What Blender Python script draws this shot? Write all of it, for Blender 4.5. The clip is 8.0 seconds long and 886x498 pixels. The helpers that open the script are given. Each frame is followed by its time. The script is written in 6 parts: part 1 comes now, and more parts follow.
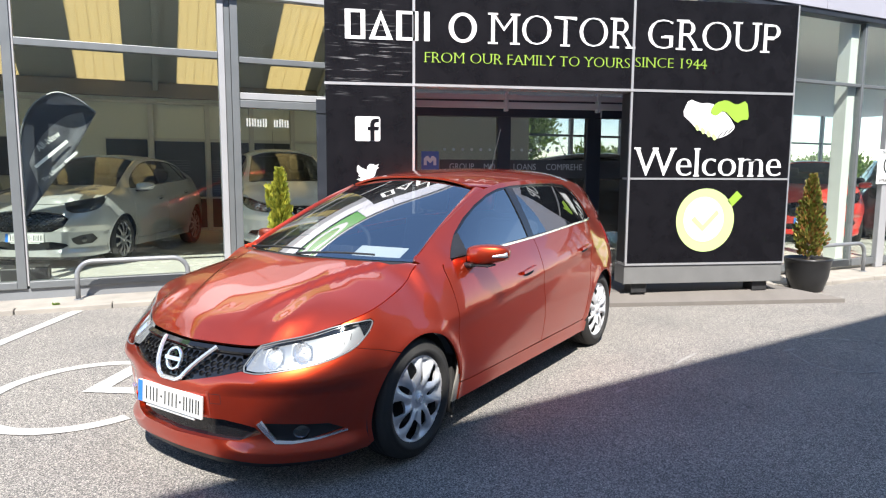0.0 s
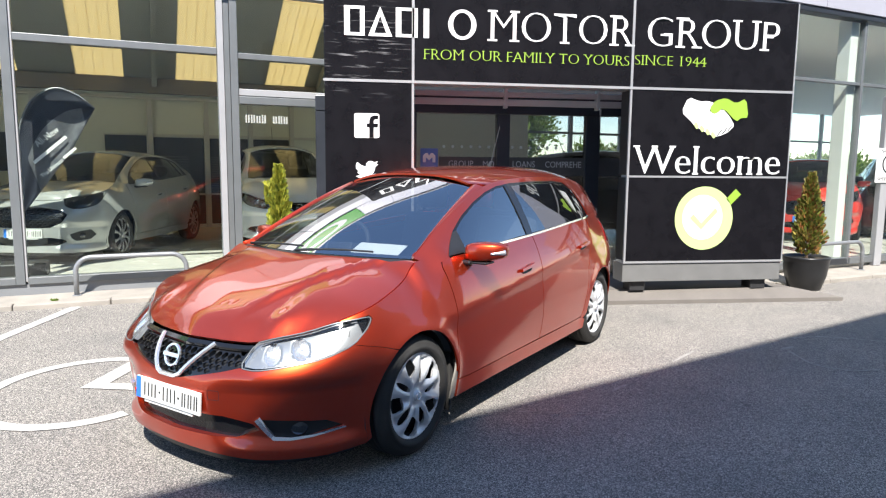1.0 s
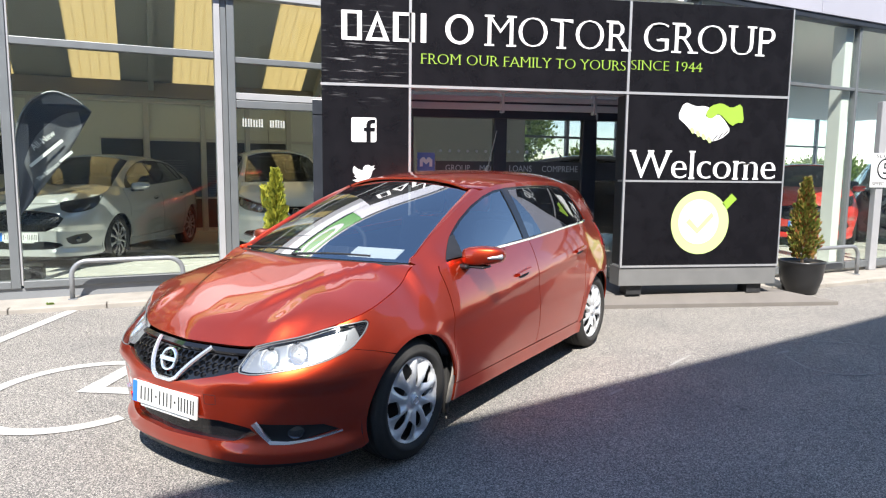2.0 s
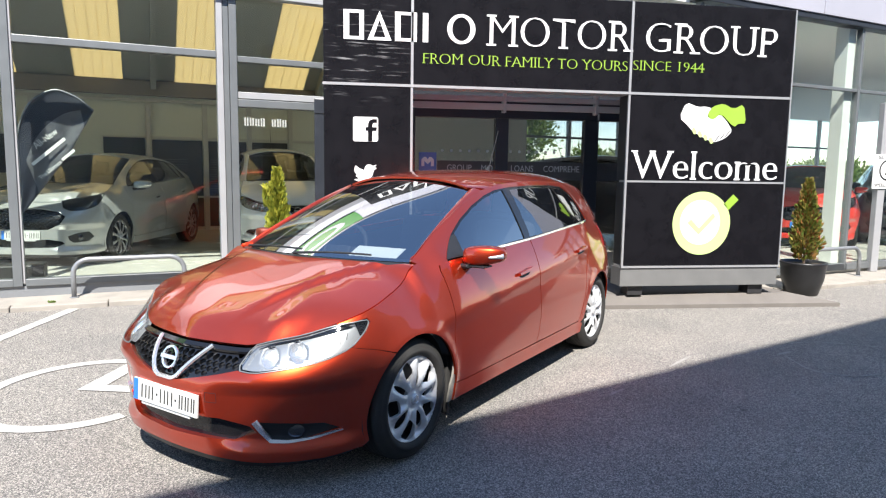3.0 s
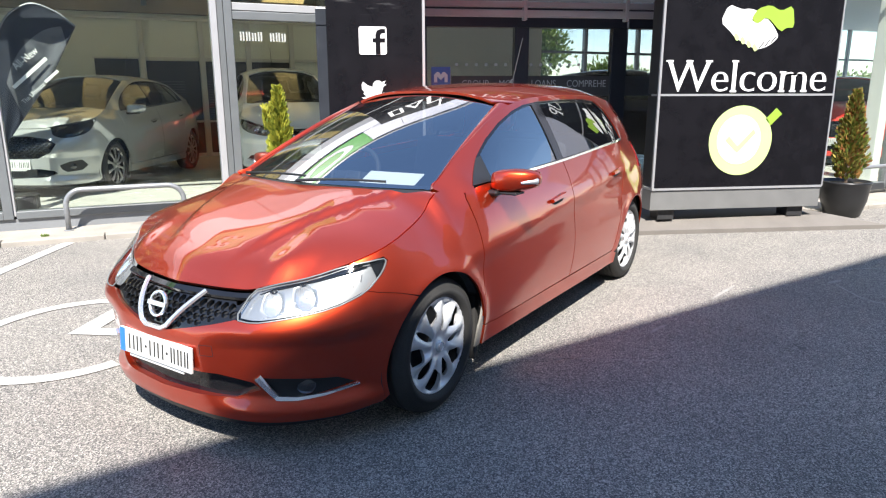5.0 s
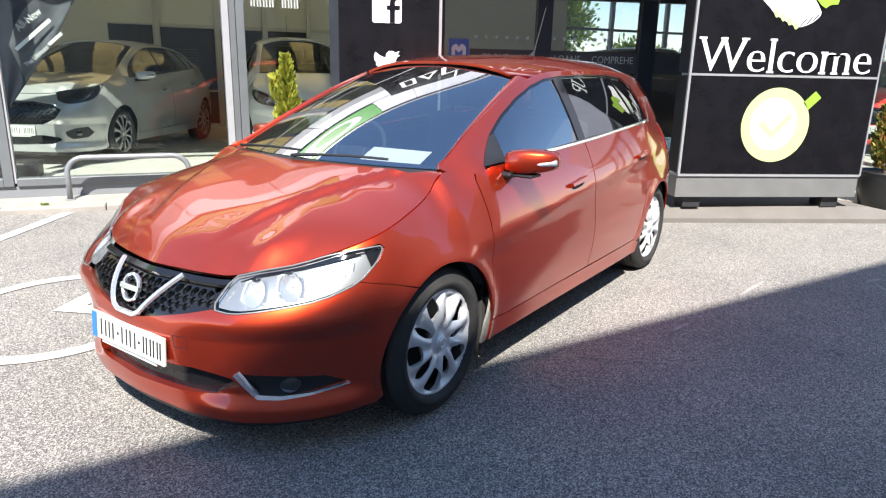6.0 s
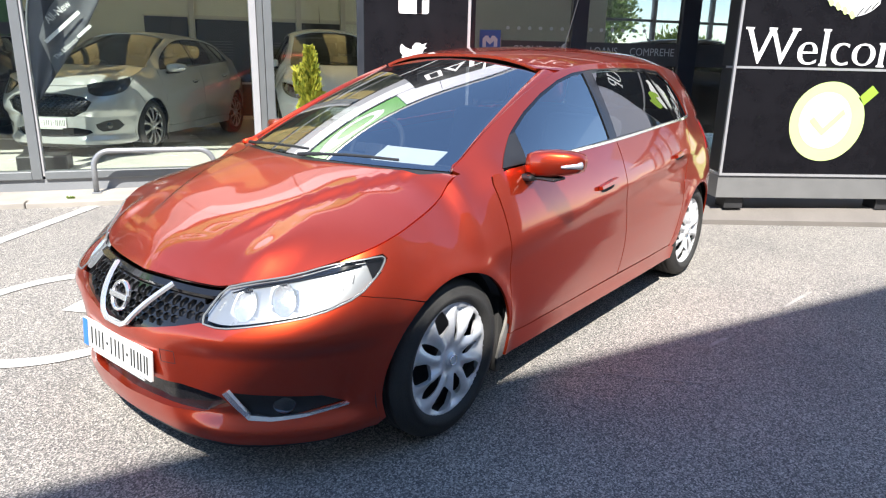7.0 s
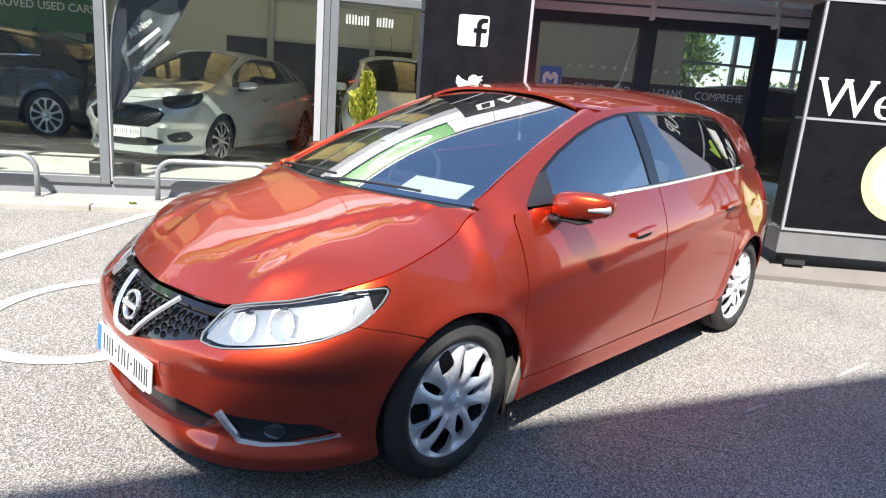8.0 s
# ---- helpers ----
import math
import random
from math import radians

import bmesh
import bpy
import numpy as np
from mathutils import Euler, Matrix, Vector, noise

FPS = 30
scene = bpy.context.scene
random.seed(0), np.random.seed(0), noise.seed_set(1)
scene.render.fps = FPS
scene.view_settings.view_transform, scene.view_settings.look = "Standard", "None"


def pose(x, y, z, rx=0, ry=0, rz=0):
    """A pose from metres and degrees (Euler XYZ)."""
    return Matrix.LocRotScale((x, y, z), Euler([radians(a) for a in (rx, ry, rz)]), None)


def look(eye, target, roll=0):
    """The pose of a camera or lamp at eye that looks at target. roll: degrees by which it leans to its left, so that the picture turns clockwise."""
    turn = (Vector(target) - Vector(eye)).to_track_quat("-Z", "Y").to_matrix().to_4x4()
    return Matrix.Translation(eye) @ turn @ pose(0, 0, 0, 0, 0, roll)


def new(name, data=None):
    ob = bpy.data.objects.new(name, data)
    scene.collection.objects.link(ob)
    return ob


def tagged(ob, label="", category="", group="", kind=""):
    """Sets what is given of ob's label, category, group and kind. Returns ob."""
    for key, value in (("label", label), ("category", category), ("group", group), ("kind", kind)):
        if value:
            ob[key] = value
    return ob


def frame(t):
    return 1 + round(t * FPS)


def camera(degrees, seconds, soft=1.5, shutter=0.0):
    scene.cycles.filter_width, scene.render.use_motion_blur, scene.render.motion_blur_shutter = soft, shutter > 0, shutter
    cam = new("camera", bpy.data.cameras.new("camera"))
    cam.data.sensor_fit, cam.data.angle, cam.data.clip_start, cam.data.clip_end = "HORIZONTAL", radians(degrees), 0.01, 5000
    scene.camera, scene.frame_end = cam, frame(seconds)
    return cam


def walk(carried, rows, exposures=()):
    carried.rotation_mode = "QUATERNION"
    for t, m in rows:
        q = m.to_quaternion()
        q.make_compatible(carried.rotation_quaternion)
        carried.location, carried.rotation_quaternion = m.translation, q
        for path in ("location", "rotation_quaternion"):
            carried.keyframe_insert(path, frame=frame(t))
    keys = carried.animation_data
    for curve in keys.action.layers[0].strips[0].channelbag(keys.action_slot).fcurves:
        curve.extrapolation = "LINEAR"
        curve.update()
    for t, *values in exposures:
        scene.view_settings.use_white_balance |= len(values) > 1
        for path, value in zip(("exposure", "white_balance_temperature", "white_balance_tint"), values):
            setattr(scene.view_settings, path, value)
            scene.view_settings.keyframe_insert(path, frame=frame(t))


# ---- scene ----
cam = camera(67.5, 8.0, soft=1.2)
PATH = [
    (0, (0.085, 0.326, 1.496), (0.383, 2.289, 1.259), 0.3),
    (0.5, (0.084, 0.325, 1.493), (0.384, 2.287, 1.25), 0.5),
    (1, (0.087, 0.324, 1.498), (0.388, 2.286, 1.252), 0.5),
    (1.5, (0.083, 0.322, 1.499), (0.395, 2.284, 1.265), 0.5),
    (3, (0.086, 0.317, 1.496), (0.393, 2.28, 1.262), 0.8),
    (3.5, (0.061, 0.349, 1.487), (0.384, 2.303, 1.209), 0.8),
    (4, (0.021, 0.42, 1.464), (0.34, 2.367, 1.134), 0.2),
    (4.5, (0.028, 0.546, 1.443), (0.313, 2.489, 1.067), 0.4),
    (4.7, (0.046, 0.661, 1.45), (0.331, 2.596, 1.032), -0.3),
    (6, (0.167, 1.091, 1.415), (0.392, 3.007, 0.889), 1.3),
    (6.5, (0.217, 1.238, 1.42), (0.388, 3.145, 0.841), 0.8),
    (7, (0.285, 1.307, 1.422), (0.4, 3.226, 0.872), 1.3),
    (7.5, (0.399, 1.355, 1.436), (0.412, 3.292, 0.938), 2.8),
    (8, (0.469, 1.379, 1.437), (0.391, 3.32, 0.962), 4.5),
]
EXPOSURE = 1.31
walk(cam, [(t, look(eye, target, roll)) for t, eye, target, roll in PATH], exposures=[(0.0, EXPOSURE), (3.0, EXPOSURE), (4.0, EXPOSURE + 0.09), (4.7, EXPOSURE + 0.13), (6.0, EXPOSURE + 0.17), (8.0, EXPOSURE + 0.22)])

# ---- daylight: a high sun behind the viewer, light heading towards the showroom ----
SUN_EL, SUN_HEADING = radians(52.0), radians(5.0)
sun_way = Vector((math.sin(SUN_HEADING) * math.cos(SUN_EL), math.cos(SUN_HEADING) * math.cos(SUN_EL), -math.sin(SUN_EL)))
sun = new("sun", bpy.data.lights.new("sun", "SUN"))
sun.data.energy, sun.data.angle, sun.data.color = 4.95, radians(0.53), (1.0, 0.955, 0.885)
sun.matrix_world = sun_way.to_track_quat("-Z", "Y").to_matrix().to_4x4()
world = bpy.data.worlds.new("sky")
scene.world = world
world.use_nodes = True
wn = world.node_tree.nodes
sky = wn.new("ShaderNodeTexSky")
sky.sky_type, sky.sun_disc = "NISHITA", False
sky.ozone_density, sky.dust_density = 4.0, 0.0
sky.sun_elevation, sky.sun_rotation = SUN_EL, SUN_HEADING + math.pi
world.node_tree.links.new(sky.outputs[0], wn["Background"].inputs[0])
wn["Background"].inputs[1].default_value = 0.128

# ---- small mesh tools ----
def part(name, bm, material, parent=None, label="", m=None, smooth=False):
    """Links a bmesh as one mesh object, under a thing where parent is given."""
    me = bpy.data.meshes.new(name)
    bm.normal_update()
    bm.to_mesh(me)
    bm.free()
    for one in material if isinstance(material, (list, tuple)) else [material]:
        me.materials.append(one)
    if smooth:
        me.polygons.foreach_set("use_smooth", [True] * len(me.polygons))
    ob = new(name, me)
    if parent is not None:
        ob.parent = parent
    if m is not None:
        ob.matrix_basis = m
    if label:
        ob["label"] = label
    return ob


def thing(name, m, label, category, group="", kind=""):
    ob = new(name)
    ob.empty_display_size = 0.1
    ob.matrix_basis = m
    return tagged(ob, label, category, group, kind)


def box(bm, lo, hi, bevel=0.0, m=None, mi=0):
    lo, hi = Vector(lo), Vector(hi)
    mid, size = (lo + hi) / 2, hi - lo
    t = Matrix.LocRotScale(mid, None, size)
    r = bmesh.ops.create_cube(bm, size=1.0, matrix=(m @ t) if m else t)
    vs = r["verts"]
    faces = {f for v in vs for f in v.link_faces}
    for f in faces:
        f.material_index = mi
    if bevel:
        es = list({e for v in vs for e in v.link_edges})
        bmesh.ops.bevel(bm, geom=es, offset=bevel, segments=2, profile=0.5, affect="EDGES")
    return bm


def boxed(lo, hi, bevel=0.0):
    return box(bmesh.new(), lo, hi, bevel)


def prism(bm, poly, w0, w1, axes="xz", bevel=0.0, mi=0):
    """A polygon in two axes, given thickness along the third from w0 to w1."""
    ix = ["xyz".index(a) for a in axes]
    third = 3 - sum(ix)
    rings = []
    for w in (w0, w1):
        ring = []
        for p in poly:
            co = [0, 0, 0]
            co[ix[0]], co[ix[1]], co[third] = p[0], p[1], w
            ring.append(bm.verts.new(co))
        rings.append(ring)
    n = len(poly)
    fs = [bm.faces.new(rings[0]), bm.faces.new(rings[1][::-1])]
    for i in range(n):
        fs.append(bm.faces.new((rings[0][i], rings[1][i], rings[1][(i + 1) % n], rings[0][(i + 1) % n])))
    for f in fs:
        f.material_index = mi
    bmesh.ops.recalc_face_normals(bm, faces=fs)
    if bevel:
        bmesh.ops.bevel(bm, geom=list({e for f in fs for e in f.edges}), offset=bevel, segments=2, profile=0.5, affect="EDGES")
    return bm


def tube(bm, pts, r, n=10, closed=False, cap=True):
    """A round bar along points; r is one radius or one a point."""
    pts = [Vector(p) for p in pts]
    k = len(pts)
    rs = r if isinstance(r, (list, tuple)) else [r] * k
    rings, up = [], None
    for i, p in enumerate(pts):
        a = pts[i - 1] if i or closed else p
        b = pts[(i + 1) % k] if i < k - 1 or closed else p
        d = (b - a).normalized()
        if up is None:
            up = d.orthogonal().normalized()
        up = (up - d * up.dot(d)).normalized()
        side = d.cross(up)
        rings.append([bm.verts.new(p + rs[i] * (math.cos(t) * up + math.sin(t) * side)) for t in (2 * math.pi * j / n for j in range(n))])
    for i in range(k if closed else k - 1):
        a, b = rings[i], rings[(i + 1) % k]
        for j in range(n):
            bm.faces.new((a[j], a[(j + 1) % n], b[(j + 1) % n], b[j]))
    if cap and not closed:
        bm.faces.new(rings[0][::-1])
        bm.faces.new(rings[-1])
    bmesh.ops.recalc_face_normals(bm, faces=bm.faces)
    return bm


def lathe(bm, profile, n=32, axis="z"):
    """Turns (radius, along) pairs about an axis."""
    rings = []
    for r, a in profile:
        ring = []
        for j in range(n):
            t = 2 * math.pi * j / n
            c, s = r * math.cos(t), r * math.sin(t)
            ring.append(bm.verts.new((c, s, a) if axis == "z" else (c, a, s) if axis == "y" else (a, c, s)))
        rings.append(ring)
    for a, b in zip(rings, rings[1:]):
        for j in range(n):
            bm.faces.new((a[j], a[(j + 1) % n], b[(j + 1) % n], b[j]))
    bmesh.ops.remove_doubles(bm, verts=bm.verts, dist=1e-5)
    bmesh.ops.recalc_face_normals(bm, faces=bm.faces)
    return bm


def curve(keys):
    """A smooth function through (x, y) keys, shape-preserving."""
    xs = np.array([k[0] for k in keys], float)
    ys = np.array([k[1] for k in keys], float)
    if xs[0] > xs[-1]:
        xs, ys = xs[::-1], ys[::-1]
    h = np.diff(xs)
    d = np.diff(ys) / h
    m = np.zeros(len(xs))
    m[0], m[-1] = d[0], d[-1]
    for i in range(1, len(xs) - 1):
        if d[i - 1] * d[i] > 0:
            w1, w2 = 2 * h[i] + h[i - 1], h[i] + 2 * h[i - 1]
            m[i] = (w1 + w2) / (w1 / d[i - 1] + w2 / d[i])

    def f(x):
        x = min(max(x, xs[0]), xs[-1])
        i = min(max(int(np.searchsorted(xs, x)) - 1, 0), len(h) - 1)
        t = (x - xs[i]) / h[i]
        return float((1 + 2 * t) * (1 - t) ** 2 * ys[i] + t * (1 - t) ** 2 * h[i] * m[i] + t * t * (3 - 2 * t) * ys[i + 1] + t * t * (t - 1) * h[i] * m[i + 1])
    return f


def sstep(a, b, x):
    t = min(max((x - a) / (b - a), 0.0), 1.0)
    return t * t * (3 - 2 * t)


def lettering(words, width, height, depth=0.004, serif=0.0, offset=0.0, spacing=1.0, thin=0.0):
    """Words in the built-in font as a mesh in x and z, facing -y, fitted into width and height from the lower left."""
    cu = bpy.data.curves.new("words", "FONT")
    cu.body, cu.offset, cu.space_character, cu.resolution_u = words, offset, spacing, 4
    ob = bpy.data.objects.new("words", cu)
    scene.collection.objects.link(ob)
    me = bpy.data.meshes.new_from_object(ob.evaluated_get(bpy.context.evaluated_depsgraph_get()))
    bpy.data.objects.remove(ob)
    bm = bmesh.new()
    bm.from_mesh(me)
    bpy.data.meshes.remove(me)
    bars = []
    if serif:
        for e in bm.edges:
            a, b = e.verts[0].co, e.verts[1].co
            if len(e.link_faces) == 1 and abs(a.y - b.y) < 1e-3 and 0.06 < abs(a.x - b.x) < 0.18:
                ends = []
                for v in e.verts:
                    o = [k for k in v.link_edges if k is not e and len(k.link_faces) == 1]
                    d = o[0].other_vert(v).co - v.co if o else Vector((1, 0, 0))
                    ends.append(abs(d.x) < 0.9 * abs(d.y) and abs(d.y) > 0.12)
                if not any(ends):
                    continue
                inner = e.link_faces[0].calc_center_median().y
                y0 = a.y if inner > a.y else a.y - 0.04
                bars.append((min(a.x, b.x) - serif, max(a.x, b.x) + serif, y0, y0 + 0.04))
    if thin:
        # strokes that lie flat grow thinner than the upright ones
        move = {}
        for v in bm.verts:
            n = Vector((0, 0))
            for e in v.link_edges:
                if len(e.link_faces) == 1:
                    d = e.other_vert(v).co - v.co
                    side = Vector((d.y, -d.x))
                    mid = (e.verts[0].co + e.verts[1].co) / 2
                    f = e.link_faces[0]
                    inner = [w for w in f.verts if w not in e.verts][0].co - mid
                    if side.dot(inner.xy) > 0:
                        side = -side
                    if side.length > 1e-9:
                        n += side.normalized()
            if n.length > 0.3:
                move[v] = n.normalized().y
        for v, k in move.items():
            v.co.y -= thin * k
    x0, x1 = min(v.co.x for v in bm.verts), max(v.co.x for v in bm.verts)
    y0, y1 = min(v.co.y for v in bm.verts), max(v.co.y for v in bm.verts)
    kx = width / (x1 - x0) if width else height / (y1 - y0)
    kz = height / (y1 - y0)
    for v in bm.verts:
        v.co = Vector(((v.co.x - x0) * kx, 0, (v.co.y - y0) * kz))
    r = bmesh.ops.extrude_face_region(bm, geom=bm.faces[:])
    for v in [g for g in r["geom"] if isinstance(g, bmesh.types.BMVert)]:
        v.co.y -= depth
    bmesh.ops.recalc_face_normals(bm, faces=bm.faces)
    for lo, hi, z0, z1 in bars:
        box(bm, ((lo - x0) * kx, -depth * 0.85, (z0 - y0) * kz), ((hi - x0) * kx, 0, (z1 - y0) * kz))
    return bm


def letters(name, bm, mat, parent, m):
    """Splits lettering into one part a letter, by the gaps between them."""
    bm.verts.index_update()
    seen, groups = set(), []
    for v in bm.verts:
        if v in seen:
            continue
        stack, comp = [v], []
        seen.add(v)
        while stack:
            w = stack.pop()
            comp.append(w)
            for e in w.link_edges:
                o = e.other_vert(w)
                if o not in seen:
                    seen.add(o)
                    stack.append(o)
        groups.append([min(w.co.x for w in comp), max(w.co.x for w in comp), comp])
    groups.sort(key=lambda g: g[0])
    merged = []
    for g in groups:
        if merged and g[0] < merged[-1][1] - 0.25 * min(g[1] - g[0], merged[-1][1] - merged[-1][0]):
            merged[-1][1] = max(merged[-1][1], g[1])
            merged[-1][2] += g[2]
        else:
            merged.append(g)
    for lo, hi, vs in merged:
        one = bmesh.new()
        new_v = {v: one.verts.new(v.co) for v in vs}
        for f in {f for v in vs for f in v.link_faces}:
            one.faces.new([new_v[v] for v in f.verts])
        part(name, one, mat, parent, m=m)
    bm.free()


# ---- materials ----
def material(name, colour, rough=0.5, metal=0.0, vary=0.12, scale=6.0, fine=120.0, bump=0.0, coat=0.0, spec=0.5, second=None, rvary=0.1):
    """A surface with broad stains, fine grain and a slight relief."""
    m = bpy.data.materials.new(name)
    m.use_nodes = True
    n, l = m.node_tree.nodes, m.node_tree.links
    p = n["Principled BSDF"]
    p.inputs["Roughness"].default_value, p.inputs["Metallic"].default_value = rough, metal
    p.inputs["Coat Weight"].default_value, p.inputs["Coat Roughness"].default_value, p.inputs["Coat IOR"].default_value = coat, 0.02, 1.5
    p.inputs["Specular IOR Level"].default_value = spec
    co = n.new("ShaderNodeTexCoord")
    broad = n.new("ShaderNodeTexNoise")
    broad.inputs["Scale"].default_value, broad.inputs["Detail"].default_value = scale, 6.0
    grain = n.new("ShaderNodeTexNoise")
    grain.inputs["Scale"].default_value, grain.inputs["Detail"].default_value = fine, 3.0
    for t in (broad, grain):
        l.new(co.outputs["Object"], t.inputs["Vector"])
    mixed = n.new("ShaderNodeMix")
    mixed.data_type = "FLOAT"
    mixed.inputs[0].default_value = 0.4
    l.new(broad.outputs["Fac"], mixed.inputs[2])
    l.new(grain.outputs["Fac"], mixed.inputs[3])
    ramp = n.new("ShaderNodeValToRGB")
    ramp.color_ramp.elements[0].position, ramp.color_ramp.elements[1].position = 0.3, 0.7
    c = Vector(colour)
    lo = Vector(second) if second else c * (1 - vary)
    ramp.color_ramp.elements[0].color = (*lo, 1)
    ramp.color_ramp.elements[1].color = (*(c if second else [min(1.0, v * (1 + vary)) for v in c]), 1)
    l.new(mixed.outputs[0], ramp.inputs[0])
    l.new(ramp.outputs[0], p.inputs["Base Color"])
    if rvary:
        rr = n.new("ShaderNodeMapRange")
        rr.inputs["To Min"].default_value, rr.inputs["To Max"].default_value = max(rough - rvary, 0.02), min(rough + rvary, 1.0)
        l.new(broad.outputs["Fac"], rr.inputs["Value"])
        l.new(rr.outputs[0], p.inputs["Roughness"])
    if bump:
        b = n.new("ShaderNodeBump")
        b.inputs["Strength"].default_value, b.inputs["Distance"].default_value = 0.6, bump
        l.new(grain.outputs["Fac"], b.inputs["Height"])
        l.new(b.outputs[0], p.inputs["Normal"])
    return m


def glass_material(name, tint=(0.9, 0.95, 0.93), f0=0.04, rough=0.0, gain=1.0):
    """A thin pane: clear light goes straight through, gloss grows with the angle."""
    m = bpy.data.materials.new(name)
    m.use_nodes = True
    n, l = m.node_tree.nodes, m.node_tree.links
    n.remove(n["Principled BSDF"])
    clear = n.new("ShaderNodeBsdfTransparent")
    clear.inputs[0].default_value = (*tint, 1)
    gloss = n.new("ShaderNodeBsdfGlossy")
    gloss.inputs["Roughness"].default_value = rough
    face = n.new("ShaderNodeLayerWeight")
    face.inputs[0].default_value = 0.5
    power = n.new("ShaderNodeMath")
    power.operation = "POWER"
    power.inputs[1].default_value = 4.0
    k = n.new("ShaderNodeMath")
    k.operation, k.use_clamp = "MULTIPLY_ADD", True
    k.inputs[1].default_value, k.inputs[2].default_value = 1.0 - f0 * gain, f0 * gain
    mix = n.new("ShaderNodeMixShader")
    l.new(face.outputs["Facing"], power.inputs[0])
    l.new(power.outputs[0], k.inputs[0])
    l.new(k.outputs[0], mix.inputs[0])
    l.new(clear.outputs[0], mix.inputs[1])
    l.new(gloss.outputs[0], mix.inputs[2])
    l.new(mix.outputs[0], n["Material Output"].inputs[0])
    return m


def asphalt_material():
    m = bpy.data.materials.new("worn_asphalt")
    m.use_nodes = True
    n, l = m.node_tree.nodes, m.node_tree.links
    p = n["Principled BSDF"]
    co = n.new("ShaderNodeTexCoord")

    def tex(kind, scale, detail=0.0):
        t = n.new(kind)
        t.inputs["Scale"].default_value = scale
        if detail:
            t.inputs["Detail"].default_value = detail
        l.new(co.outputs["Object"], t.inputs["Vector"])
        return t
    stone = tex("ShaderNodeTexVoronoi", 195.0)
    grit = tex("ShaderNodeTexNoise", 260.0, 2.0)
    patch = tex("ShaderNodeTexNoise", 1.3, 8.0)
    speck = n.new("ShaderNodeValToRGB")
    els = speck.color_ramp.elements
    els[0].position, els[0].color = 0.0, (0.035, 0.035, 0.037, 1)
    els[1].position, els[1].color = 1.0, (0.56, 0.525, 0.48, 1)
    e = els.new(0.5)
    e.color = (0.175, 0.168, 0.162, 1)
    l.new(stone.outputs["Color"], speck.inputs[0])
    wear = n.new("ShaderNodeValToRGB")
    wear.color_ramp.elements[0].position, wear.color_ramp.elements[0].color = 0.3, (0.84, 0.83, 0.82, 1)
    wear.color_ramp.elements[1].position, wear.color_ramp.elements[1].color = 0.72, (1.08, 1.05, 1.01, 1)
    l.new(patch.outputs["Fac"], wear.inputs[0])
    mul = n.new("ShaderNodeMix")
    mul.data_type, mul.blend_type = "RGBA", "MULTIPLY"
    mul.inputs[0].default_value = 1.0
    l.new(speck.outputs[0], mul.inputs[6])
    l.new(wear.outputs[0], mul.inputs[7])
    l.new(mul.outputs[2], p.inputs["Base Color"])
    p.inputs["Roughness"].default_value = 0.85
    p.inputs["Specular IOR Level"].default_value = 0.3
    add = n.new("ShaderNodeMath")
    add.operation = "ADD"
    l.new(stone.outputs["Distance"], add.inputs[0])
    l.new(grit.outputs["Fac"], add.inputs[1])
    b = n.new("ShaderNodeBump")
    b.inputs["Strength"].default_value, b.inputs["Distance"].default_value = 0.7, 0.004
    l.new(add.outputs[0], b.inputs["Height"])
    l.new(b.outputs[0], p.inputs["Normal"])
    return m


ASPHALT = asphalt_material()
PAINT_WHITE = material("road_paint", (0.60, 0.59, 0.56), 0.8, vary=0.1, second=(0.26, 0.252, 0.24), scale=11, fine=220, bump=0.002)
KERB = material("pale_concrete", (0.33, 0.30, 0.262), 0.85, vary=0.15, second=(0.20, 0.185, 0.165), scale=4, fine=150, bump=0.003)
SLAB = material("entrance_slab", (0.13, 0.117, 0.106), 0.85, vary=0.2, scale=3, fine=140, bump=0.002)
ALU = material("grey_aluminium", (0.150, 0.160, 0.166), 0.42, 0.3, vary=0.06, fine=300)
ALU_WHITE = material("pale_aluminium", (0.32, 0.32, 0.33), 0.4, 0.1, vary=0.05, fine=300)
GALV = material("galvanised_steel", (0.22, 0.228, 0.24), 0.45, 0.35, vary=0.16, scale=18, fine=200)
PLINTH = material("plinth_panel", (0.17, 0.178, 0.188), 0.5, vary=0.12, scale=3)
DARKFRAME = material("dark_door_frame", (0.022, 0.025, 0.032), 0.35, vary=0.2)
SIGN_BLACK = material("black_sign_panel", (0.0075, 0.007, 0.0085), 0.22, vary=0.35, scale=5, fine=90, rvary=0.08, spec=0.25)
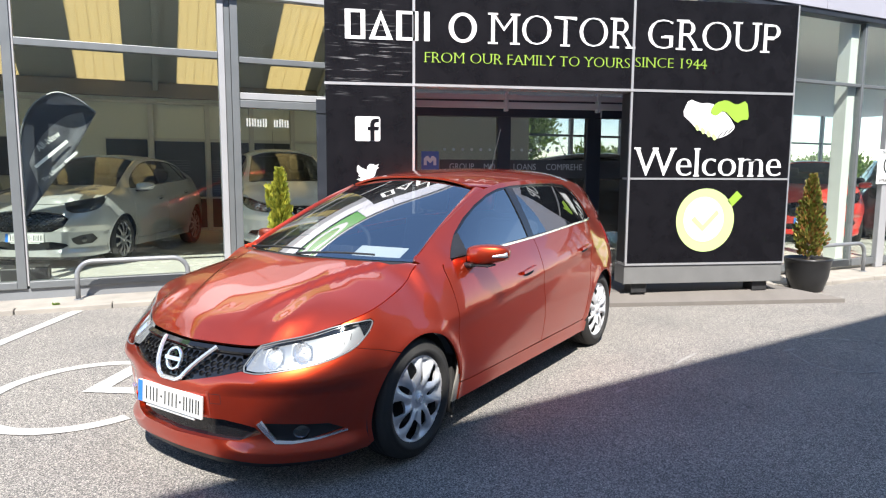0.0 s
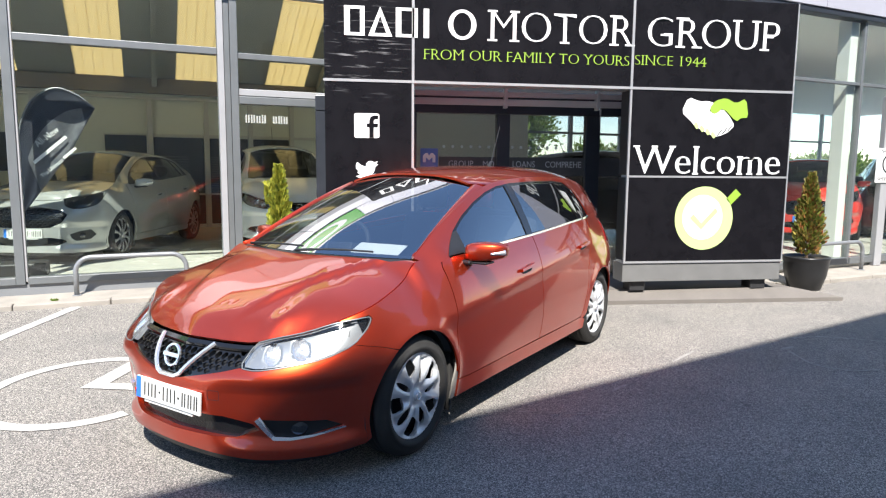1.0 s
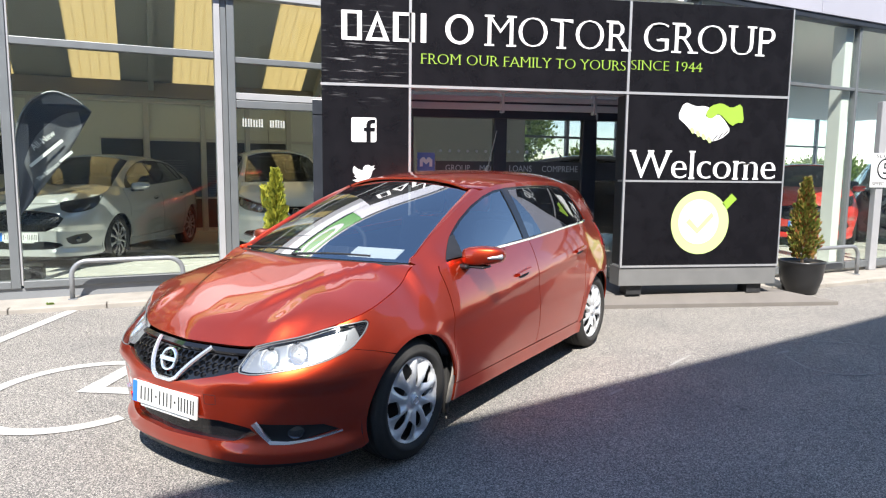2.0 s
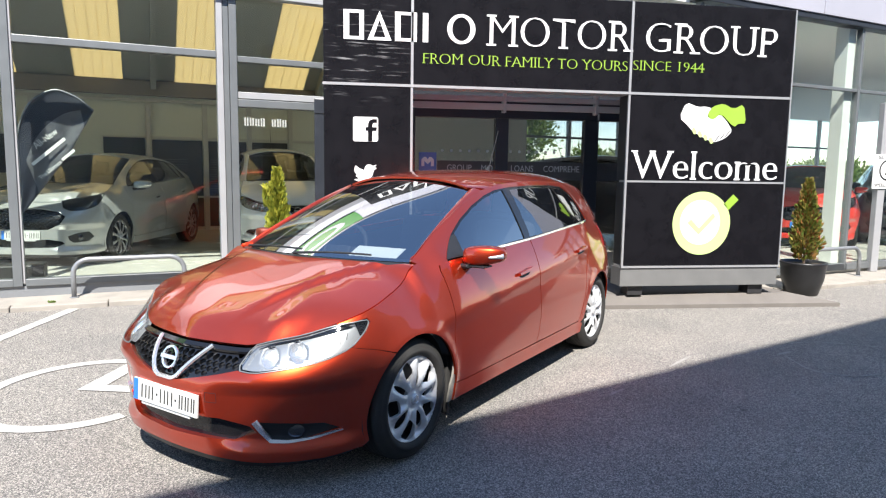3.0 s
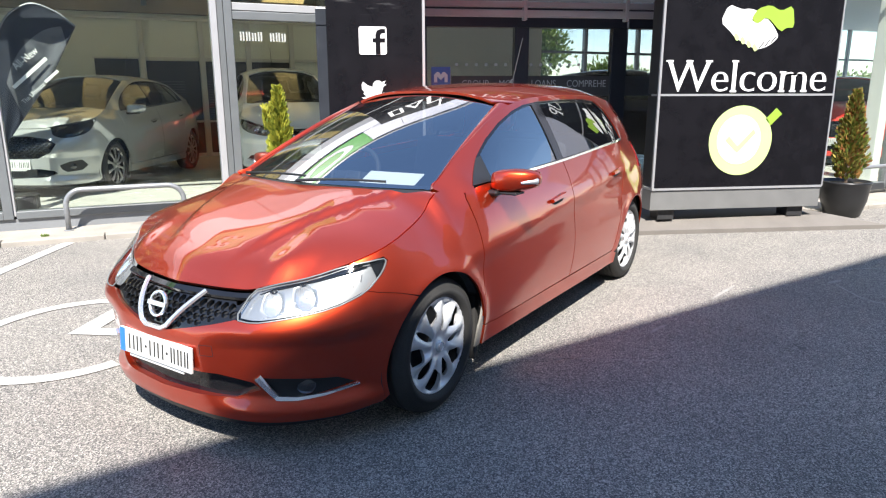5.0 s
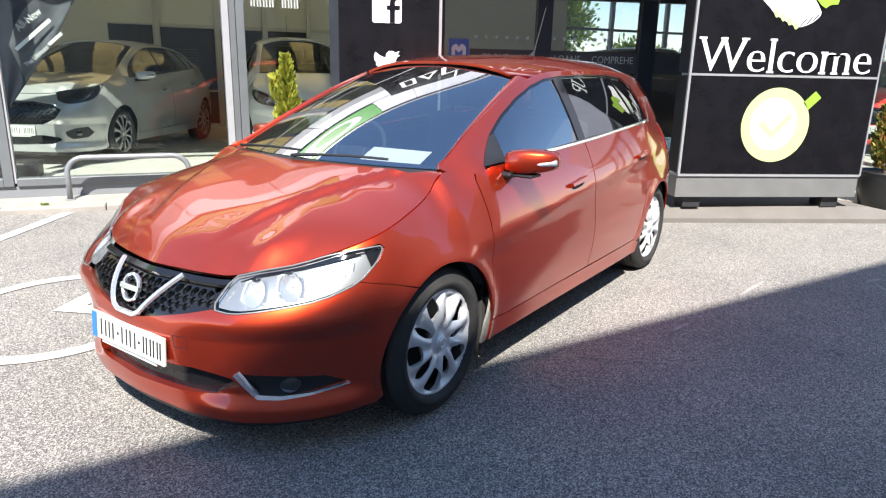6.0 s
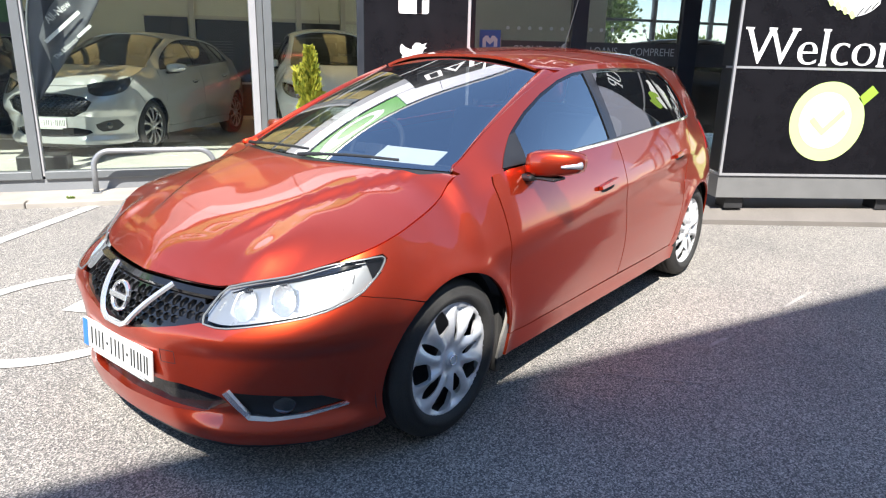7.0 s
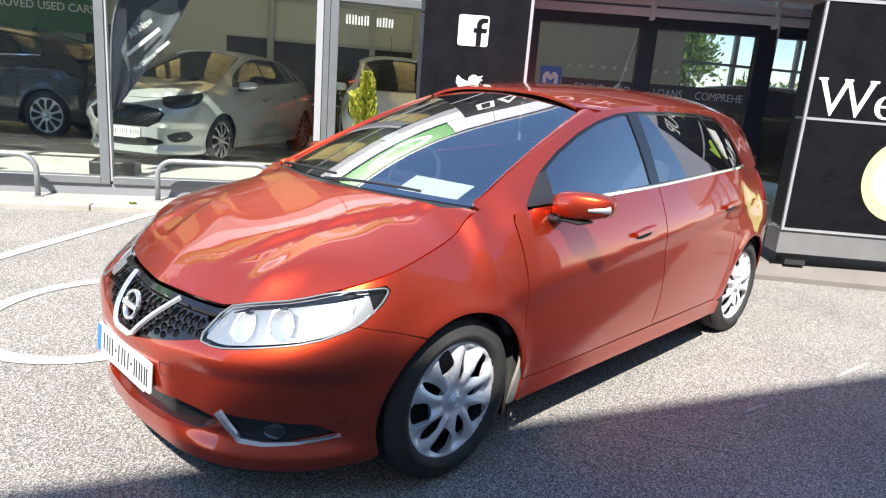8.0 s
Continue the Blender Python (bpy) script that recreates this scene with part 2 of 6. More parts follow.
def scuffed(m, colour, scale, place, span, cut):
    """Adds pale dry streaks, rubbed along the panel within one worn patch."""
    n, l = m.node_tree.nodes, m.node_tree.links
    p = n["Principled BSDF"]
    co = n.new("ShaderNodeTexCoord")
    stretch = n.new("ShaderNodeMapping")
    stretch.inputs["Scale"].default_value = scale
    l.new(co.outputs["Object"], stretch.inputs["Vector"])
    streak = n.new("ShaderNodeTexNoise")
    streak.inputs["Scale"].default_value, streak.inputs["Detail"].default_value, streak.inputs["Roughness"].default_value = 1.0, 7.0, 0.65
    l.new(stretch.outputs[0], streak.inputs["Vector"])
    cutoff = n.new("ShaderNodeMapRange")
    cutoff.inputs["From Min"].default_value, cutoff.inputs["From Max"].default_value = cut, cut + 0.10
    l.new(streak.outputs["Fac"], cutoff.inputs["Value"])
    away = n.new("ShaderNodeVectorMath")
    away.operation = "DISTANCE"
    away.inputs[1].default_value = place
    l.new(co.outputs["Object"], away.inputs[0])
    fade = n.new("ShaderNodeMapRange")
    fade.inputs["From Min"].default_value, fade.inputs["From Max"].default_value = span, span * 0.3
    l.new(away.outputs["Value"], fade.inputs["Value"])
    both_f = n.new("ShaderNodeMath")
    both_f.operation = "MULTIPLY"
    l.new(cutoff.outputs[0], both_f.inputs[0])
    l.new(fade.outputs[0], both_f.inputs[1])
    mix = n.new("ShaderNodeMix")
    mix.data_type = "RGBA"
    old = p.inputs["Base Color"].links[0].from_socket
    l.new(both_f.outputs[0], mix.inputs[0])
    l.new(old, mix.inputs[6])
    mix.inputs[7].default_value = (*colour, 1)
    l.new(mix.outputs[2], p.inputs["Base Color"])
    return m


scuffed(SIGN_BLACK, (0.20, 0.20, 0.205), (2.6, 1.0, 34.0), (0.30, 0.0, 2.68), 0.58, 0.56)
SIGN_GREY = material("sign_base_metal", (0.18, 0.18, 0.178), 0.5, 0.3, vary=0.1)
SIGN_SIDE = material("sign_side_metal", (0.03, 0.03, 0.032), 0.5, 0.2, vary=0.15)
TRIM = material("silver_trim", (0.45, 0.45, 0.46), 0.35, 0.5, vary=0.05)
LOUVRE = material("pale_louvre_bar", (0.40, 0.46, 0.48), 0.4, vary=0.06)
WHITE = material("white_vinyl", (0.76, 0.76, 0.75), 0.45, vary=0.03)
LIME = material("lime_vinyl", (0.25, 0.40, 0.045), 0.45, vary=0.04)
LIME_PALE = material("pale_lime_vinyl", (0.47, 0.60, 0.24), 0.45, vary=0.04)
GREEN = material("green_sign", (0.035, 0.15, 0.03), 0.4, vary=0.1)
BLUE = material("blue_sticker", (0.03, 0.13, 0.42), 0.35, vary=0.05)
CLADDING = material("grey_cladding", (0.66, 0.65, 0.69), 0.45, 0.2, vary=0.07, scale=2)
LAVENDER = material("lavender_cladding", (0.36, 0.355, 0.40), 0.5, 0.1, vary=0.06, scale=2)
CREAM = material("cream_wall", (0.68, 0.685, 0.58), 0.7, vary=0.06)
FLOOR_TILE = material("showroom_floor", (0.62, 0.60, 0.55), 0.25, vary=0.08, scale=2)
CEIL = material("ceiling_sheet", (0.37, 0.375, 0.34), 0.6, vary=0.06)
CEIL_PALE = material("pale_ceiling_board", (0.84, 0.86, 0.86), 0.7, vary=0.05)
COLUMN_WHITE = material("white_column_paint", (0.72, 0.72, 0.70), 0.5, vary=0.05)
BROWN = material("brown_grey_beam", (0.22, 0.19, 0.16), 0.6, vary=0.1)
CREAM_POST = material("pale_post", (0.55, 0.53, 0.47), 0.5, vary=0.05)
SLAT = material("grey_blind_slat", (0.16, 0.16, 0.15), 0.5, vary=0.1)
DOOR_GLASS = glass_material("tinted_door_glass", (0.72, 0.71, 0.71), 0.06)
PANE = glass_material("showroom_glass", (0.93, 0.96, 0.94), 0.042, gain=1.0)
DARKROOM = material("dark_partition", (0.05, 0.05, 0.05), 0.5, vary=0.3)
RENDER_WALL = material("rendered_wall", (0.44, 0.43, 0.42), 0.8, vary=0.1, scale=2)


def rooflight_material():
    m = bpy.data.materials.new("yellowed_rooflight")
    m.use_nodes = True
    n, l = m.node_tree.nodes, m.node_tree.links
    n.remove(n["Principled BSDF"])
    a, b, mix = n.new("ShaderNodeBsdfTranslucent"), n.new("ShaderNodeBsdfDiffuse"), n.new("ShaderNodeMixShader")
    a.inputs[0].default_value, b.inputs[0].default_value = (0.82, 0.68, 0.42, 1), (0.66, 0.57, 0.38, 1)
    mix.inputs[0].default_value = 0.2
    l.new(a.outputs[0], mix.inputs[1])
    l.new(b.outputs[0], mix.inputs[2])
    l.new(mix.outputs[0], n["Material Output"].inputs[0])
    return m


ROOFLIGHT = rooflight_material()

# ---- ground ----
bm = bmesh.new()
bmesh.ops.create_grid(bm, x_segments=8, y_segments=8, size=300)
tagged(part("ground", bm, ASPHALT), "worn grey asphalt forecourt with pale aggregate", "ground", kind="structure")

ML = pose(-3.41, 8.15, 0, 0, 0, 15.5)   # left glazing: x along the wall, y inwards
MR = pose(6.63, 8.9, 0, 0, 0, 17.0)     # right glazing
FLOOR_Z = 0.18
GS = (-5.2, 2.75, 4.55, 5.62)  # green fascia sign: along the wall, and its heights

# white bay line
bm = bmesh.new()
prism(bm, [(-3.02, 5.2), (-2.91, 5.2), (-2.62, 7.66), (-2.73, 7.66)], 0.003, 0.007, "xy")
tagged(part("bay_line", bm, PAINT_WHITE), "worn white painted parking bay line on asphalt", "road marking", kind="structure")
# painted wheel-shaped bay symbol: an oval ring and an open triangle
bm = bmesh.new()
for i in range(56):
    a0, a1 = radians(12 + 300 * i / 56), radians(12 + 300 * (i + 1) / 56)
    q = [bm.verts.new((-1.62 + (0.60 + k) * math.cos(a), 4.93 + (0.68 + k) * math.sin(a), 0.006)) for a, k in ((a0, -0.048), (a0, 0.048), (a1, 0.048), (a1, -0.048))]
    bm.faces.new(q)
bmesh.ops.remove_doubles(bm, verts=bm.verts, dist=1e-4)
outer = [(-1.66, 4.935), (-1.50, 5.60), (-0.95, 4.77)]
inner = [(-1.50, 5.02), (-1.425, 5.36), (-1.14, 4.93)]
rims = [[bm.verts.new((x, y, 0.007)) for x, y in ring] for ring in (outer, inner)]
for i in range(3):
    j = (i + 1) % 3
    bm.faces.new((rims[0][i], rims[0][j], rims[1][j], rims[1][i]))
bmesh.ops.recalc_face_normals(bm, faces=bm.faces)
tagged(part("bay_symbol", bm, PAINT_WHITE), "white painted ring and open triangle of a bay symbol", "road marking", kind="structure")

# pavement in front of the glazing, with a kerb of separate stones
bm = bmesh.new()
box(bm, (-14, -0.50, 0.0), (3.3, 0.1, 0.052))
pav = tagged(part("pavement_west", bm, KERB, m=ML), "pale concrete strip of pavement along the showroom", "pavement", kind="structure")
stone = boxed((0.004, -0.64, -0.05), (0.896, -0.504, 0.055), 0.012)
first = part("kerb_stone", stone, KERB, pav)
first.matrix_basis = pose(-5.4, 0, 0)
for i in range(1, 9):
    k = first.copy()
    scene.collection.objects.link(k)
    k.matrix_basis = pose(-5.4 + 0.9 * i, 0, 0.002 * (i % 3))
bm = bmesh.new()
box(bm, (-1.3, -0.52, 0.0), (16, 0.1, 0.05))
pav2 = tagged(part("pavement_east", bm, KERB, m=MR), "pale concrete strip of pavement along the showroom", "pavement", kind="structure")
for i in range(9):
    k = part("kerb_stone", boxed((0.004, -0.66, -0.05), (0.896, -0.524, 0.055), 0.012), KERB, pav2)
    k.matrix_basis = pose(-1.2 + 0.9 * i, 0, 0)
# dark slab under the entrance sign
bm = bmesh.new()
rows = [[bm.verts.new(p) for p in row] for row in (((-0.4, 7.26, -0.02), (5.8, 7.07, -0.02)), ((-0.4, 7.26, 0.045), (5.8, 7.07, 0.045)), ((-0.4, 7.40, 0.135), (5.27, 7.24, 0.142)), ((-0.4, 8.24, 0.16), (5.0, 8.24, 0.16)), ((-0.4, 8.24, -0.02), (5.0, 8.24, -0.02)))]
for a, b in zip(rows, rows[1:]):
    bm.faces.new((a[0], a[1], b[1], b[0]))
for i in (0, 1):
    bm.faces.new([r[i] for r in rows])
bmesh.ops.recalc_face_normals(bm, faces=bm.faces)
tagged(part("entrance_slab", bm, SLAB), "brownish grey concrete slab under the entrance", "slab", kind="structure")

# ---- showroom floor, back walls, ceiling ----
bm = bmesh.new()
prism(bm, [(-12.3, 5.75), (0.05, 9.16), (0.05, 8.3), (4.55, 8.3), (24, 14.2), (24, 30), (-12.3, 30)], 0.02, FLOOR_Z, "xy")
tagged(part("floor", bm, FLOOR_TILE), "polished light grey showroom floor", "floor", kind="structure")
bm = bmesh.new()
box(bm, (-10, 6.5, FLOOR_Z), (5.2, 6.7, 3.24))
box(bm, (5.2, 6.5, FLOOR_Z), (10.4, 6.7, 3.655))
tagged(part("wall_north", bm, CREAM, m=ML), "cream painted partition wall at the back of the showroom", "wall", kind="structure")
beam = thing("trim", ML, "brown grey beam and pale posts on the partition", "trim", kind="structure")
part("beam", boxed((-10, 6.40, 2.92), (5.0, 6.497, 3.22), 0.01), BROWN, beam)
part("rail", boxed((-10, 6.44, 2.80), (5.0, 6.497, 2.86), 0.005), CREAM_POST, beam)
for u in (-4.6, -2.6, -0.6, 1.43, 2.52, 3.42, 4.3):
    part("post", boxed((u - 0.05, 6.42, FLOOR_Z), (u + 0.05, 6.498, 2.798), 0.005), CREAM_POST, beam)
part("rail", boxed((1.482, 6.44, 2.06), (5.0, 6.498, 2.12), 0.004), CREAM_POST, beam)
# dark office glass with blinds under the rail, and a dark hatch in the wall
for u0, u1, z0, z1 in ((0.60, 1.36, 1.35, 2.08), (-1.9, -0.8, 1.35, 2.08), (1.49, 2.46, 0.25, 2.05), (2.58, 3.36, 0.25, 2.05), (3.48, 4.24, 0.25, 2.05)):
    w = thing("window_4", ML, "dark office window in the partition with blind slats", "window", kind="structure")
    part("pane", boxed((u0, 6.475, z0), (u1, 6.497, z1)), DARKROOM, w)
    part("window_frame", boxed((u0 - 0.03, 6.45, z1), (u1 + 0.03, 6.498, z1 + 0.03)), CREAM_POST, w)
    if z0 < 1:
        for k in range(14):
            part("slat", boxed((u0 + 0.02, 6.45, 1.0 + 0.05 * k), (u1 - 0.3, 6.47, 1.012 + 0.05 * k)), SLAT, w)
        part("rail", boxed((u0, 6.45, 0.86), (u1, 6.473, 0.90)), CREAM_POST, w)


# sloping sheet ceiling with yellowed rooflights
def slope(v):
    return min(3.24 + 0.58 * (6.45 - v), 5.45)


lights = [(-5.25, -4.4), (-3.45, -2.6), (-1.65, -0.8), (0.15, 1.0), (1.95, 2.8), (3.75, 4.6)]
edges = [-10.0] + [q for p in lights for q in p] + [5.2]
V0 = 3.0
bm = bmesh.new()
for i, (a, b) in enumerate(zip(edges, edges[1:])):
    v1 = 6.7 if i % 2 == 0 else V0
    prism(bm, [(-0.1, slope(0)), (2.64, slope(2.64)), (v1, slope(v1)), (v1, slope(v1) + 0.06), (2.64, slope(2.64) + 0.06), (-0.1, slope(0) + 0.06)], a, b, "yz")
tagged(part("ceiling", bm, CEIL, m=ML), "grey sloping sheet ceiling of the showroom", "ceiling", kind="structure")
for a, b in lights:
    bm = bmesh.new()
    n = 5
    for i in range(n):
        u0, u1 = a + (b - a) * i / n, a + (b - a) * (i + 1) / n
        h = 0.02 + 0.005 * (i % 2)
        prism(bm, [(V0, slope(V0) + h), (6.6, slope(6.6) + h), (6.6, slope(6.6) + h + 0.01), (V0, slope(V0) + h + 0.01)], u0, u1, "yz")
    tagged(part("rooflight", bm, ROOFLIGHT, m=ML), "yellowed ribbed translucent rooflight sheet", "rooflight", "rooflights", "structure")
# a rafter under the sheets
for u in (-4.0, -1.2, 1.55, 4.9):
    bm = bmesh.new()
    prism(bm, [(0.1, slope(0.1) - 0.22), (2.64, slope(2.64) - 0.22), (6.5, slope(6.5) - 0.22), (6.5, slope(6.5) - 0.01), (2.64, slope(2.64) - 0.01), (0.1, slope(0.1) - 0.01)], u - 0.05, u + 0.05, "yz")
    tagged(part("rafter", bm, CEIL, m=ML), "grey steel rafter under the roof sheets", "rafter", "rafters", "structure")

# ---- left glazing ----
def frame_bar(lo, hi, mat, host, name="mullion"):
    part(name, boxed(lo, hi, 0.006), mat, host)

wall_w = thing("window_1", ML, "tall showroom glazing in grey aluminium frames", "window", kind="structure")
for u in (-8.8, -6.6, -4.4, -2.2, 0.0):
    frame_bar((u - 0.045, -0.05, 0.17), (u + 0.045, 0.09, 3.5), ALU, wall_w)
    part("window_frame", boxed((u + 0.047, -0.03, 0.2), (u + 0.066, 0.05, 3.5)), ALU_WHITE, wall_w)
frame_bar((2.13, -0.07, 0.12), (2.20, 0.09, 3.5), ALU_WHITE, wall_w)
frame_bar((2.204, -0.05, 0.12), (2.27, 0.11, 3.5), ALU, wall_w)
frame_bar((2.274, -0.07, 0.12), (2.36, 0.09, 3.5), ALU, wall_w)
for u0, u1 in ((-8.755, -6.645), (-6.555, -4.445), (-4.355, -2.245), (-2.155, -0.045), (0.07, 2.127)):
    frame_bar((u0, -0.04, 2.79), (u1, 0.08, 2.87), ALU, wall_w, "transom")
    frame_bar((u0, -0.05, 0.17), (u1, 0.08, 0.25), ALU, wall_w, "window_sill")
    part("pane", boxed((u0, 0.015, 0.252), (u1, 0.027, 2.788)), PANE, wall_w)
    part("pane", boxed((u0, 0.015, 2.872), (u1, 0.027, 3.5)), PANE, wall_w)
frame_bar((2.364, -0.04, 2.76), (3.6, 0.08, 2.83), ALU, wall_w, "transom")
frame_bar((2.364, -0.06, 2.23), (3.6, 0.08, 2.32), ALU, wall_w, "transom")
frame_bar((2.364, -0.04, 2.33), (3.6, 0.08, 2.41), ALU_WHITE, wall_w, "transom")
frame_bar((2.364, -0.05, 0.17), (3.6, 0.08, 0.25), ALU, wall_w, "window_sill")
for z0, z1 in ((0.252, 2.228), (2.412, 2.758), (2.832, 3.5)):
    part("pane", boxed((2.364, 0.015, z0), (3.6, 0.027, z1)), PANE, wall_w)
bm = bmesh.new()
box(bm, (-14, -0.02, 0.05), (3.6, 0.12, 0.168))
tagged(part("plinth", bm, PLINTH, m=ML), "grey plinth panel under the showroom glass", "plinth", kind="structure")

# ---- fascia above the left glazing ----
fascia = thing("wall_west", ML, "light grey metal clad fascia above the showroom glass", "wall", kind="structure")
for i in range(8):
    u0, u1 = -10 + 1.95 * i + 0.006, -10 + 1.95 * (i + 1) - 0.006
    part("band", boxed((u0, -0.14, 3.505), (u1, 0.0, 3.92), 0.006), ALU_WHITE, fascia)
    part("panel", boxed((u0, -0.12, 3.924), (u1, 0.0, 4.50), 0.004), CLADDING, fascia)
    part("panel", boxed((u0, -0.14, 4.504), (u1, 0.0, 5.66), 0.006), CLADDING, fascia)
part("coping", boxed((-10, -0.2, 5.664), (5.6, 0.1, 5.80), 0.01), ALU_WHITE, fascia)

# ---- entrance doors ----
door = thing("door_1", pose(0, 8.25, 0), "dark framed glass entrance doors under the sign", "door", kind="structure")
for x0, x1 in ((0.86, 0.97), (1.94, 2.10), (3.06, 3.24), (4.3, 4.5)):
    frame_bar((x0, -0.05, 0.06), (x1, 0.06, 2.25), DARKFRAME, door, "post")
frame_bar((-0.2, -0.06, 2.13), (4.5, 0.07, 2.30), DARKFRAME, door, "header")
frame_bar((0.0, -0.05, 2.302), (4.5, 0.05, 3.5), DARKFRAME, door, "header")
frame_bar((-0.2, -0.05, 0.06), (0.858, 0.06, 2.128), DARKFRAME, door, "side_panel")
for x0, x1 in ((0.972, 1.938), (2.102, 3.058), (3.242, 4.298)):
    part("pane", boxed((x0, 0.0, 0.1), (x1, 0.012, 2.128)), DOOR_GLASS, door)
    part("rail", boxed((x0, -0.02, 0.06), (x1, 0.03, 0.098)), DARKFRAME, door)
louvre = thing("louvre", pose(0, 7.78, 0), "silver aluminium louvre bars over the doors", "louvre", kind="structure")
for z0, z1 in ((2.19, 2.26), (2.285, 2.345)):
    frame_bar((0.78, -0.03, z0), (3.34, 0.03, z1), LOUVRE, louvre, "bar")
for x in (1.93, 3.02):
    frame_bar((x - 0.02, -0.04, 2.16), (x + 0.02, 0.04, 2.40), LOUVRE, louvre, "bracket")

# ---- right glazing ----
win2 = thing("window_2", MR, "tall showroom glazing in grey aluminium frames", "window", kind="structure")
MU = (-2.2, -1.1, 1.0, 3.1, 5.2, 7.3, 9.4)
for u in MU:
    frame_bar((u - 0.026, -0.03, 0.1), (u + 0.026, 0.06, 3.62), ALU, win2)
for u0, u1 in zip(MU, MU[1:]):
    frame_bar((u0 + 0.028, -0.02, 2.72), (u1 - 0.028, 0.05, 2.765), ALU, win2, "transom")
    frame_bar((u0 + 0.028, -0.05, 0.1), (u1 - 0.028, 0.08, 0.2), ALU, win2, "window_sill")
    part("pane", boxed((u0 + 0.028, 0.01, 0.202), (u1 - 0.028, 0.022, 2.718)), PANE, win2)
    part("pane", boxed((u0 + 0.028, 0.01, 2.767), (u1 - 0.028, 0.022, 3.60)), PANE, win2)
fas2 = thing("wall_east", MR, "pale lavender grey fascia with a dark gutter line", "wall", kind="structure")
part("gutter", boxed((-2.3, -0.08, 3.625), (14, 0.1, 3.70), 0.008), DARKFRAME, fas2)
for i in range(7):
    part("panel", boxed((-2.3 + 2.3 * i + 0.005, -0.10, 3.702), (-2.3 + 2.3 * (i + 1) - 0.005, 0.1, 5.6), 0.006), LAVENDER, fas2)
bm = bmesh.new()
box(bm, (-4.7, 0.2, 3.66), (18, 11.3, 3.9))
tagged(part("ceiling", bm, CEIL_PALE, m=MR), "flat pale grey ceiling of the east showroom", "ceiling", kind="structure")
# glazed back of the east showroom
win3 = thing("window_3", MR, "glazed rear wall of the showroom looking on to trees", "window", kind="structure")
BU = (-6.0, -4.0, -2.0, 0.0, 2.0, 4.0, 6.0, 8.0, 10.0, 12.0, 14.0, 16.0, 18.0)
BV = 11.0
for u in BU:
    frame_bar((u - 0.06, BV, 0.1), (u + 0.06, BV + 0.12, 3.66), ALU_WHITE, win3)
for u0, u1 in zip(BU, BU[1:]):
    frame_bar((u0 + 0.062, BV + 0.02, 2.55), (u1 - 0.062, BV + 0.1, 2.62), ALU, win3, "transom")
    frame_bar((u0 + 0.062, BV, 0.1), (u1 - 0.062, BV + 0.12, 0.6), CREAM, win3, "dado")
    part("pane", boxed((u0 + 0.062, BV + 0.04, 0.602), (u1 - 0.062, BV + 0.05, 2.548)), PANE, win3)
    part("pane", boxed((u0 + 0.062, BV + 0.04, 2.622), (u1 - 0.062, BV + 0.05, 3.655)), PANE, win3)
for u in (0.90, 5.10, 9.30):
    bm = boxed((u - 0.085, 0.07, FLOOR_Z), (u + 0.085, 0.27, 3.66), 0.01)
    tagged(part("column", bm, COLUMN_WHITE, m=MR), "white square steel column behind the glass", "column", "columns", "structure")
# far end walls that close the place
bm = bmesh.new()
box(bm, (-10.2, -0.1, 0.0), (-10.0, 6.7, 5.6))
tagged(part("wall_end", bm, CREAM, m=ML), "plain end wall of the showroom", "wall", kind="structure")
bm = bmesh.new()
box(bm, (5.2, 0.0, 3.66), (5.35, 6.7, 5.6))
tagged(part("wall_gable", bm, CREAM, m=ML), "plain wall between the two showroom roofs", "wall", kind="structure")

# ---- building behind the viewer, whose roof edge shades the forecourt ----
SH = 9.0
back = Vector((sun_way.x, sun_way.y)) * (SH / -sun_way.z)
e0 = Vector((-0.505, 3.51)) - back
e1 = Vector((5.80, 6.474)) - back
along = math.degrees(math.atan2(e1.y - e0.y, e1.x - e0.x))
bm = bmesh.new()
box(bm, (-14, -8, 0), (30, 0, SH))
tagged(part("wall_south", bm, RENDER_WALL, m=pose(e0.x, e0.y, 0, 0, 0, along)), "plain rendered building across the forecourt", "building", kind="structure")

# ---- entrance sign ----
CORE_WHITE = material("cream_white_vinyl", (0.68, 0.74, 0.55), 0.5, vary=0.03)


def rounded_box(w, h, r):
    pts = []
    for cx, cz, a0 in ((w - r, r, -90), (w - r, h - r, 0), (r, h - r, 90), (r, r, 180)):
        pts += [(cx + r * math.cos(radians(a0 + 22.5 * k)), cz + r * math.sin(radians(a0 + 22.5 * k))) for k in range(5)]
    return pts


def rounded(pts, k=3):
    """Cuts the corners of a closed outline."""
    for _ in range(k):
        q = []
        for i in range(len(pts)):
            a, b = pts[i], pts[(i + 1) % len(pts)]
            q += [(0.8 * a[0] + 0.2 * b[0], 0.8 * a[1] + 0.2 * b[1]), (0.2 * a[0] + 0.8 * b[0], 0.2 * a[1] + 0.8 * b[1])]
        pts = q
    return pts


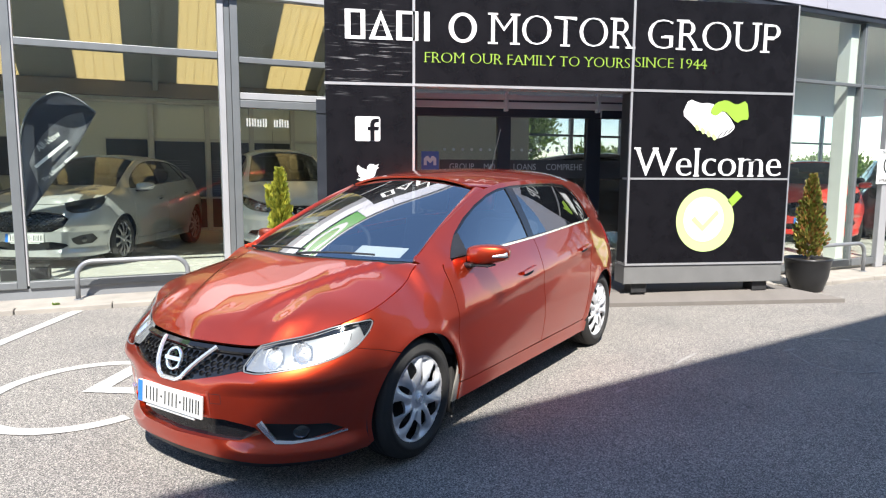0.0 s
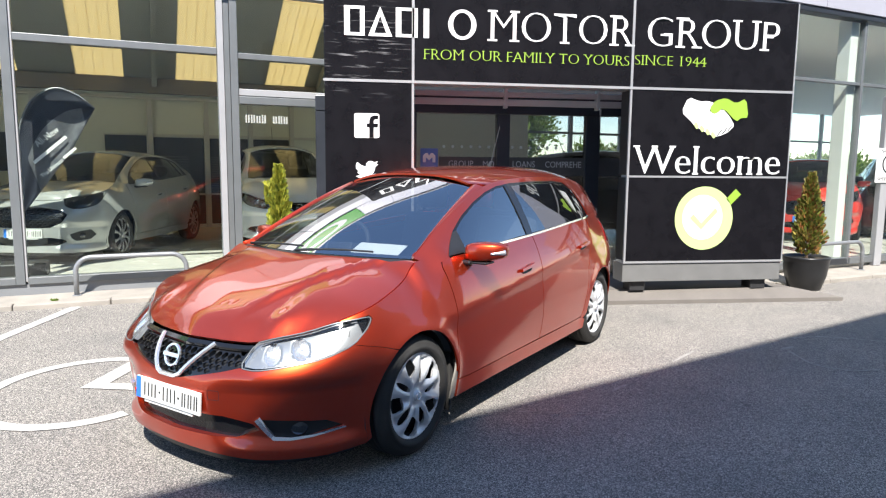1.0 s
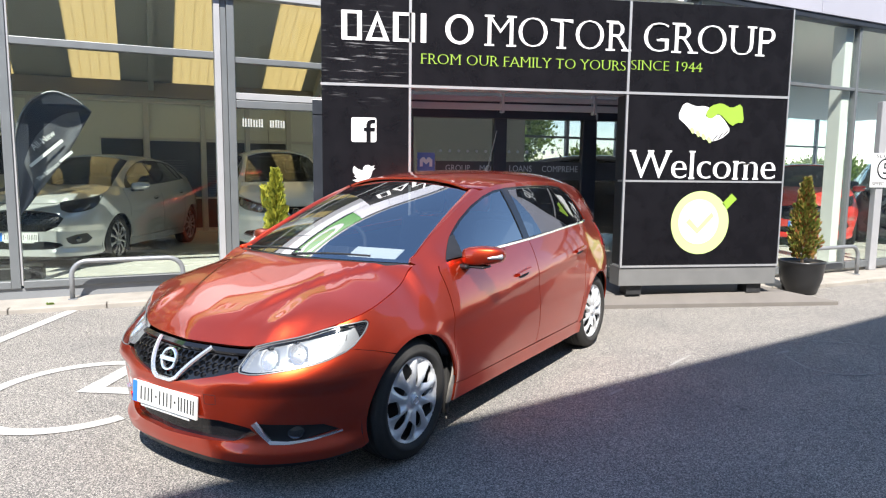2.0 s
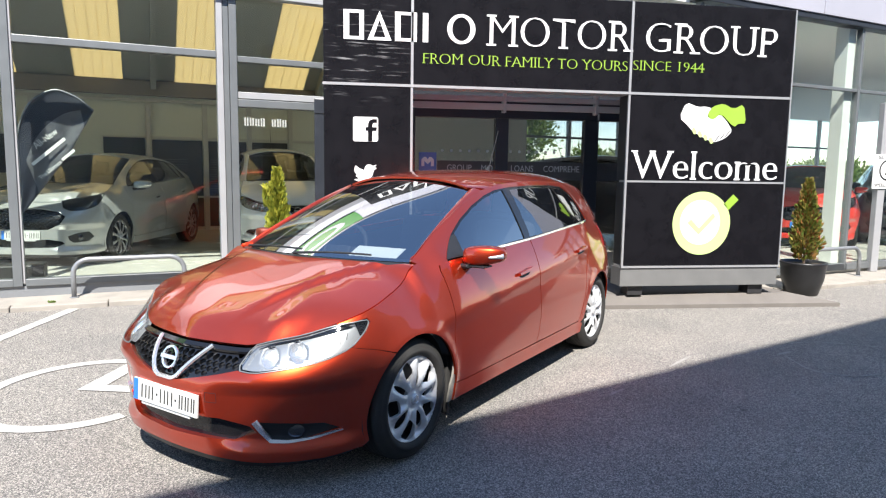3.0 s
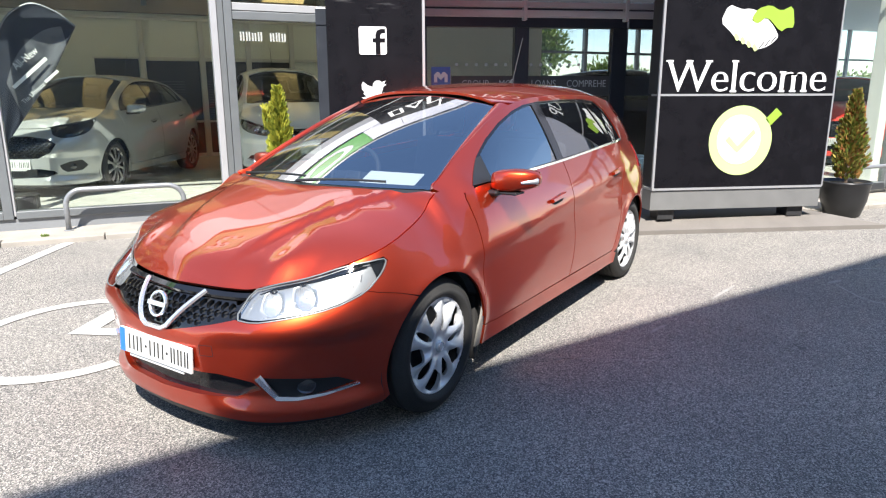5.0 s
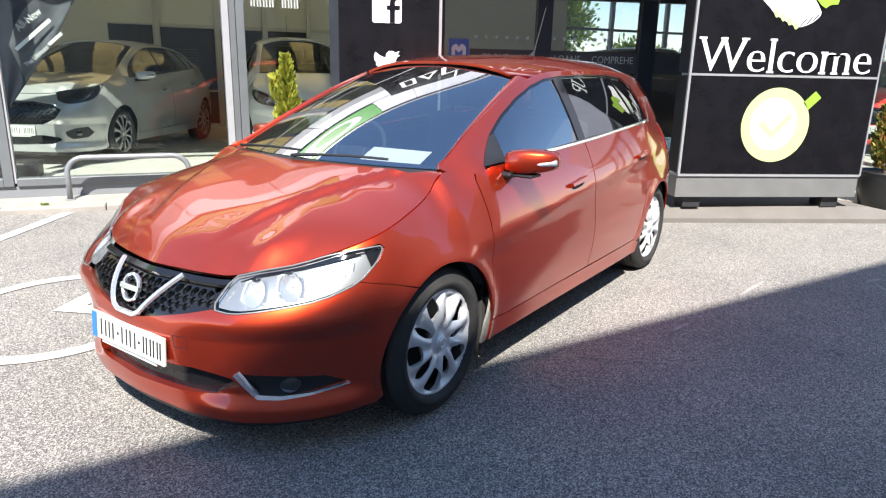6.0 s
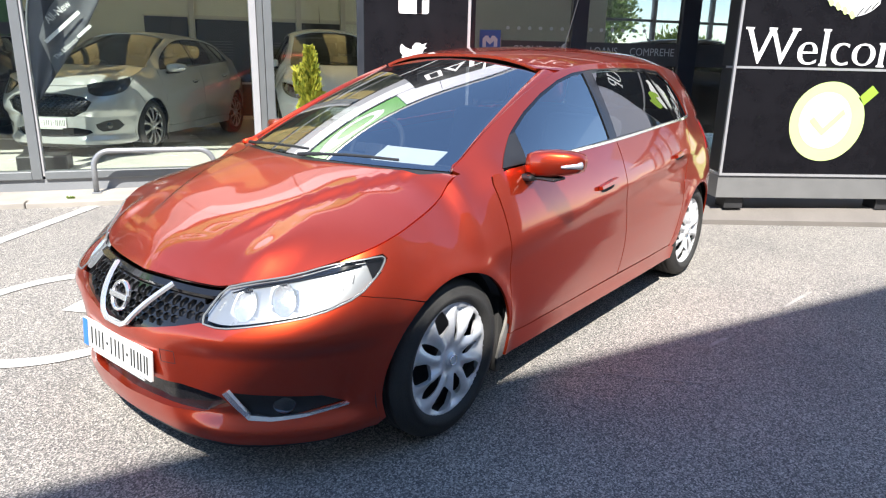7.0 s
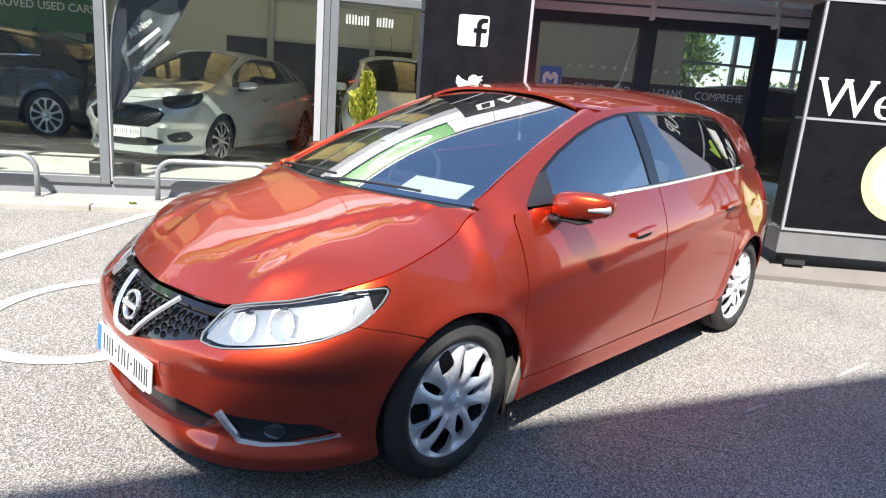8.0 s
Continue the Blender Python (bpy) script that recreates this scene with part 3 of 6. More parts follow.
sign = thing("entrance_sign", pose(0, 7.17, 0), "black panelled entrance sign with white and lime lettering", "sign")
TOP, MIDZ, LOW, BASE = 3.30, 2.35, 1.412, 0.47
for x0, x1, z0, z1, d in ((-0.07, 0.80, MIDZ + 0.015, TOP, 0.28), (0.83, 3.14, MIDZ + 0.015, TOP, 0.28), (3.17, 5.045, MIDZ + 0.015, TOP, 0.28),
                          (-0.07, 0.80, 0.06, MIDZ - 0.015, 0.22), (3.17, 5.045, LOW + 0.012, MIDZ - 0.015, 0.28), (3.17, 5.045, BASE + 0.012, LOW - 0.012, 0.28)):
    part("panel", boxed((x0, 0.0, z0), (x1, 0.03, z1), 0.004), SIGN_BLACK, sign)
    part("casing", boxed((x0, 0.032, z0), (x1, d, z1), 0.004), SIGN_SIDE, sign)
for lo, hi in (((0.802, -0.006, MIDZ), (0.828, 0.03, TOP)), ((3.142, -0.006, MIDZ), (3.168, 0.03, TOP)),
               ((-0.08, -0.008, MIDZ - 0.013), (5.05, 0.25, MIDZ + 0.013)), ((0.802, -0.004, 0.06), (0.826, 0.022, MIDZ - 0.015)),
               ((3.146, -0.004, BASE), (3.168, 0.022, MIDZ - 0.015)), ((3.17, -0.006, LOW - 0.010), (5.05, 0.2, LOW + 0.010)),
               ((3.146, -0.006, BASE - 0.012), (5.05, 0.2, BASE + 0.010)), ((5.047, -0.003, BASE), (5.062, 0.022, TOP))):
    part("trim", boxed(lo, hi), TRIM, sign)
part("base", boxed((3.146, 0.01, 0.25), (5.05, 0.27, BASE - 0.014), 0.005), SIGN_GREY, sign)
for x in (3.35, 4.82):
    part("foot", boxed((x - 0.09, 0.06, 0.142), (x + 0.09, 0.24, 0.248), 0.004), SIGN_SIDE, sign)
def words(text, x, z, width, height, mat, serif=0.0, offset=0.0, thin=0.0):
    """Each letter group of a line is a part of its own."""
    letters("letter", lettering(text, width, height, serif=serif, offset=offset, thin=thin), mat, sign, pose(x, -0.002, z))


def on_sign(bm, x, z, mat, y=-0.002, name="lettering", host=None, ry=0):
    ob = part(name, bm, mat, host or sign)
    ob.matrix_basis = pose(x, y, z, 0, ry, 0)
    return ob
# the name stands as plain shapes
def hollow(outer, inner):
    bm = bmesh.new()
    n = len(outer)
    rings = [[bm.verts.new((x, y, z)) for x, z in ring] for y in (0.0, -0.004) for ring in (outer, inner)]
    for i in range(n):
        j = (i + 1) % n
        for a, b in ((0, 1), (2, 3), (0, 2), (1, 3)):
            bm.faces.new((rings[a][i], rings[a][j], rings[b][j], rings[b][i]))
    bmesh.ops.recalc_face_normals(bm, faces=bm.faces)
    return bm


def ring_of(w, h, t, n=40):
    return hollow([(w / 2 + w / 2 * math.cos(2 * math.pi * i / n), h / 2 + h / 2 * math.sin(2 * math.pi * i / n)) for i in range(n)],
                  [(w / 2 + (w / 2 - t) * math.cos(2 * math.pi * i / n), h / 2 + (h / 2 - t * 0.6) * math.sin(2 * math.pi * i / n)) for i in range(n)])


on_sign(hollow([(0, 0), (0.20, 0), (0.20, 0.285), (0, 0.285)], [(0.055, 0.03), (0.155, 0.03), (0.155, 0.255), (0.055, 0.255)]), 0.13, 2.785, WHITE, name="name_shape")
on_sign(hollow([(0, 0), (0.24, 0), (0.12, 0.285)], [(0.06, 0.03), (0.18, 0.03), (0.12, 0.20)]), 0.365, 2.785, WHITE, name="name_shape")
on_sign(hollow([(0, 0), (0.22, 0), (0.22, 0.285), (0, 0.285)], [(0.055, 0.03), (0.17, 0.03), (0.17, 0.255), (0.055, 0.255)]), 0.64, 2.785, WHITE, name="name_shape")
on_sign(boxed((0, -0.004, 0), (0.055, 0, 0.285)), 0.92, 2.785, WHITE, name="name_shape")
on_sign(ring_of(0.29, 0.295, 0.05), 1.17, 2.782, WHITE, name="name_shape")
words("MOTOR", 1.61, 2.785, 1.53, 0.295, WHITE, 0.075, -0.006, 0.024)
words("GROUP", 3.31, 2.79, 1.53, 0.30, WHITE, 0.075, -0.006, 0.024)
words("FROM OUR FAMILY TO YOURS", 0.928, 2.58, 2.19, 0.098, LIME, 0.055, -0.012, 0.018)
words("SINCE 1944", 3.18, 2.595, 0.81, 0.098, LIME, 0.055, -0.012, 0.018)
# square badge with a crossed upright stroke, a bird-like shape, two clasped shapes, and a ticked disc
on_sign(prism(bmesh.new(), rounded_box(0.252, 0.245, 0.02), -0.004, 0.0, "xz"), 0.221, 1.782, WHITE, name="emblem_square")
stroke = [(0.150, 0.0), (0.195, 0.0), (0.195, 0.105), (0.235, 0.105), (0.240, 0.142), (0.195, 0.142), (0.195, 0.170), (0.205, 0.185), (0.240, 0.187), (0.240, 0.222), (0.200, 0.224), (0.165, 0.210), (0.150, 0.175), (0.150, 0.142), (0.125, 0.142), (0.125, 0.105), (0.150, 0.105)]
on_sign(prism(bmesh.new(), stroke, -0.007, -0.0045, "xz"), 0.221, 1.784, SIGN_BLACK, name="emblem_stroke")
bird = [(0.0, 0.13), (0.012, 0.155), (0.05, 0.125), (0.10, 0.108), (0.105, 0.140), (0.13, 0.165), (0.165, 0.165), (0.185, 0.152), (0.222, 0.165), (0.205, 0.138), (0.225, 0.128), (0.198, 0.112), (0.18, 0.05), (0.12, 0.0), (0.05, -0.012), (-0.005, 0.012), (0.045, 0.022), (0.012, 0.05), (0.025, 0.06), (0.0, 0.09)]
on_sign(prism(bmesh.new(), bird, -0.004, 0.0, "xz"), 0.235, 1.385, WHITE, name="emblem_wing")
left = [(3.810, 2.273), (3.738, 2.107), (3.850, 2.017), (3.905, 1.960), (4.060, 1.885), (4.150, 1.850), (4.235, 1.872), (4.300, 1.905), (4.372, 1.975), (4.300, 2.080), (4.214, 2.155), (4.120, 2.098), (4.055, 2.130), (4.120, 2.215), (4.030, 2.235), (3.956, 2.224)]
on_sign(prism(bmesh.new(), rounded(left, 1), -0.004, 0.0, "xz"), 0, 0, WHITE, name="emblem_clasp")
right = [(4.490, 2.273), (4.528, 2.062), (4.440, 2.060), (4.385, 2.018), (4.223, 2.165), (4.140, 2.098), (4.085, 2.108), (4.065, 2.160), (4.126, 2.240), (4.248, 2.272), (4.370, 2.215)]
on_sign(prism(bmesh.new(), rounded(right, 1), -0.0062, -0.0045, "xz"), 0, 0, LIME, name="emblem_clasp")
for x, z, a, h in ((4.165, 1.865, 38, 0.085), (4.225, 1.885, 38, 0.085), (4.285, 1.915, 38, 0.080)):
    on_sign(boxed((0, -0.0078, 0), (0.009, -0.0065, h)), x, z, SIGN_BLACK, name="emblem_line", ry=a)
for i in range(4):
    on_sign(prism(bmesh.new(), rounded([(0.0, 0.03), (0.03, 0.055), (0.07, 0.0), (0.035, -0.03)], 2), -0.0062, -0.0045, "xz"), 3.885 + 0.068 * i, 1.955 - 0.033 * i, LIME_PALE, name="emblem_knuckle")
disc = [(0.345 * math.cos(2 * math.pi * i / 64), 0.352 * math.sin(2 * math.pi * i / 64)) for i in range(64)]
on_sign(prism(bmesh.new(), disc, -0.004, 0.0, "xz"), 4.070, 0.955, LIME_PALE, name="emblem_disc")
on_sign(prism(bmesh.new(), [(0.255, 0.215), (0.365, 0.325), (0.43, 0.265), (0.315, 0.150)], -0.004, 0.0, "xz"), 4.070, 0.955, LIME, name="emblem_stem")
core = [(0.24 * math.cos(2 * math.pi * i / 48), 0.25 * math.sin(2 * math.pi * i / 48)) for i in range(48)]
on_sign(prism(bmesh.new(), core, -0.006, -0.0045, "xz"), 4.050, 0.965, CORE_WHITE, name="emblem_core")
tick = [(-0.16, 0.03), (-0.02, -0.10), (0.17, 0.10), (0.14, 0.14), (-0.02, -0.03), (-0.12, 0.07)]
on_sign(prism(bmesh.new(), tick, -0.008, -0.0065, "xz"), 4.060, 0.93, LIME_PALE, name="emblem_tick")
words("Welcome", 3.22, 1.445, 1.73, 0.295, WHITE, 0.032, 0.004, 0.026)

# ---- cars: panels cut out of one set of smooth body surfaces ----
from mathutils.geometry import tessellate_polygon


def paint(name, colour, metal=0.35, rough=0.38, flake=0.10, spec=0.5):
    m = material(name, colour, rough, metal, vary=flake, scale=1.2, fine=900, coat=1.0, rvary=0.04, spec=spec)
    return m


RED = paint("orange_red_metallic_paint", (0.53, 0.047, 0.013), 0.88, 0.35, spec=0.12)
RED.node_tree.nodes["Principled BSDF"].inputs["Coat IOR"].default_value = 1.58
BLACK_PLASTIC = material("black_plastic", (0.012, 0.012, 0.013), 0.45, vary=0.3)
GLOSS_BLACK = material("gloss_black", (0.008, 0.008, 0.009), 0.08, vary=0.2, rvary=0.02)
RUBBER = material("tyre_rubber", (0.022, 0.021, 0.020), 0.75, vary=0.35, scale=14, fine=160, bump=0.002)
CHROME = material("chrome", (0.86, 0.86, 0.88), 0.14, 0.9, vary=0.02, rvary=0.02)
SILVER = material("silver_wheel_cover", (0.66, 0.67, 0.69), 0.34, 0.35, vary=0.06, scale=9)
REFLECTOR = material("lamp_reflector", (0.74, 0.75, 0.77), 0.26, 0.8, vary=0.03, rvary=0.04)
LAMP_WHITE = material("lamp_housing", (0.30, 0.31, 0.32), 0.28, 0.6, vary=0.05)
CABIN = material("dark_cabin_trim", (0.020, 0.020, 0.022), 0.65, vary=0.3, fine=300)
SEAT_CLOTH = material("dark_seat_cloth", (0.030, 0.030, 0.034), 0.9, vary=0.3, fine=400)
PAPER = material("white_paper", (0.86, 0.86, 0.85), 0.7, vary=0.02)
PLATE = material("plate_white", (0.55, 0.55, 0.53), 0.4, vary=0.04)
PLATE_BLUE = material("plate_blue", (0.02, 0.16, 0.55), 0.4, vary=0.04)
PLATE_INK = material("plate_ink", (0.015, 0.015, 0.016), 0.5, vary=0.1)
LENS = glass_material("clear_lens", (0.97, 0.98, 0.98), 0.04)
CAR_GLASS = glass_material("car_glass", (0.78, 0.84, 0.84), 0.36)
SCREEN_GLASS = glass_material("windscreen_glass", (0.80, 0.86, 0.86), 0.44)
REAR_GLASS = glass_material("privacy_glass", (0.66, 0.72, 0.73), 0.26)
SHOW_GLASS = glass_material("showroom_car_glass", (0.24, 0.27, 0.265), 0.10)
TAIL = material("red_tail_lamp", (0.16, 0.006, 0.006), 0.1, vary=0.1, coat=1.0)
LINER = material("wheel_liner", (0.03, 0.029, 0.028), 0.9, vary=0.3)
# dust grey, lightened to stand in for sun on the arch liner
DUSTY_SUNLIT = material("dusty_sunlit_plastic", (0.26, 0.245, 0.22), 0.85, vary=0.35, scale=14)


class Body:
    """The skin of a hatchback: x forward from the rear axle, y to its left, z up."""

    def __init__(self, o):
        self.o = o
        self.wb, self.arch = o["wheelbase"], o["arch"]
        keys = [Vector((x, y)) for x, y in o["plan"]]
        pts = []
        ext = [Vector((keys[0].x, -keys[1].y)).lerp(Vector((keys[1].x, -keys[1].y)), 1)] + keys + [Vector((keys[-2].x, -keys[-2].y))]
        for i in range(1, len(ext) - 2):
            p0, p1, p2, p3 = ext[i - 1:i + 3]
            for k in range(14):
                t = k / 14
                pts.append(0.5 * ((2 * p1) + (p2 - p0) * t + (2 * p0 - 5 * p1 + 4 * p2 - p3) * t * t + (3 * p1 - p0 - 3 * p2 + p3) * t ** 3))
        pts.append(keys[-1])
        self.P = np.array([(p.x, p.y) for p in pts])
        seg = np.hypot(*np.diff(self.P, axis=0).T)
        self.S = np.concatenate([[0], np.cumsum(seg)])
        self.end = float(self.S[-1])
        i = int(np.argmax(self.P[:, 1]))
        self.imax = i
        tan = np.gradient(self.P, self.S, axis=0)
        self.N = np.stack([tan[:, 1], -tan[:, 0]], 1) / np.hypot(tan[:, 0], tan[:, 1])[:, None]
        self.ztop, self.dtop = self.along(o["ztop"]), self.along(o["dtop"])
        self.low = curve(o["low"])
        # hood edge, by x
        e = [self.side(s, self.ztop(s)) for s in np.linspace(0, self.X(o["cowl_x"] - 0.15), 90)]
        e = sorted((p.x, p.y, p.z) for p in e)
        ex = [p[0] for p in e]
        self.ye = lambda x: float(np.interp(x, ex, [p[1] for p in e]))
        self.ze = lambda x: float(np.interp(x, ex, [p[2] for p in e]))
        ey, exf = [p[1] for p in e[::-1]], [p[0] for p in e[::-1]]
        self.xl = lambda y: float(np.interp(y, ey, exf))
        self.zc = curve(o["hood"])
        self.roofz, self.raily, self.railz = curve(o["roof"]), curve(o["rail_y"]), curve(o["rail_z"])

    def X(self, x):
        """Arc length at which the plan's side reaches x."""
        k = self.P[:, 0]
        return float(np.interp(-x, -k, self.S))

    def F(self, y):
        """Arc length at which the plan's front half reaches y."""
        if y < 0:
            return -self.F(-y)
        wide = y + 0.045 * sstep(0.0, 0.46, y)
        return float(np.interp(wide, self.P[:self.imax, 1], self.S[:self.imax]))

    def along(self, keys):
        return curve(sorted((self.F(v) if k == "y" else self.X(v) if k == "x" else self.end - v, w) for k, v, w in keys))

    def side(self, s, z):
        a = abs(s)
        x, y = np.interp(a, self.S, self.P[:, 0]), np.interp(a, self.S, self.P[:, 1])
        nx, ny = np.interp(a, self.S, self.N[:, 0]), np.interp(a, self.S, self.N[:, 1])
        k = math.hypot(nx, ny)
        nx, ny = nx / k, ny / k
        zt = self.ztop(a)
        zn = (z - 0.3) / (zt - 0.3)
        d = self.dtop(a) * max(0.0, (zn - 0.45) / 0.55) ** 2
        d += self.low(z) * (0.55 + 0.45 * min(1.0, abs(ny) * 1.3))
        zc = self.o["crease"] + (2.4 - x) * 0.095
        w = sstep(self.wb + 0.05, self.wb - 0.4, x) * sstep(-0.55, 0.0, x)
        t = zc - z
        if t > 0:
            d += w * 0.014 * sstep(0, 0.10, t) * (1 - sstep(0.10, 0.36, t))
        corner = sstep(3.0, 3.2, x) * sstep(0.22, 0.46, y)
        if corner > 0:
            d += corner * self.o["shelf"] * sstep(0.545, 0.46, z) * sstep(0.19, 0.27, z)
        for cx in (0.0, self.wb):
            r = math.hypot(x - cx, z - self.o["wheel_z"])
            if abs(ny) > 0.8:
                d -= 0.012 * math.exp(-((r - self.arch) / 0.05) ** 2)
        p = Vector((x - nx * d, y - ny * d, z))
        if s < 0:
            p.y = -p.y
        return p

    def hood(self, x, y):
        a = abs(y)
        ye, zc, ze = max(self.ye(x), 0.03), self.zc(x), self.ze(x)
        t = min(a / ye, 1.3)
        z = zc - (zc - ze) * t ** 2.6
        # the nose keeps one profile behind its lip
        w = sstep(3.00, 3.28, x) * (1 - sstep(0.44, 0.60, a))
        if w > 0:
            lip = self.xl(a)
            z1 = self.ze(lip) + self.zc(3.435 - max(lip - x, -0.02)) - self.zc(3.435)
            z += (z1 - z) * w
        yc = 0.16 + (3.45 - x) * 0.42
        z += 0.018 * (1 - sstep(yc - 0.015, yc + 0.045, a)) * sstep(3.40, 3.08, x)
        z -= 0.006 * (1 - sstep(0.0, yc, a)) * sstep(3.40, 3.08, x)
        return Vector((x, y, z))

    def cabin(self, x, z):
        """Left face of the greenhouse, from the belt up to the rail."""
        s = self.X(min(max(x, -0.6), self.o["cowl_x"] + 0.1))
        zb = self.ztop(s)
        yb = self.side(s, zb).y
        if z < zb:
            return Vector((x, self.side(s, z).y - 0.003, z))
        zr, yr = self.railz(x), self.raily(x)
        t = (z - zb) / max(zr - zb, 0.02)
        return Vector((x, yb + (yr - yb) * (0.8 * t + 0.2 * t * t), z))

    def screen(self, u, v):
        """Windscreen: u from -1 to 1 across, v from the cowl to the roof."""
        o = self.o["screen"]
        y = u * (o["y0"] + (o["y1"] - o["y0"]) * v)
        b = Vector((o["x0"] - o["bow0"] * y * y, y, o["z0"] - 0.02 * y * y))
        t = Vector((o["x1"] - o["bow1"] * y * y, y, o["z1"] - o["drop"] * y * y))
        p = b.lerp(t, v)
        bulge = 0.036 * math.sin(math.pi * v) * (1 - 0.5 * u * u)
        return p + Vector((0.45, 0, 0.9)) * bulge

    def roof(self, x, y):
        yr, zr, zc = self.raily(x) - 0.01, self.railz(x) + 0.006, self.roofz(x)
        return Vector((x, y, zc - (zc - zr) * min(abs(y) / yr, 1.15) ** 3.0))

    def hatch(self, u, v):
        """Rear screen and tailgate above the bumper: v from the belt up to the roof."""
        o = self.o["hatch"]
        y = u * (o["y0"] + (o["y1"] - o["y0"]) * v)
        return Vector((o["x0"] + (o["x1"] - o["x0"]) * v + 0.16 * y * y, y, o["z0"] + (o["z1"] - o["z0"]) * v - 1.15 * v * abs(y) ** 3))


DETAIL = [1.0]


def patch(polys, fn, step=(0.04, 0.04), thick=0.012, offset=0.0, mirror=False, centre=(1.4, 0, 0.6), mi=0, ease=None):
    """Cuts a panel with holes out of a surface: polys are the outline and its holes in the surface's own two coordinates."""
    step = (step[0] * DETAIL[0], step[1] * DETAIL[0])
    flat = [Vector((p[0], p[1], 0)) for poly in polys for p in poly]
    tris = tessellate_polygon([[Vector((p[0], p[1], 0)) for p in poly] for poly in polys])
    bm = bmesh.new()
    vs = [bm.verts.new(p) for p in flat]
    for t in tris:
        if len(set(t)) == 3:
            try:
                bm.faces.new([vs[i] for i in t])
            except ValueError:
                pass
    for axis in (0, 1):
        lo, hi = min(p[axis] for p in flat), max(p[axis] for p in flat)
        n = int((hi - lo) / step[axis])
        no = Vector((1, 0, 0)) if axis == 0 else Vector((0, 1, 0))
        for i in range(1, n + 1):
            c = no * (lo + (hi - lo) * i / (n + 1))
            bmesh.ops.bisect_plane(bm, geom=bm.verts[:] + bm.edges[:] + bm.faces[:], plane_co=c, plane_no=no, dist=1e-6)
    bmesh.ops.dissolve_degenerate(bm, dist=1e-5, edges=bm.edges)
    h, mid = 0.004, Vector(centre)

    def at(a, b):
        p = fn(a, b)
        return Vector((p.x, -p.y, p.z)) if mirror else p
    normal = {}
    for v in bm.verts:
        a, b = v.co.x, v.co.y
        p = at(a, b)
        n = (at(a + h, b) - at(a - h, b)).cross(at(a, b + h) - at(a, b - h))
        n = n.normalized() if n.length > 1e-12 else Vector((0, 0, 1))
        if n.dot(p - mid) < 0:
            n = -n
        if ease:
            n = ease(a, b, n, mirror)
        normal[v] = n
        v.co = p + n * offset
    for f in list(bm.faces):
        f.normal_update()
        if f.normal.dot(normal[f.verts[0]]) < 0:
            f.normal_flip()
        f.smooth = True
    outer = set(bm.faces)
    if thick:
        low = {}
        for e in [e for e in bm.edges if len(e.link_faces) == 1]:
            l = e.link_loops[0]
            a, b = l.vert, l.link_loop_next.vert
            for v in (a, b):
                if v not in low:
                    low[v] = bm.verts.new(v.co - normal[v] * thick)
            bm.faces.new((b, a, low[a], low[b]))
    for f in bm.faces:
        f.material_index = mi
        if f not in outer:
            f.normal_update()
    bm.verts.index_update()
    loops = []
    for f in bm.faces:
        for l in f.loops:
            loops.append(normal[l.vert] if f in outer and l.vert in normal else f.normal.copy())
    bm.loops.layers.float_vector.new("n")
    lay = bm.loops.layers.float_vector["n"]
    k = 0
    for f in bm.faces:
        for l in f.loops:
            l[lay] = loops[k]
            k += 1
    return bm


def skin(name, bm, mat, parent, label=""):
    """Links a patch with the surface's own normals."""
    lay = bm.loops.layers.float_vector["n"]
    ns = [tuple(l[lay]) for f in bm.faces for l in f.loops]
    bm.loops.layers.float_vector.remove(lay)
    me = bpy.data.meshes.new(name)
    bm.to_mesh(me)
    bm.free()
    me.materials.append(mat)
    me.normals_split_custom_set(ns)
    ob = new(name, me)
    ob.parent = parent
    if label:
        ob["label"] = label
    return ob


def both(name, polys, fn, mat, parent, label="", **k):
    return [skin(name, patch(polys, fn, mirror=mm, **k), mat, parent, label) for mm in (False, True)]


def arc(cx, cz, r, a0, a1, n=18):
    return [(cx + r * math.cos(radians(a0 + (a1 - a0) * i / n)), cz + r * math.sin(radians(a0 + (a1 - a0) * i / n))) for i in range(n + 1)]


def ribbon(pts, fn, width, offset, mirror=False, lift=0.006):
    """A raised strip that follows points on a surface; pts in the surface's coordinates, dense enough."""
    bm = bmesh.new()
    rows = []
    h = 0.004
    P = []
    for a, b in pts:
        p = fn(a, b)
        n = (fn(a + h, b) - fn(a - h, b)).cross(fn(a, b + h) - fn(a, b - h)).normalized()
        if n.dot(p - Vector((1.4, 0, 0.6))) < 0:
            n = -n
        P.append((p, n))
    for i, (p, n) in enumerate(P):
        d = (P[min(i + 1, len(P) - 1)][0] - P[max(i - 1, 0)][0]).normalized()
        side = d.cross(n).normalized()
        w = (width[0] + (width[1] - width[0]) * i / (len(P) - 1)) / 2 if isinstance(width, tuple) else width / 2
        prof = [(-w, 0), (-w * 0.7, lift), (w * 0.7, lift), (w, 0)]
        row = []
        for u, l in prof:
            q = p + side * u + n * (offset + l)
            row.append(bm.verts.new((q.x, -q.y if mirror else q.y, q.z)))
        rows.append(row)
    for a, b in zip(rows, rows[1:]):
        for j in range(3):
            bm.faces.new((a[j], a[j + 1], b[j + 1], b[j]))
    bm.faces.new(rows[0][::-1])
    bm.faces.new(rows[-1])
    bmesh.ops.recalc_face_normals(bm, faces=bm.faces)
    return bm


def dense(pts, n=8):
    out = []
    for (a, b), (c, d) in zip(pts, pts[1:]):
        out += [(a + (c - a) * i / n, b + (d - b) * i / n) for i in range(n)]
    return out + [pts[-1]]


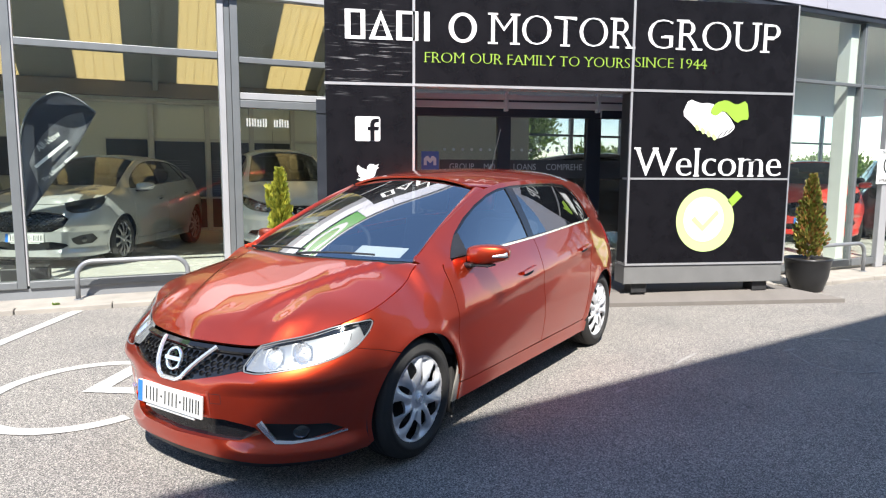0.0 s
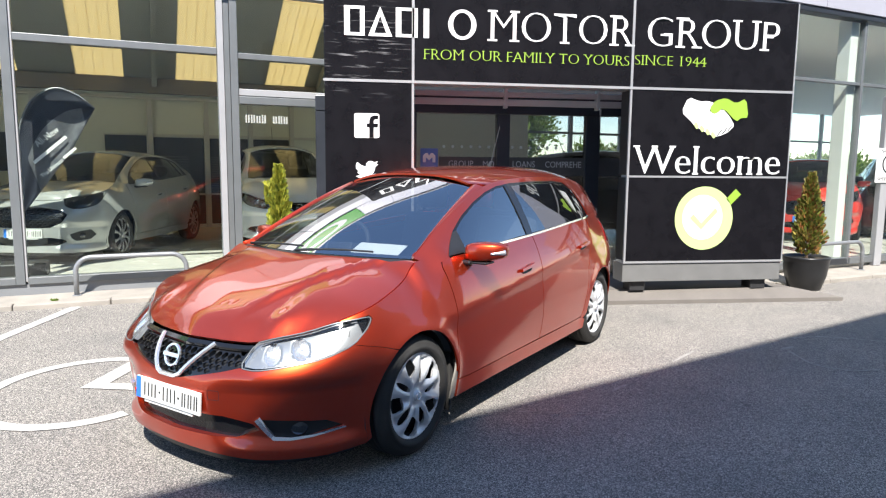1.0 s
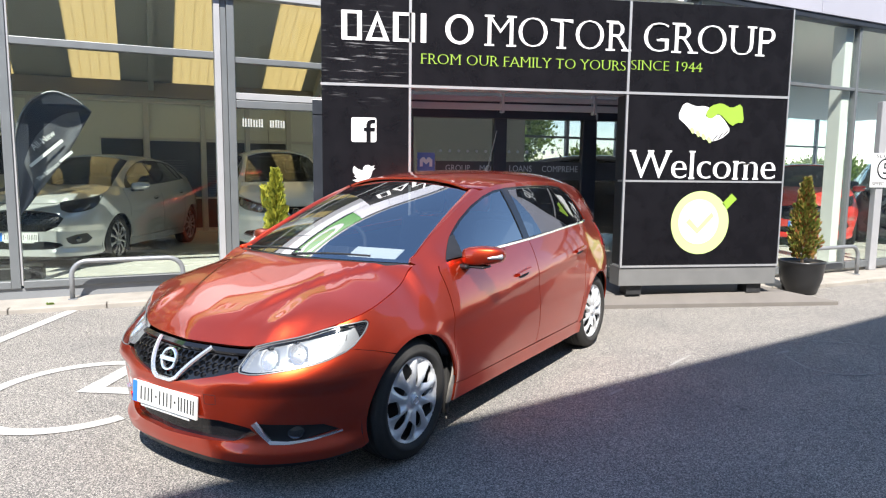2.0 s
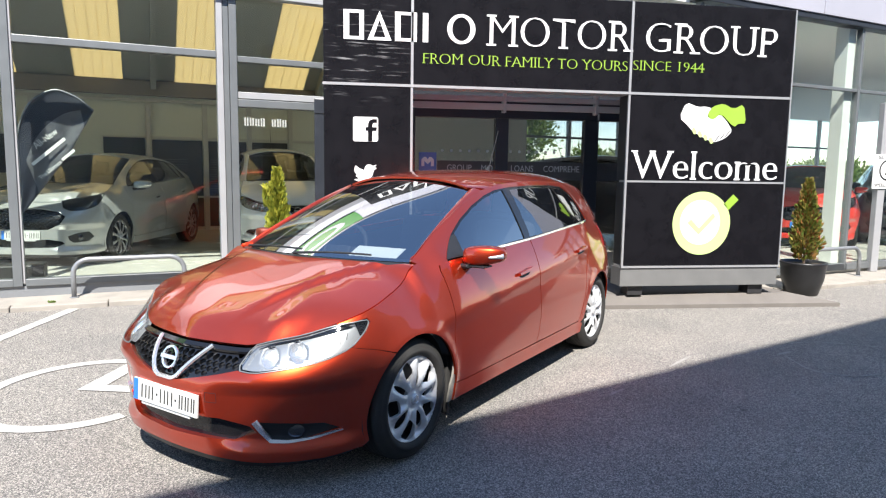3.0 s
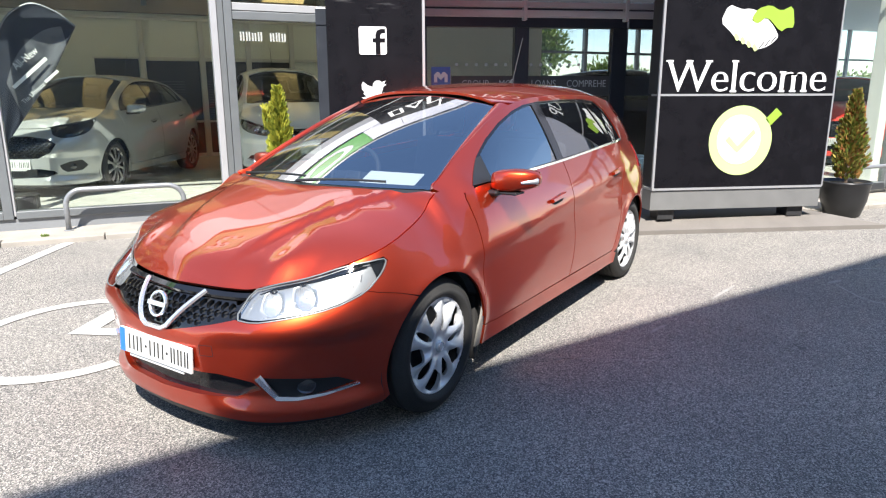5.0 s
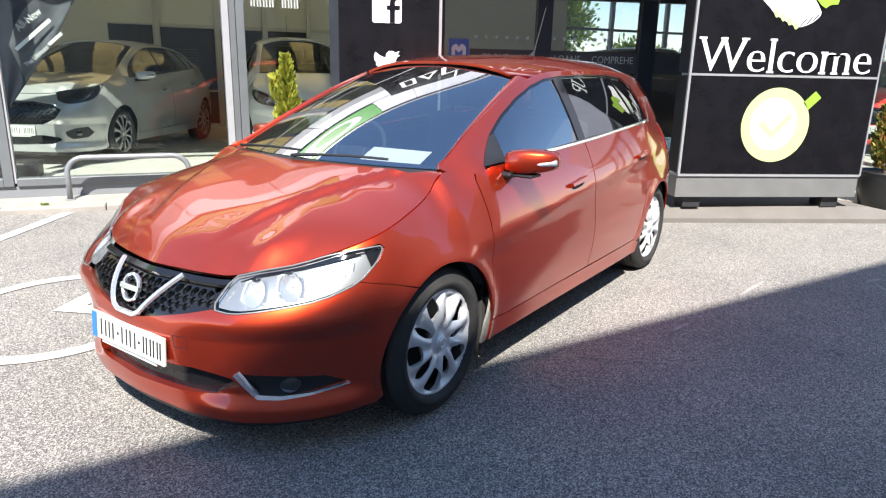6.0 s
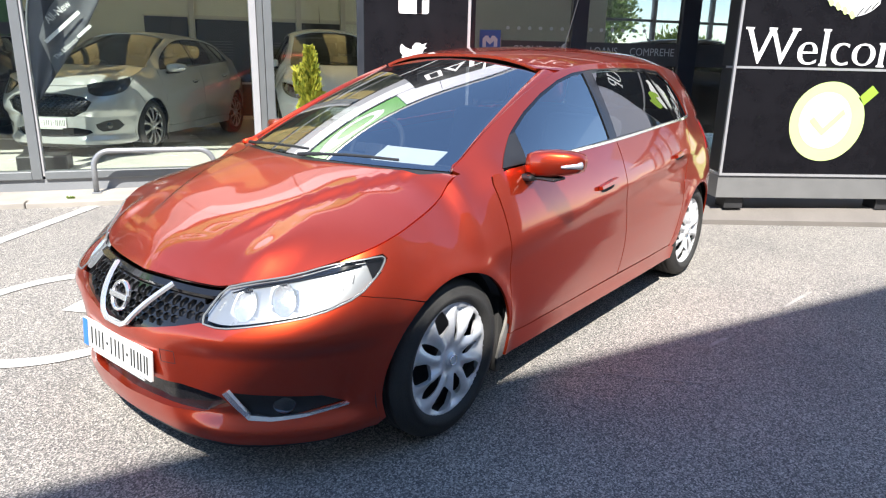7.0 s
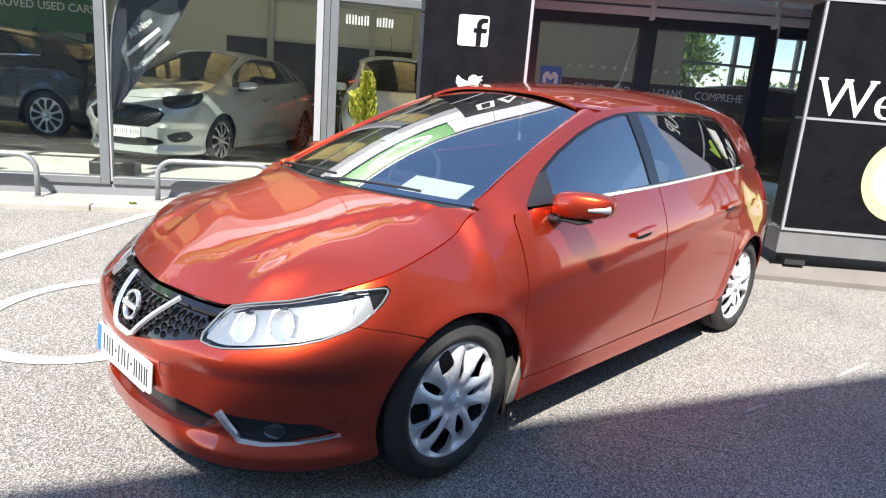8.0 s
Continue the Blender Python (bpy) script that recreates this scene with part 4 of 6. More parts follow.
def wheel(parent, centre, out, o):
    """Tyre, wheel cover and hub; out is +1 on the car's left."""
    R, rim, w = o["tyre_r"], o["rim_r"], 0.195
    root = new("wheel")
    root.parent = parent
    root.matrix_basis = pose(centre[0], centre[1], centre[2], 0, 0, 0 if out > 0 else 180)
    prof = [(rim - 0.02, -0.09), (rim + 0.01, -0.098), (R - 0.035, -0.104), (R - 0.010, -0.088), (R - 0.002, -0.065)]
    for a in (-0.045, -0.015, 0.015, 0.045):
        prof += [(R, a - 0.009), (R - 0.007, a - 0.005), (R - 0.007, a + 0.005), (R, a + 0.009)]
    prof += [(R - 0.002, 0.065), (R - 0.012, 0.086), (R - 0.035, 0.100), (rim + 0.036, 0.104), (rim + 0.034, 0.1065), (rim + 0.022, 0.106), (rim + 0.006, 0.098), (rim - 0.004, 0.085), (rim - 0.02, 0.05), (rim - 0.02, -0.09)]
    part("tyre", lathe(bmesh.new(), prof, 72, "y"), RUBBER, root, "black rubber tyre", smooth=True)
    part("wheel_well", lathe(bmesh.new(), [(0.001, 0.0), (rim - 0.02, 0.0), (rim - 0.02, 0.04), (rim - 0.03, 0.04), (rim - 0.03, 0.01), (0.001, 0.01)], 40, "y"), BLACK_PLASTIC, root)
    holes = []
    for i in range(o["spokes"]):
        a = 2 * math.pi * i / o["spokes"]
        if o["cover"]:
            if i % 2:
                ring = [(0.070, -0.004), (0.120, -0.022), (0.170, -0.030), (0.192, -0.018), (0.165, 0.000), (0.120, 0.012), (0.074, 0.007)]
            else:
                ring = [(0.104, -0.002), (0.140, -0.046), (0.204, -0.058), (0.214, -0.026), (0.200, 0.020), (0.146, 0.030)]
            pts = [(r * math.cos(a + 0.9 * (r - 0.12)) - t * math.sin(a), r * math.sin(a + 0.9 * (r - 0.12)) + t * math.cos(a)) for r, t in ring]
        else:
            ring = [(0.075, -0.012), (rim - 0.040, -0.045), (rim - 0.020, -0.025), (rim - 0.020, 0.025), (rim - 0.040, 0.045), (0.075, 0.012)]
            pts = [(r * math.cos(a) - t * math.sin(a), r * math.sin(a) + t * math.cos(a)) for r, t in ring]
        holes.append(rounded(pts, 1 if o["cover"] else 2))
    rr = rim + 0.004
    outer = [(rr * math.cos(2 * math.pi * i / 72), rr * math.sin(2 * math.pi * i / 72)) for i in range(72)]

    def face(a, b):
        r = math.hypot(a, b)
        t = math.atan2(b, a)
        y = 0.076 + 0.022 * (1 - (r / rim) ** 2) - 0.012 * math.exp(-((r - 0.045) / 0.02) ** 2)
        y += 0.013 * math.cos(o["spokes"] * (t - 0.9 * (r - 0.12) if o["cover"] else t) + math.pi) * sstep(0.05, 0.12, r) * (1 - sstep(rim * 0.86, rim * 0.98, r)) + 0.012 * sstep(rim * 0.88, rim, r)
        return Vector((a, y, b))
    skin("wheel_cover" if o["cover"] else "alloy_rim", patch([outer] + holes, face, (0.02, 0.02), 0.02, centre=(0, -1, 0)), o["rim_mat"], root, o["rim_label"])
    part("hub_cap", lathe(bmesh.new(), [(0.0005, 0.104), (0.018, 0.103), (0.027, 0.098), (0.031, 0.088), (0.031, 0.07)], 28, "y"), o["rim_mat"], root, smooth=True)
    part("hub_ring", lathe(bmesh.new(), [(0.017, 0.1035), (0.0175, 0.106), (0.0205, 0.106), (0.021, 0.102)], 28, "y"), CHROME, root, smooth=True)
    return root

RIB_GREY = material("lamp_rib_grey", (0.10, 0.10, 0.105), 0.3, 0.4, vary=0.1)
BRIGHT = material("bright_satin_metal", (0.70, 0.71, 0.73), 0.22, 0.75, vary=0.04)
FOG = material("fog_lamp_lens", (0.03, 0.031, 0.033), 0.06, 0.2, vary=0.1, coat=1.0, rvary=0.02)
HERO = dict(
    paint=RED, face="hatch", chevron=True, coarse=1.0, label="orange red metallic five door hatchback parked on the forecourt",
    wheelbase=2.70, arch=0.350, wheel_z=0.315, crease=0.70, shelf=0.034, cowl_x=2.52, tyre_r=0.317, rim_r=0.226, spokes=10, cover=True,
    rim_mat=SILVER, rim_label="silver plastic wheel cover with twisted paired spokes",
    plan=[(3.563, 0), (3.557, 0.16), (3.539, 0.33), (3.497, 0.483), (3.424, 0.607), (3.307, 0.722), (3.14, 0.816), (2.95, 0.866), (2.7, 0.890), (2.3, 0.900),
          (1.6, 0.896), (0.8, 0.894), (0.3, 0.884), (0, 0.866), (-0.3, 0.825), (-0.52, 0.75), (-0.68, 0.62), (-0.76, 0.44), (-0.80, 0.22), (-0.805, 0)],
    ztop=[("y", 0, 0.668), ("y", 0.36, 0.672), ("y", 0.5, 0.696), ("x", 3.3, 0.734), ("x", 3.14, 0.785), ("x", 3.03, 0.818), ("x", 2.8, 0.872), ("x", 2.64, 0.912), ("x", 2.52, 0.985),
          ("x", 2.27, 0.995), ("x", 1.28, 1.03), ("x", 0.3, 1.085), ("x", -0.2, 1.10), ("x", -0.55, 1.09), ("e", 0, 1.06)],
    dtop=[("y", 0, 0.135), ("y", 0.36, 0.155), ("y", 0.5, 0.155), ("x", 3.3, 0.14), ("x", 3.14, 0.095), ("x", 3.03, 0.078), ("x", 2.8, 0.120), ("x", 2.52, 0.185),
          ("x", 2.27, 0.112), ("x", 1.28, 0.108), ("x", 0.3, 0.104), ("x", -0.2, 0.160), ("x", -0.55, 0.16), ("e", 0, 0.10)],
    low=[(0.08, 0.11), (0.15, 0.062), (0.20, 0.045), (0.30, 0.032), (0.36, 0.02), (0.45, 0.008), (0.56, 0.0)],
    hood=[(2.3, 1.05), (2.5, 1.02), (2.7, 0.985), (2.9, 0.93), (3.1, 0.865), (3.25, 0.805), (3.35, 0.755), (3.40, 0.710), (3.435, 0.666)],
    roof=[(1.7, 1.44), (1.5, 1.472), (1.2, 1.497), (0.8, 1.51), (0.3, 1.505), (-0.2, 1.475), (-0.6, 1.43)],
    rail_y=[(2.60, 0.665), (2.48, 0.655), (2.05, 0.612), (1.65, 0.582), (1.25, 0.573), (0.8, 0.577), (0.3, 0.568), (-0.2, 0.515), (-0.6, 0.45)],
    rail_z=[(2.60, 0.975), (2.48, 1.004), (2.255, 1.110), (2.055, 1.197), (1.805, 1.295), (1.555, 1.364), (1.255, 1.406), (0.8, 1.421), (0.3, 1.412), (-0.2, 1.372), (-0.6, 1.30)],
    screen=dict(y0=0.665, y1=0.520, x0=2.675, x1=1.64, bow0=0.44, bow1=0.06, z0=0.997, z1=1.432, drop=0.23),
    hatch=dict(y0=0.50, y1=0.385, x0=-0.67, x1=-0.50, z0=1.05, z1=1.425),
)


def hero_car(m, o):
    B = Body(o)
    F, X = B.F, B.X
    PT, suv = o["paint"], o["face"] == "suv"
    DETAIL[0] = o["coarse"]
    car = thing("car", m, o["label"], "car", o.get("group", ""))
    wz, ar = o["wheel_z"], o["arch"]
    up = 0.115 if suv else 0.0
    plain = o["coarse"] > 1.5
    front_glass, side_glass, back_glass = (SHOW_GLASS, SHOW_GLASS, SHOW_GLASS) if plain else (SCREEN_GLASS, CAR_GLASS, REAR_GLASS)
    def sx(pts):
        return [(X(x), z) for x, z in pts]
    # --- front ---
    lamp_low = [(F(0.385), 0.582), (F(0.47), 0.577), (F(0.57), 0.592), (X(3.26), 0.622), (X(3.13), 0.672)]
    lamp_tip = [(X(3.05), 0.735), (X(3.015), 0.775), (X(3.03), 0.786)]
    lamp_top = [(X(3.14), 0.774), (X(3.20), 0.762), (X(3.30), 0.730), (F(0.52), 0.697), (F(0.42), 0.674)]
    if suv:
        lamp_low = [(F(0.462), 0.742), (F(0.54), 0.705), (F(0.63), 0.705), (X(3.22), 0.738), (X(3.12), 0.786)]
        lamp_tip = [(X(3.05), 0.860), (X(2.97), 0.908), (X(3.02), 0.912)]
        lamp_top = [(X(3.14), 0.888), (X(3.30), 0.864), (F(0.53), 0.838), (F(0.47), 0.812)]
    bow = [(F(0.30), 0.558), (F(0.18), 0.527), (F(0.08), 0.502), (0.0, 0.494)]
    if suv:
        bow = [(F(0.44), B.ztop(F(0.44)) - 0.004), (F(0.36), 0.810), (F(0.2), 0.806), (0.0, 0.805)]
    arch_f = sx(arc(2.70, wz, ar, -20, 57, 14))
    right_half = [(0.0, 0.162), (F(0.3), 0.158), (F(0.5), 0.152), (X(3.25), 0.152), (X(3.06), 0.168)] + arch_f + [(X(3.0), 0.643 + up), (X(3.13), 0.671 + up)] + lamp_low[::-1] + bow
    outline = right_half + [(-a, b) for a, b in right_half[-2:0:-1]]
    intake = [(F(-0.44), 0.320), (F(-0.30), 0.350), (0, 0.354), (F(0.30), 0.350), (F(0.44), 0.320), (F(0.47), 0.290), (F(0.36), 0.252), (0, 0.236), (F(-0.36), 0.252), (F(-0.47), 0.290)]
    fog = [(F(0.475), 0.345), (F(0.60), 0.338), (X(3.25), 0.322), (X(3.17), 0.283), (X(3.30), 0.262), (F(0.56), 0.246), (F(0.52), 0.262)]
    if suv:
        fog = [(F(0.50), 0.385), (F(0.60), 0.425), (X(3.27), 0.440), (X(3.20), 0.370), (X(3.27), 0.315), (F(0.57), 0.300), (F(0.52), 0.335)]
    fog_r = [(-a, b) for a, b in fog]
    holes = [intake, fog, fog_r]
    if suv:
        mouth = [(F(y), z) for y, z in ((-0.49, 0.640), (-0.40, 0.705), (-0.2, 0.735), (0.2, 0.735), (0.40, 0.705), (0.49, 0.640), (0.42, 0.53), (0.30, 0.47), (-0.30, 0.47), (-0.42, 0.53))]
        holes = [intake, fog, fog_r, mouth]
    skin("front_bumper", patch([outline] + holes, B.side, (0.03, 0.03), 0.03), PT, car, "painted front bumper")
    if not suv:
        for a, b, c, d in ((0.245, 0.295, 0.425, 0.470),):
            ring = [(F(y), z) for y, z in ((a, c), (b, c), (b, d), (a, d), (a, c))]
            part("tow_cover", ribbon(dense(ring, 4), B.side, 0.0022, 0.0, False, 0.0008), BLACK_PLASTIC, car, "square tow eye cover seam")
    apron = [(0.0, 0.165), (F(0.3), 0.161), (F(0.5), 0.155), (X(3.25), 0.155), (X(3.10), 0.17), (X(3.10), 0.125), (X(3.25), 0.112), (F(0.5), 0.108), (0.0, 0.112)]
    skin("apron", patch([apron + [(-a, b) for a, b in apron[-2:0:-1]]], B.side, (0.05, 0.03), 0.01, -0.018), BLACK_PLASTIC, car, "black lower apron")
    # black intake with thin bars
    skin("lower_intake", patch([[(a * 1.04, 0.30 + (b - 0.30) * 1.2) for a, b in intake]], B.side, (0.05, 0.05), 0, -0.028), GLOSS_BLACK, car)
    for mm in (False, True):
        skin("fog_recess", patch([[(F(0.47), 0.40), (F(0.60), 0.45), (X(3.24), 0.46), (X(3.15), 0.37), (X(3.24), 0.29), (F(0.5), 0.28)] if suv else [(F(0.46), 0.36), (X(3.2), 0.34), (X(3.13), 0.28), (X(3.3), 0.245), (F(0.5), 0.235)]], B.side, (0.05, 0.05), 0, -0.007, mm), BLACK_PLASTIC, car)
        if not suv:
            part("fog_trim", ribbon(dense([(F(0.462), 0.347), (F(0.495), 0.30), (F(0.535), 0.252), (F(0.60), 0.247), (X(3.30), 0.254), (X(3.16), 0.277)], 6), B.side, (0.034, 0.010), 0.0, mm, 0.010), CHROME, car, "chrome fog lamp trim")
        p = B.side(F(0.63), 0.37 if suv else 0.295)
        n = (p - Vector((2.9, 0, 0.3))).normalized()
        lamp = lathe(bmesh.new(), [(0.0005, 0.012), (0.03, 0.009), (0.042, 0.0), (0.046, -0.02)], 24, "z")
        lamp.transform(Matrix.Translation(p - n * 0.012) @ Vector((0.75, 0.66, 0)).to_track_quat("Z", "Y").to_matrix().to_4x4())
        if mm:
            lamp.transform(Matrix.Diagonal((1, -1, 1, 1)))
            bmesh.ops.reverse_faces(lamp, faces=lamp.faces)
        part("fog_lamp", lamp, FOG, car, "round fog lamp", smooth=True)
    # grille: a dark pan behind a honeycomb
    g_half = [(0.0, 0.494)] + bow[-2::-1] + [(F(0.375), 0.584), (F(0.405), 0.664), (F(0.36), 0.664), (F(0.2), 0.660), (0.0, 0.658)]
    grille = g_half + [(-a, b) for a, b in g_half[-2:0:-1]]
    if suv:
        grille = mouth
    skin("grille_pan", patch([grille], B.side, (0.04, 0.04), 0, -0.045), BLACK_PLASTIC, car, "black grille backing")

    def inside(p, poly):
        c = False
        for (x1, y1), (x2, y2) in zip(poly, poly[1:] + poly[:1]):
            if (y1 > p[1]) != (y2 > p[1]) and p[0] < (x2 - x1) * (p[1] - y1) / (y2 - y1) + x1:
                c = not c
        return c
    cells = []
    wx, wy = (0.042, 0.026) if not suv else (0.06, 0.03)
    for j in range(-4, 14):
        for i in range(-14, 15):
            c = (wx * (i + 0.5 * (j % 2)), 0.49 + wy * 0.86 * j)
            hexa = [(c[0] + 0.53 * wx * math.cos(a) * 0.93, c[1] + 0.60 * wy * math.sin(a)) for a in (0, math.pi / 3, 2 * math.pi / 3, math.pi, 4 * math.pi / 3, 5 * math.pi / 3)]
            big = [(c[0] + 1.25 * (h[0] - c[0]), c[1] + 1.25 * (h[1] - c[1])) for h in hexa]
            if all(inside(h, grille) for h in big):
                cells.append(hexa)
    skin("honeycomb", patch([grille] + cells, B.side, (0.2, 0.2), 0.012, -0.018), GLOSS_BLACK, car, "black honeycomb grille")
    if not suv:
      part("grille_bar", ribbon([(F(y), B.ztop(abs(F(y))) - 0.016) for y in np.linspace(-0.40, 0.40, 40)], B.side, 0.034, -0.012, False, 0.010), GLOSS_BLACK, car)
    # chrome V and round badge
    v = [(F(y), z) for y, z in ((-0.190, 0.654), (-0.138, 0.590), (-0.080, 0.518), (-0.050, 0.503), (0.050, 0.503), (0.080, 0.518), (0.138, 0.590), (0.190, 0.654))]
    if o["chevron"]:
      part("grille_chevron", ribbon(dense(v, 4), B.side, 0.020, 0.0, False, 0.010), BRIGHT, car, "chrome chevron across the grille")
    bp = B.side(0.0, 0.590) + Vector((0.010, 0, 0))
    bt = Matrix.Translation(bp) @ pose(0, 0, 0, 0, -18, 0)
    bm = lathe(bmesh.new(), [(0.044, -0.004), (0.044, 0.006), (0.047, 0.010), (0.054, 0.010), (0.057, 0.004), (0.056, -0.004)], 40, "x")
    box(bm, (0.0, -0.060, -0.010), (0.014, 0.060, 0.010), 0.002)
    bm.transform(bt)
    if not suv:
      part("badge", bm, CHROME, car, "round chrome badge")
    # number plate with plain bars
    pm = new("number_plate")
    pm.parent = car
    pm.matrix_basis = pose(3.566, 0, 0.402, 0, -4, 0) @ Matrix.Diagonal((1, 0.94, 0.97, 1))
    part("plate", boxed((-0.012, -0.262, -0.056), (0.0, 0.262, 0.056), 0.003), PLATE, pm, "white number plate")
    part("plate_band", boxed((0.001, -0.260, -0.054), (0.0016, -0.222, 0.054)), PLATE_BLUE, pm)
    for i, (a, b) in enumerate(((-0.195, -0.178), (-0.160, -0.118), (-0.105, -0.088), (-0.070, -0.050), (-0.035, 0.012), (0.025, 0.072), (0.085, 0.105), (0.120, 0.155), (0.168, 0.203), (0.215, 0.248))):
        hh = 0.005 if i in (3, 6) else 0.034
        strokes = ((a + 0.004, b - 0.004),) if b - a < 0.03 else ((a + 0.003, a + 0.011), (b - 0.011, b - 0.003))
        for p, q in strokes:
            part("plate_bar", boxed((0.001, p, -hh), (0.002, q, hh)), PLATE_INK, pm)
    part("plate_holder", boxed((-0.02, -0.20, -0.072), (-0.006, 0.20, -0.058), 0.002), PLATE, pm)
    # headlamps
    lampo = rounded(lamp_low + lamp_tip + lamp_top, 1)
    for mm in (False, True):
        lamp = new("headlamp")
        lamp.parent = car
        skin("lens", patch([lampo], B.side, (0.03, 0.03), 0.004, 0.003, mm), LENS, lamp, "clear headlamp lens")
        pots = () if suv else ((F(0.525), 0.635, 0.043), (F(0.635), 0.655, 0.043))

        def deep(s0, z0):
            """Lamp floor, sunk into a bowl round each bulb."""
            p = B.side(s0, z0)
            d = 0.030
            for ps, pz, pr in pots:
                d += 0.045 * max(0.0, 1 - ((s0 - ps) ** 2 + (z0 - pz) ** 2) / pr ** 2)
            return p + Vector((-0.86, -0.5, 0)) * d
        rings = [[(ps + pr * math.cos(2 * math.pi * i / 28), pz + pr * math.sin(2 * math.pi * i / 28)) for i in range(28)] for ps, pz, pr in pots]
        dark = [(X(3.085), 0.700)] + lamp_tip + [(X(3.06), 0.778), (X(3.10), 0.772)]
        skin("housing", patch([lampo] + rings, deep, (0.03, 0.03), 0, 0.0, mm), GLOSS_BLACK if suv else LAMP_WHITE, lamp, "headlamp housing")
        if not suv:
            skin("lamp_tip", patch([dark], deep, (0.05, 0.03), 0.0, 0.006, mm), GLOSS_BLACK, lamp, "dark outer lamp corner")
        for ring, (ps, pz, pr) in zip(rings, pots):
            skin("reflector", patch([ring], deep, (0.012, 0.012), 0, 0.0, mm), REFLECTOR, lamp, "chromed reflector bowl")
            c = deep(ps, pz)
            bulb = lathe(bmesh.new(), [(0.008, 0.0), (0.008, 0.018), (0.005, 0.024), (0.0005, 0.026)], 16, "z")
            bulb.transform(Matrix.Translation(c) @ Vector((0.93, 0.36, 0.05)).to_track_quat("Z", "Y").to_matrix().to_4x4())
            if mm:
                bulb.transform(Matrix.Diagonal((1, -1, 1, 1)))
                bmesh.ops.reverse_faces(bulb, faces=bulb.faces)
            part("bulb", bulb, SILVER, lamp, "bulb cover", smooth=True)
        if not suv:
            for k in range(5):
                s0 = F(0.70) + (X(3.14) - F(0.70)) * k / 4
                part("reflector_rib", ribbon(dense([(s0, 0.640 + 0.018 * k), (s0 + 0.012, 0.700 + 0.010 * k)], 4), B.side, 0.006, -0.028, mm, 0.005), RIB_GREY, lamp)
        top = [(F(0.45), 0.672)] + [(a, b - 0.004) for a, b in lamp_top[-2::-1]] + [(X(3.10), 0.766), (X(3.3), 0.721), (F(0.53), 0.690)]
        skin("bezel", patch([top], B.side, (0.05, 0.03), 0.02, -0.012, mm), GLOSS_BLACK, lamp, "dark upper lamp bezel")
        part("lamp_edge", ribbon(dense(lampo + lampo[:1], 2), B.side, 0.006, 0.001, mm, 0.004), GLOSS_BLACK if suv else ALU, lamp, "bright lamp edge strip")
    # --- hood ---
    lip = [B.side(s, B.ztop(s)) for s in np.linspace(0, X(2.56), 70)]
    edge = [(2.505, B.ye(2.505) - 0.004)] + [(p.x, p.y - 0.004) for p in lip[::-1] if p.x > 2.515]
    cowl = [(2.706 - 0.42 * y * y, y) for y in np.linspace(B.ye(2.505) - 0.02, 0.0, 8)]
    half = [(lip[0].x, 0.0)] + [(x, y) for x, y in edge[::-1] if y > 0.004] + [c for c in cowl]
    full = half + [(x, -y) for x, y in half[-2:0:-1]]
    skin("bonnet", patch([full], B.hood, (0.03, 0.03), 0.015), PT, car, "painted bonnet with two shallow creases")
    # --- sides ---
    zt = lambda x: B.ztop(X(x))
    fender = arc(2.70, wz, ar, 58, 172, 24)
    fen = sx(fender) + sx([(2.345, 0.40), (2.362, 0.60), (2.372, 0.80), (2.375, 0.945), (2.36, 0.992)]) + [(X(x), zt(x) + 0.006 * sstep(2.56, 2.46, x) - 0.002) for x in np.linspace(2.42, 3.02 if suv else 3.17, 16)] + sx([(3.04, 0.735 + up)] if suv else [(3.12, 0.780), (3.02, 0.792), (3.005, 0.775), (3.04, 0.735)]) + sx([(3.13, 0.6735 + up), (3.0, 0.645 + up)])

    def outward(fn, a, b):
        n = (fn(a + 0.004, b) - fn(a - 0.004, b)).cross(fn(a, b + 0.004) - fn(a, b - 0.004)).normalized()
        return -n if n.y < 0 else n

    def foot_normal(x):
        """The shared slant where the wing turns into the pillar."""
        return (outward(B.side, X(x), zt(x) - 0.006) + outward(B.cabin, x, zt(x) + 0.008)).normalized()

    def ease_to(n, x, w, mirror):
        k = foot_normal(x)
        if mirror:
            k = Vector((k.x, -k.y, k.z))
        return n.lerp(k, w).normalized()

    def ease_wing(s0, z, n, mirror):
        x = B.side(s0, z).x
        w = sstep(0.10, 0.0, zt(x) - z) * sstep(2.64, 2.50, x)
        return ease_to(n, x, w, mirror) if w > 0 and x > 2.2 else n

    def ease_pillar(x, z, n, mirror):
        w = sstep(0.07, 0.0, z - zt(x)) * sstep(2.12, 2.26, x)
        return ease_to(n, x, w, mirror) if w > 0 else n
    both("front_wing", [fen], B.side, PT, car, step=(0.035, 0.03), ease=None if plain else ease_wing)
    ux = lambda x: zt(x)
    d1 = sx([(2.340, 0.402), (2.356, 0.60), (2.366, 0.80), (2.369, 0.945), (2.355, 0.978)]) + [(X(x), ux(x) - 0.003) for x in np.linspace(2.25, 1.235, 14)] + sx([(1.232, 0.9), (1.226, 0.6), (1.238, 0.312)]) + sx([(1.7, 0.305), (2.2, 0.300), (2.318, 0.31)])
    both("front_door", [d1], B.side, PT, car, step=(0.05, 0.03))
    d2 = sx([(1.230, 0.312), (1.218, 0.6), (1.224, 0.9), (1.227, 1.03)]) + [(X(x), ux(x) - 0.003) for x in np.linspace(1.15, 0.16, 14)] + sx([(0.20, 0.95), (0.27, 0.83), (0.34, 0.70)]) + sx([(0.355, 0.60)]) + sx([(0.39, 0.48), (0.42, 0.36), (0.44, 0.316)])
    both("rear_door", [d2], B.side, PT, car, step=(0.05, 0.03))
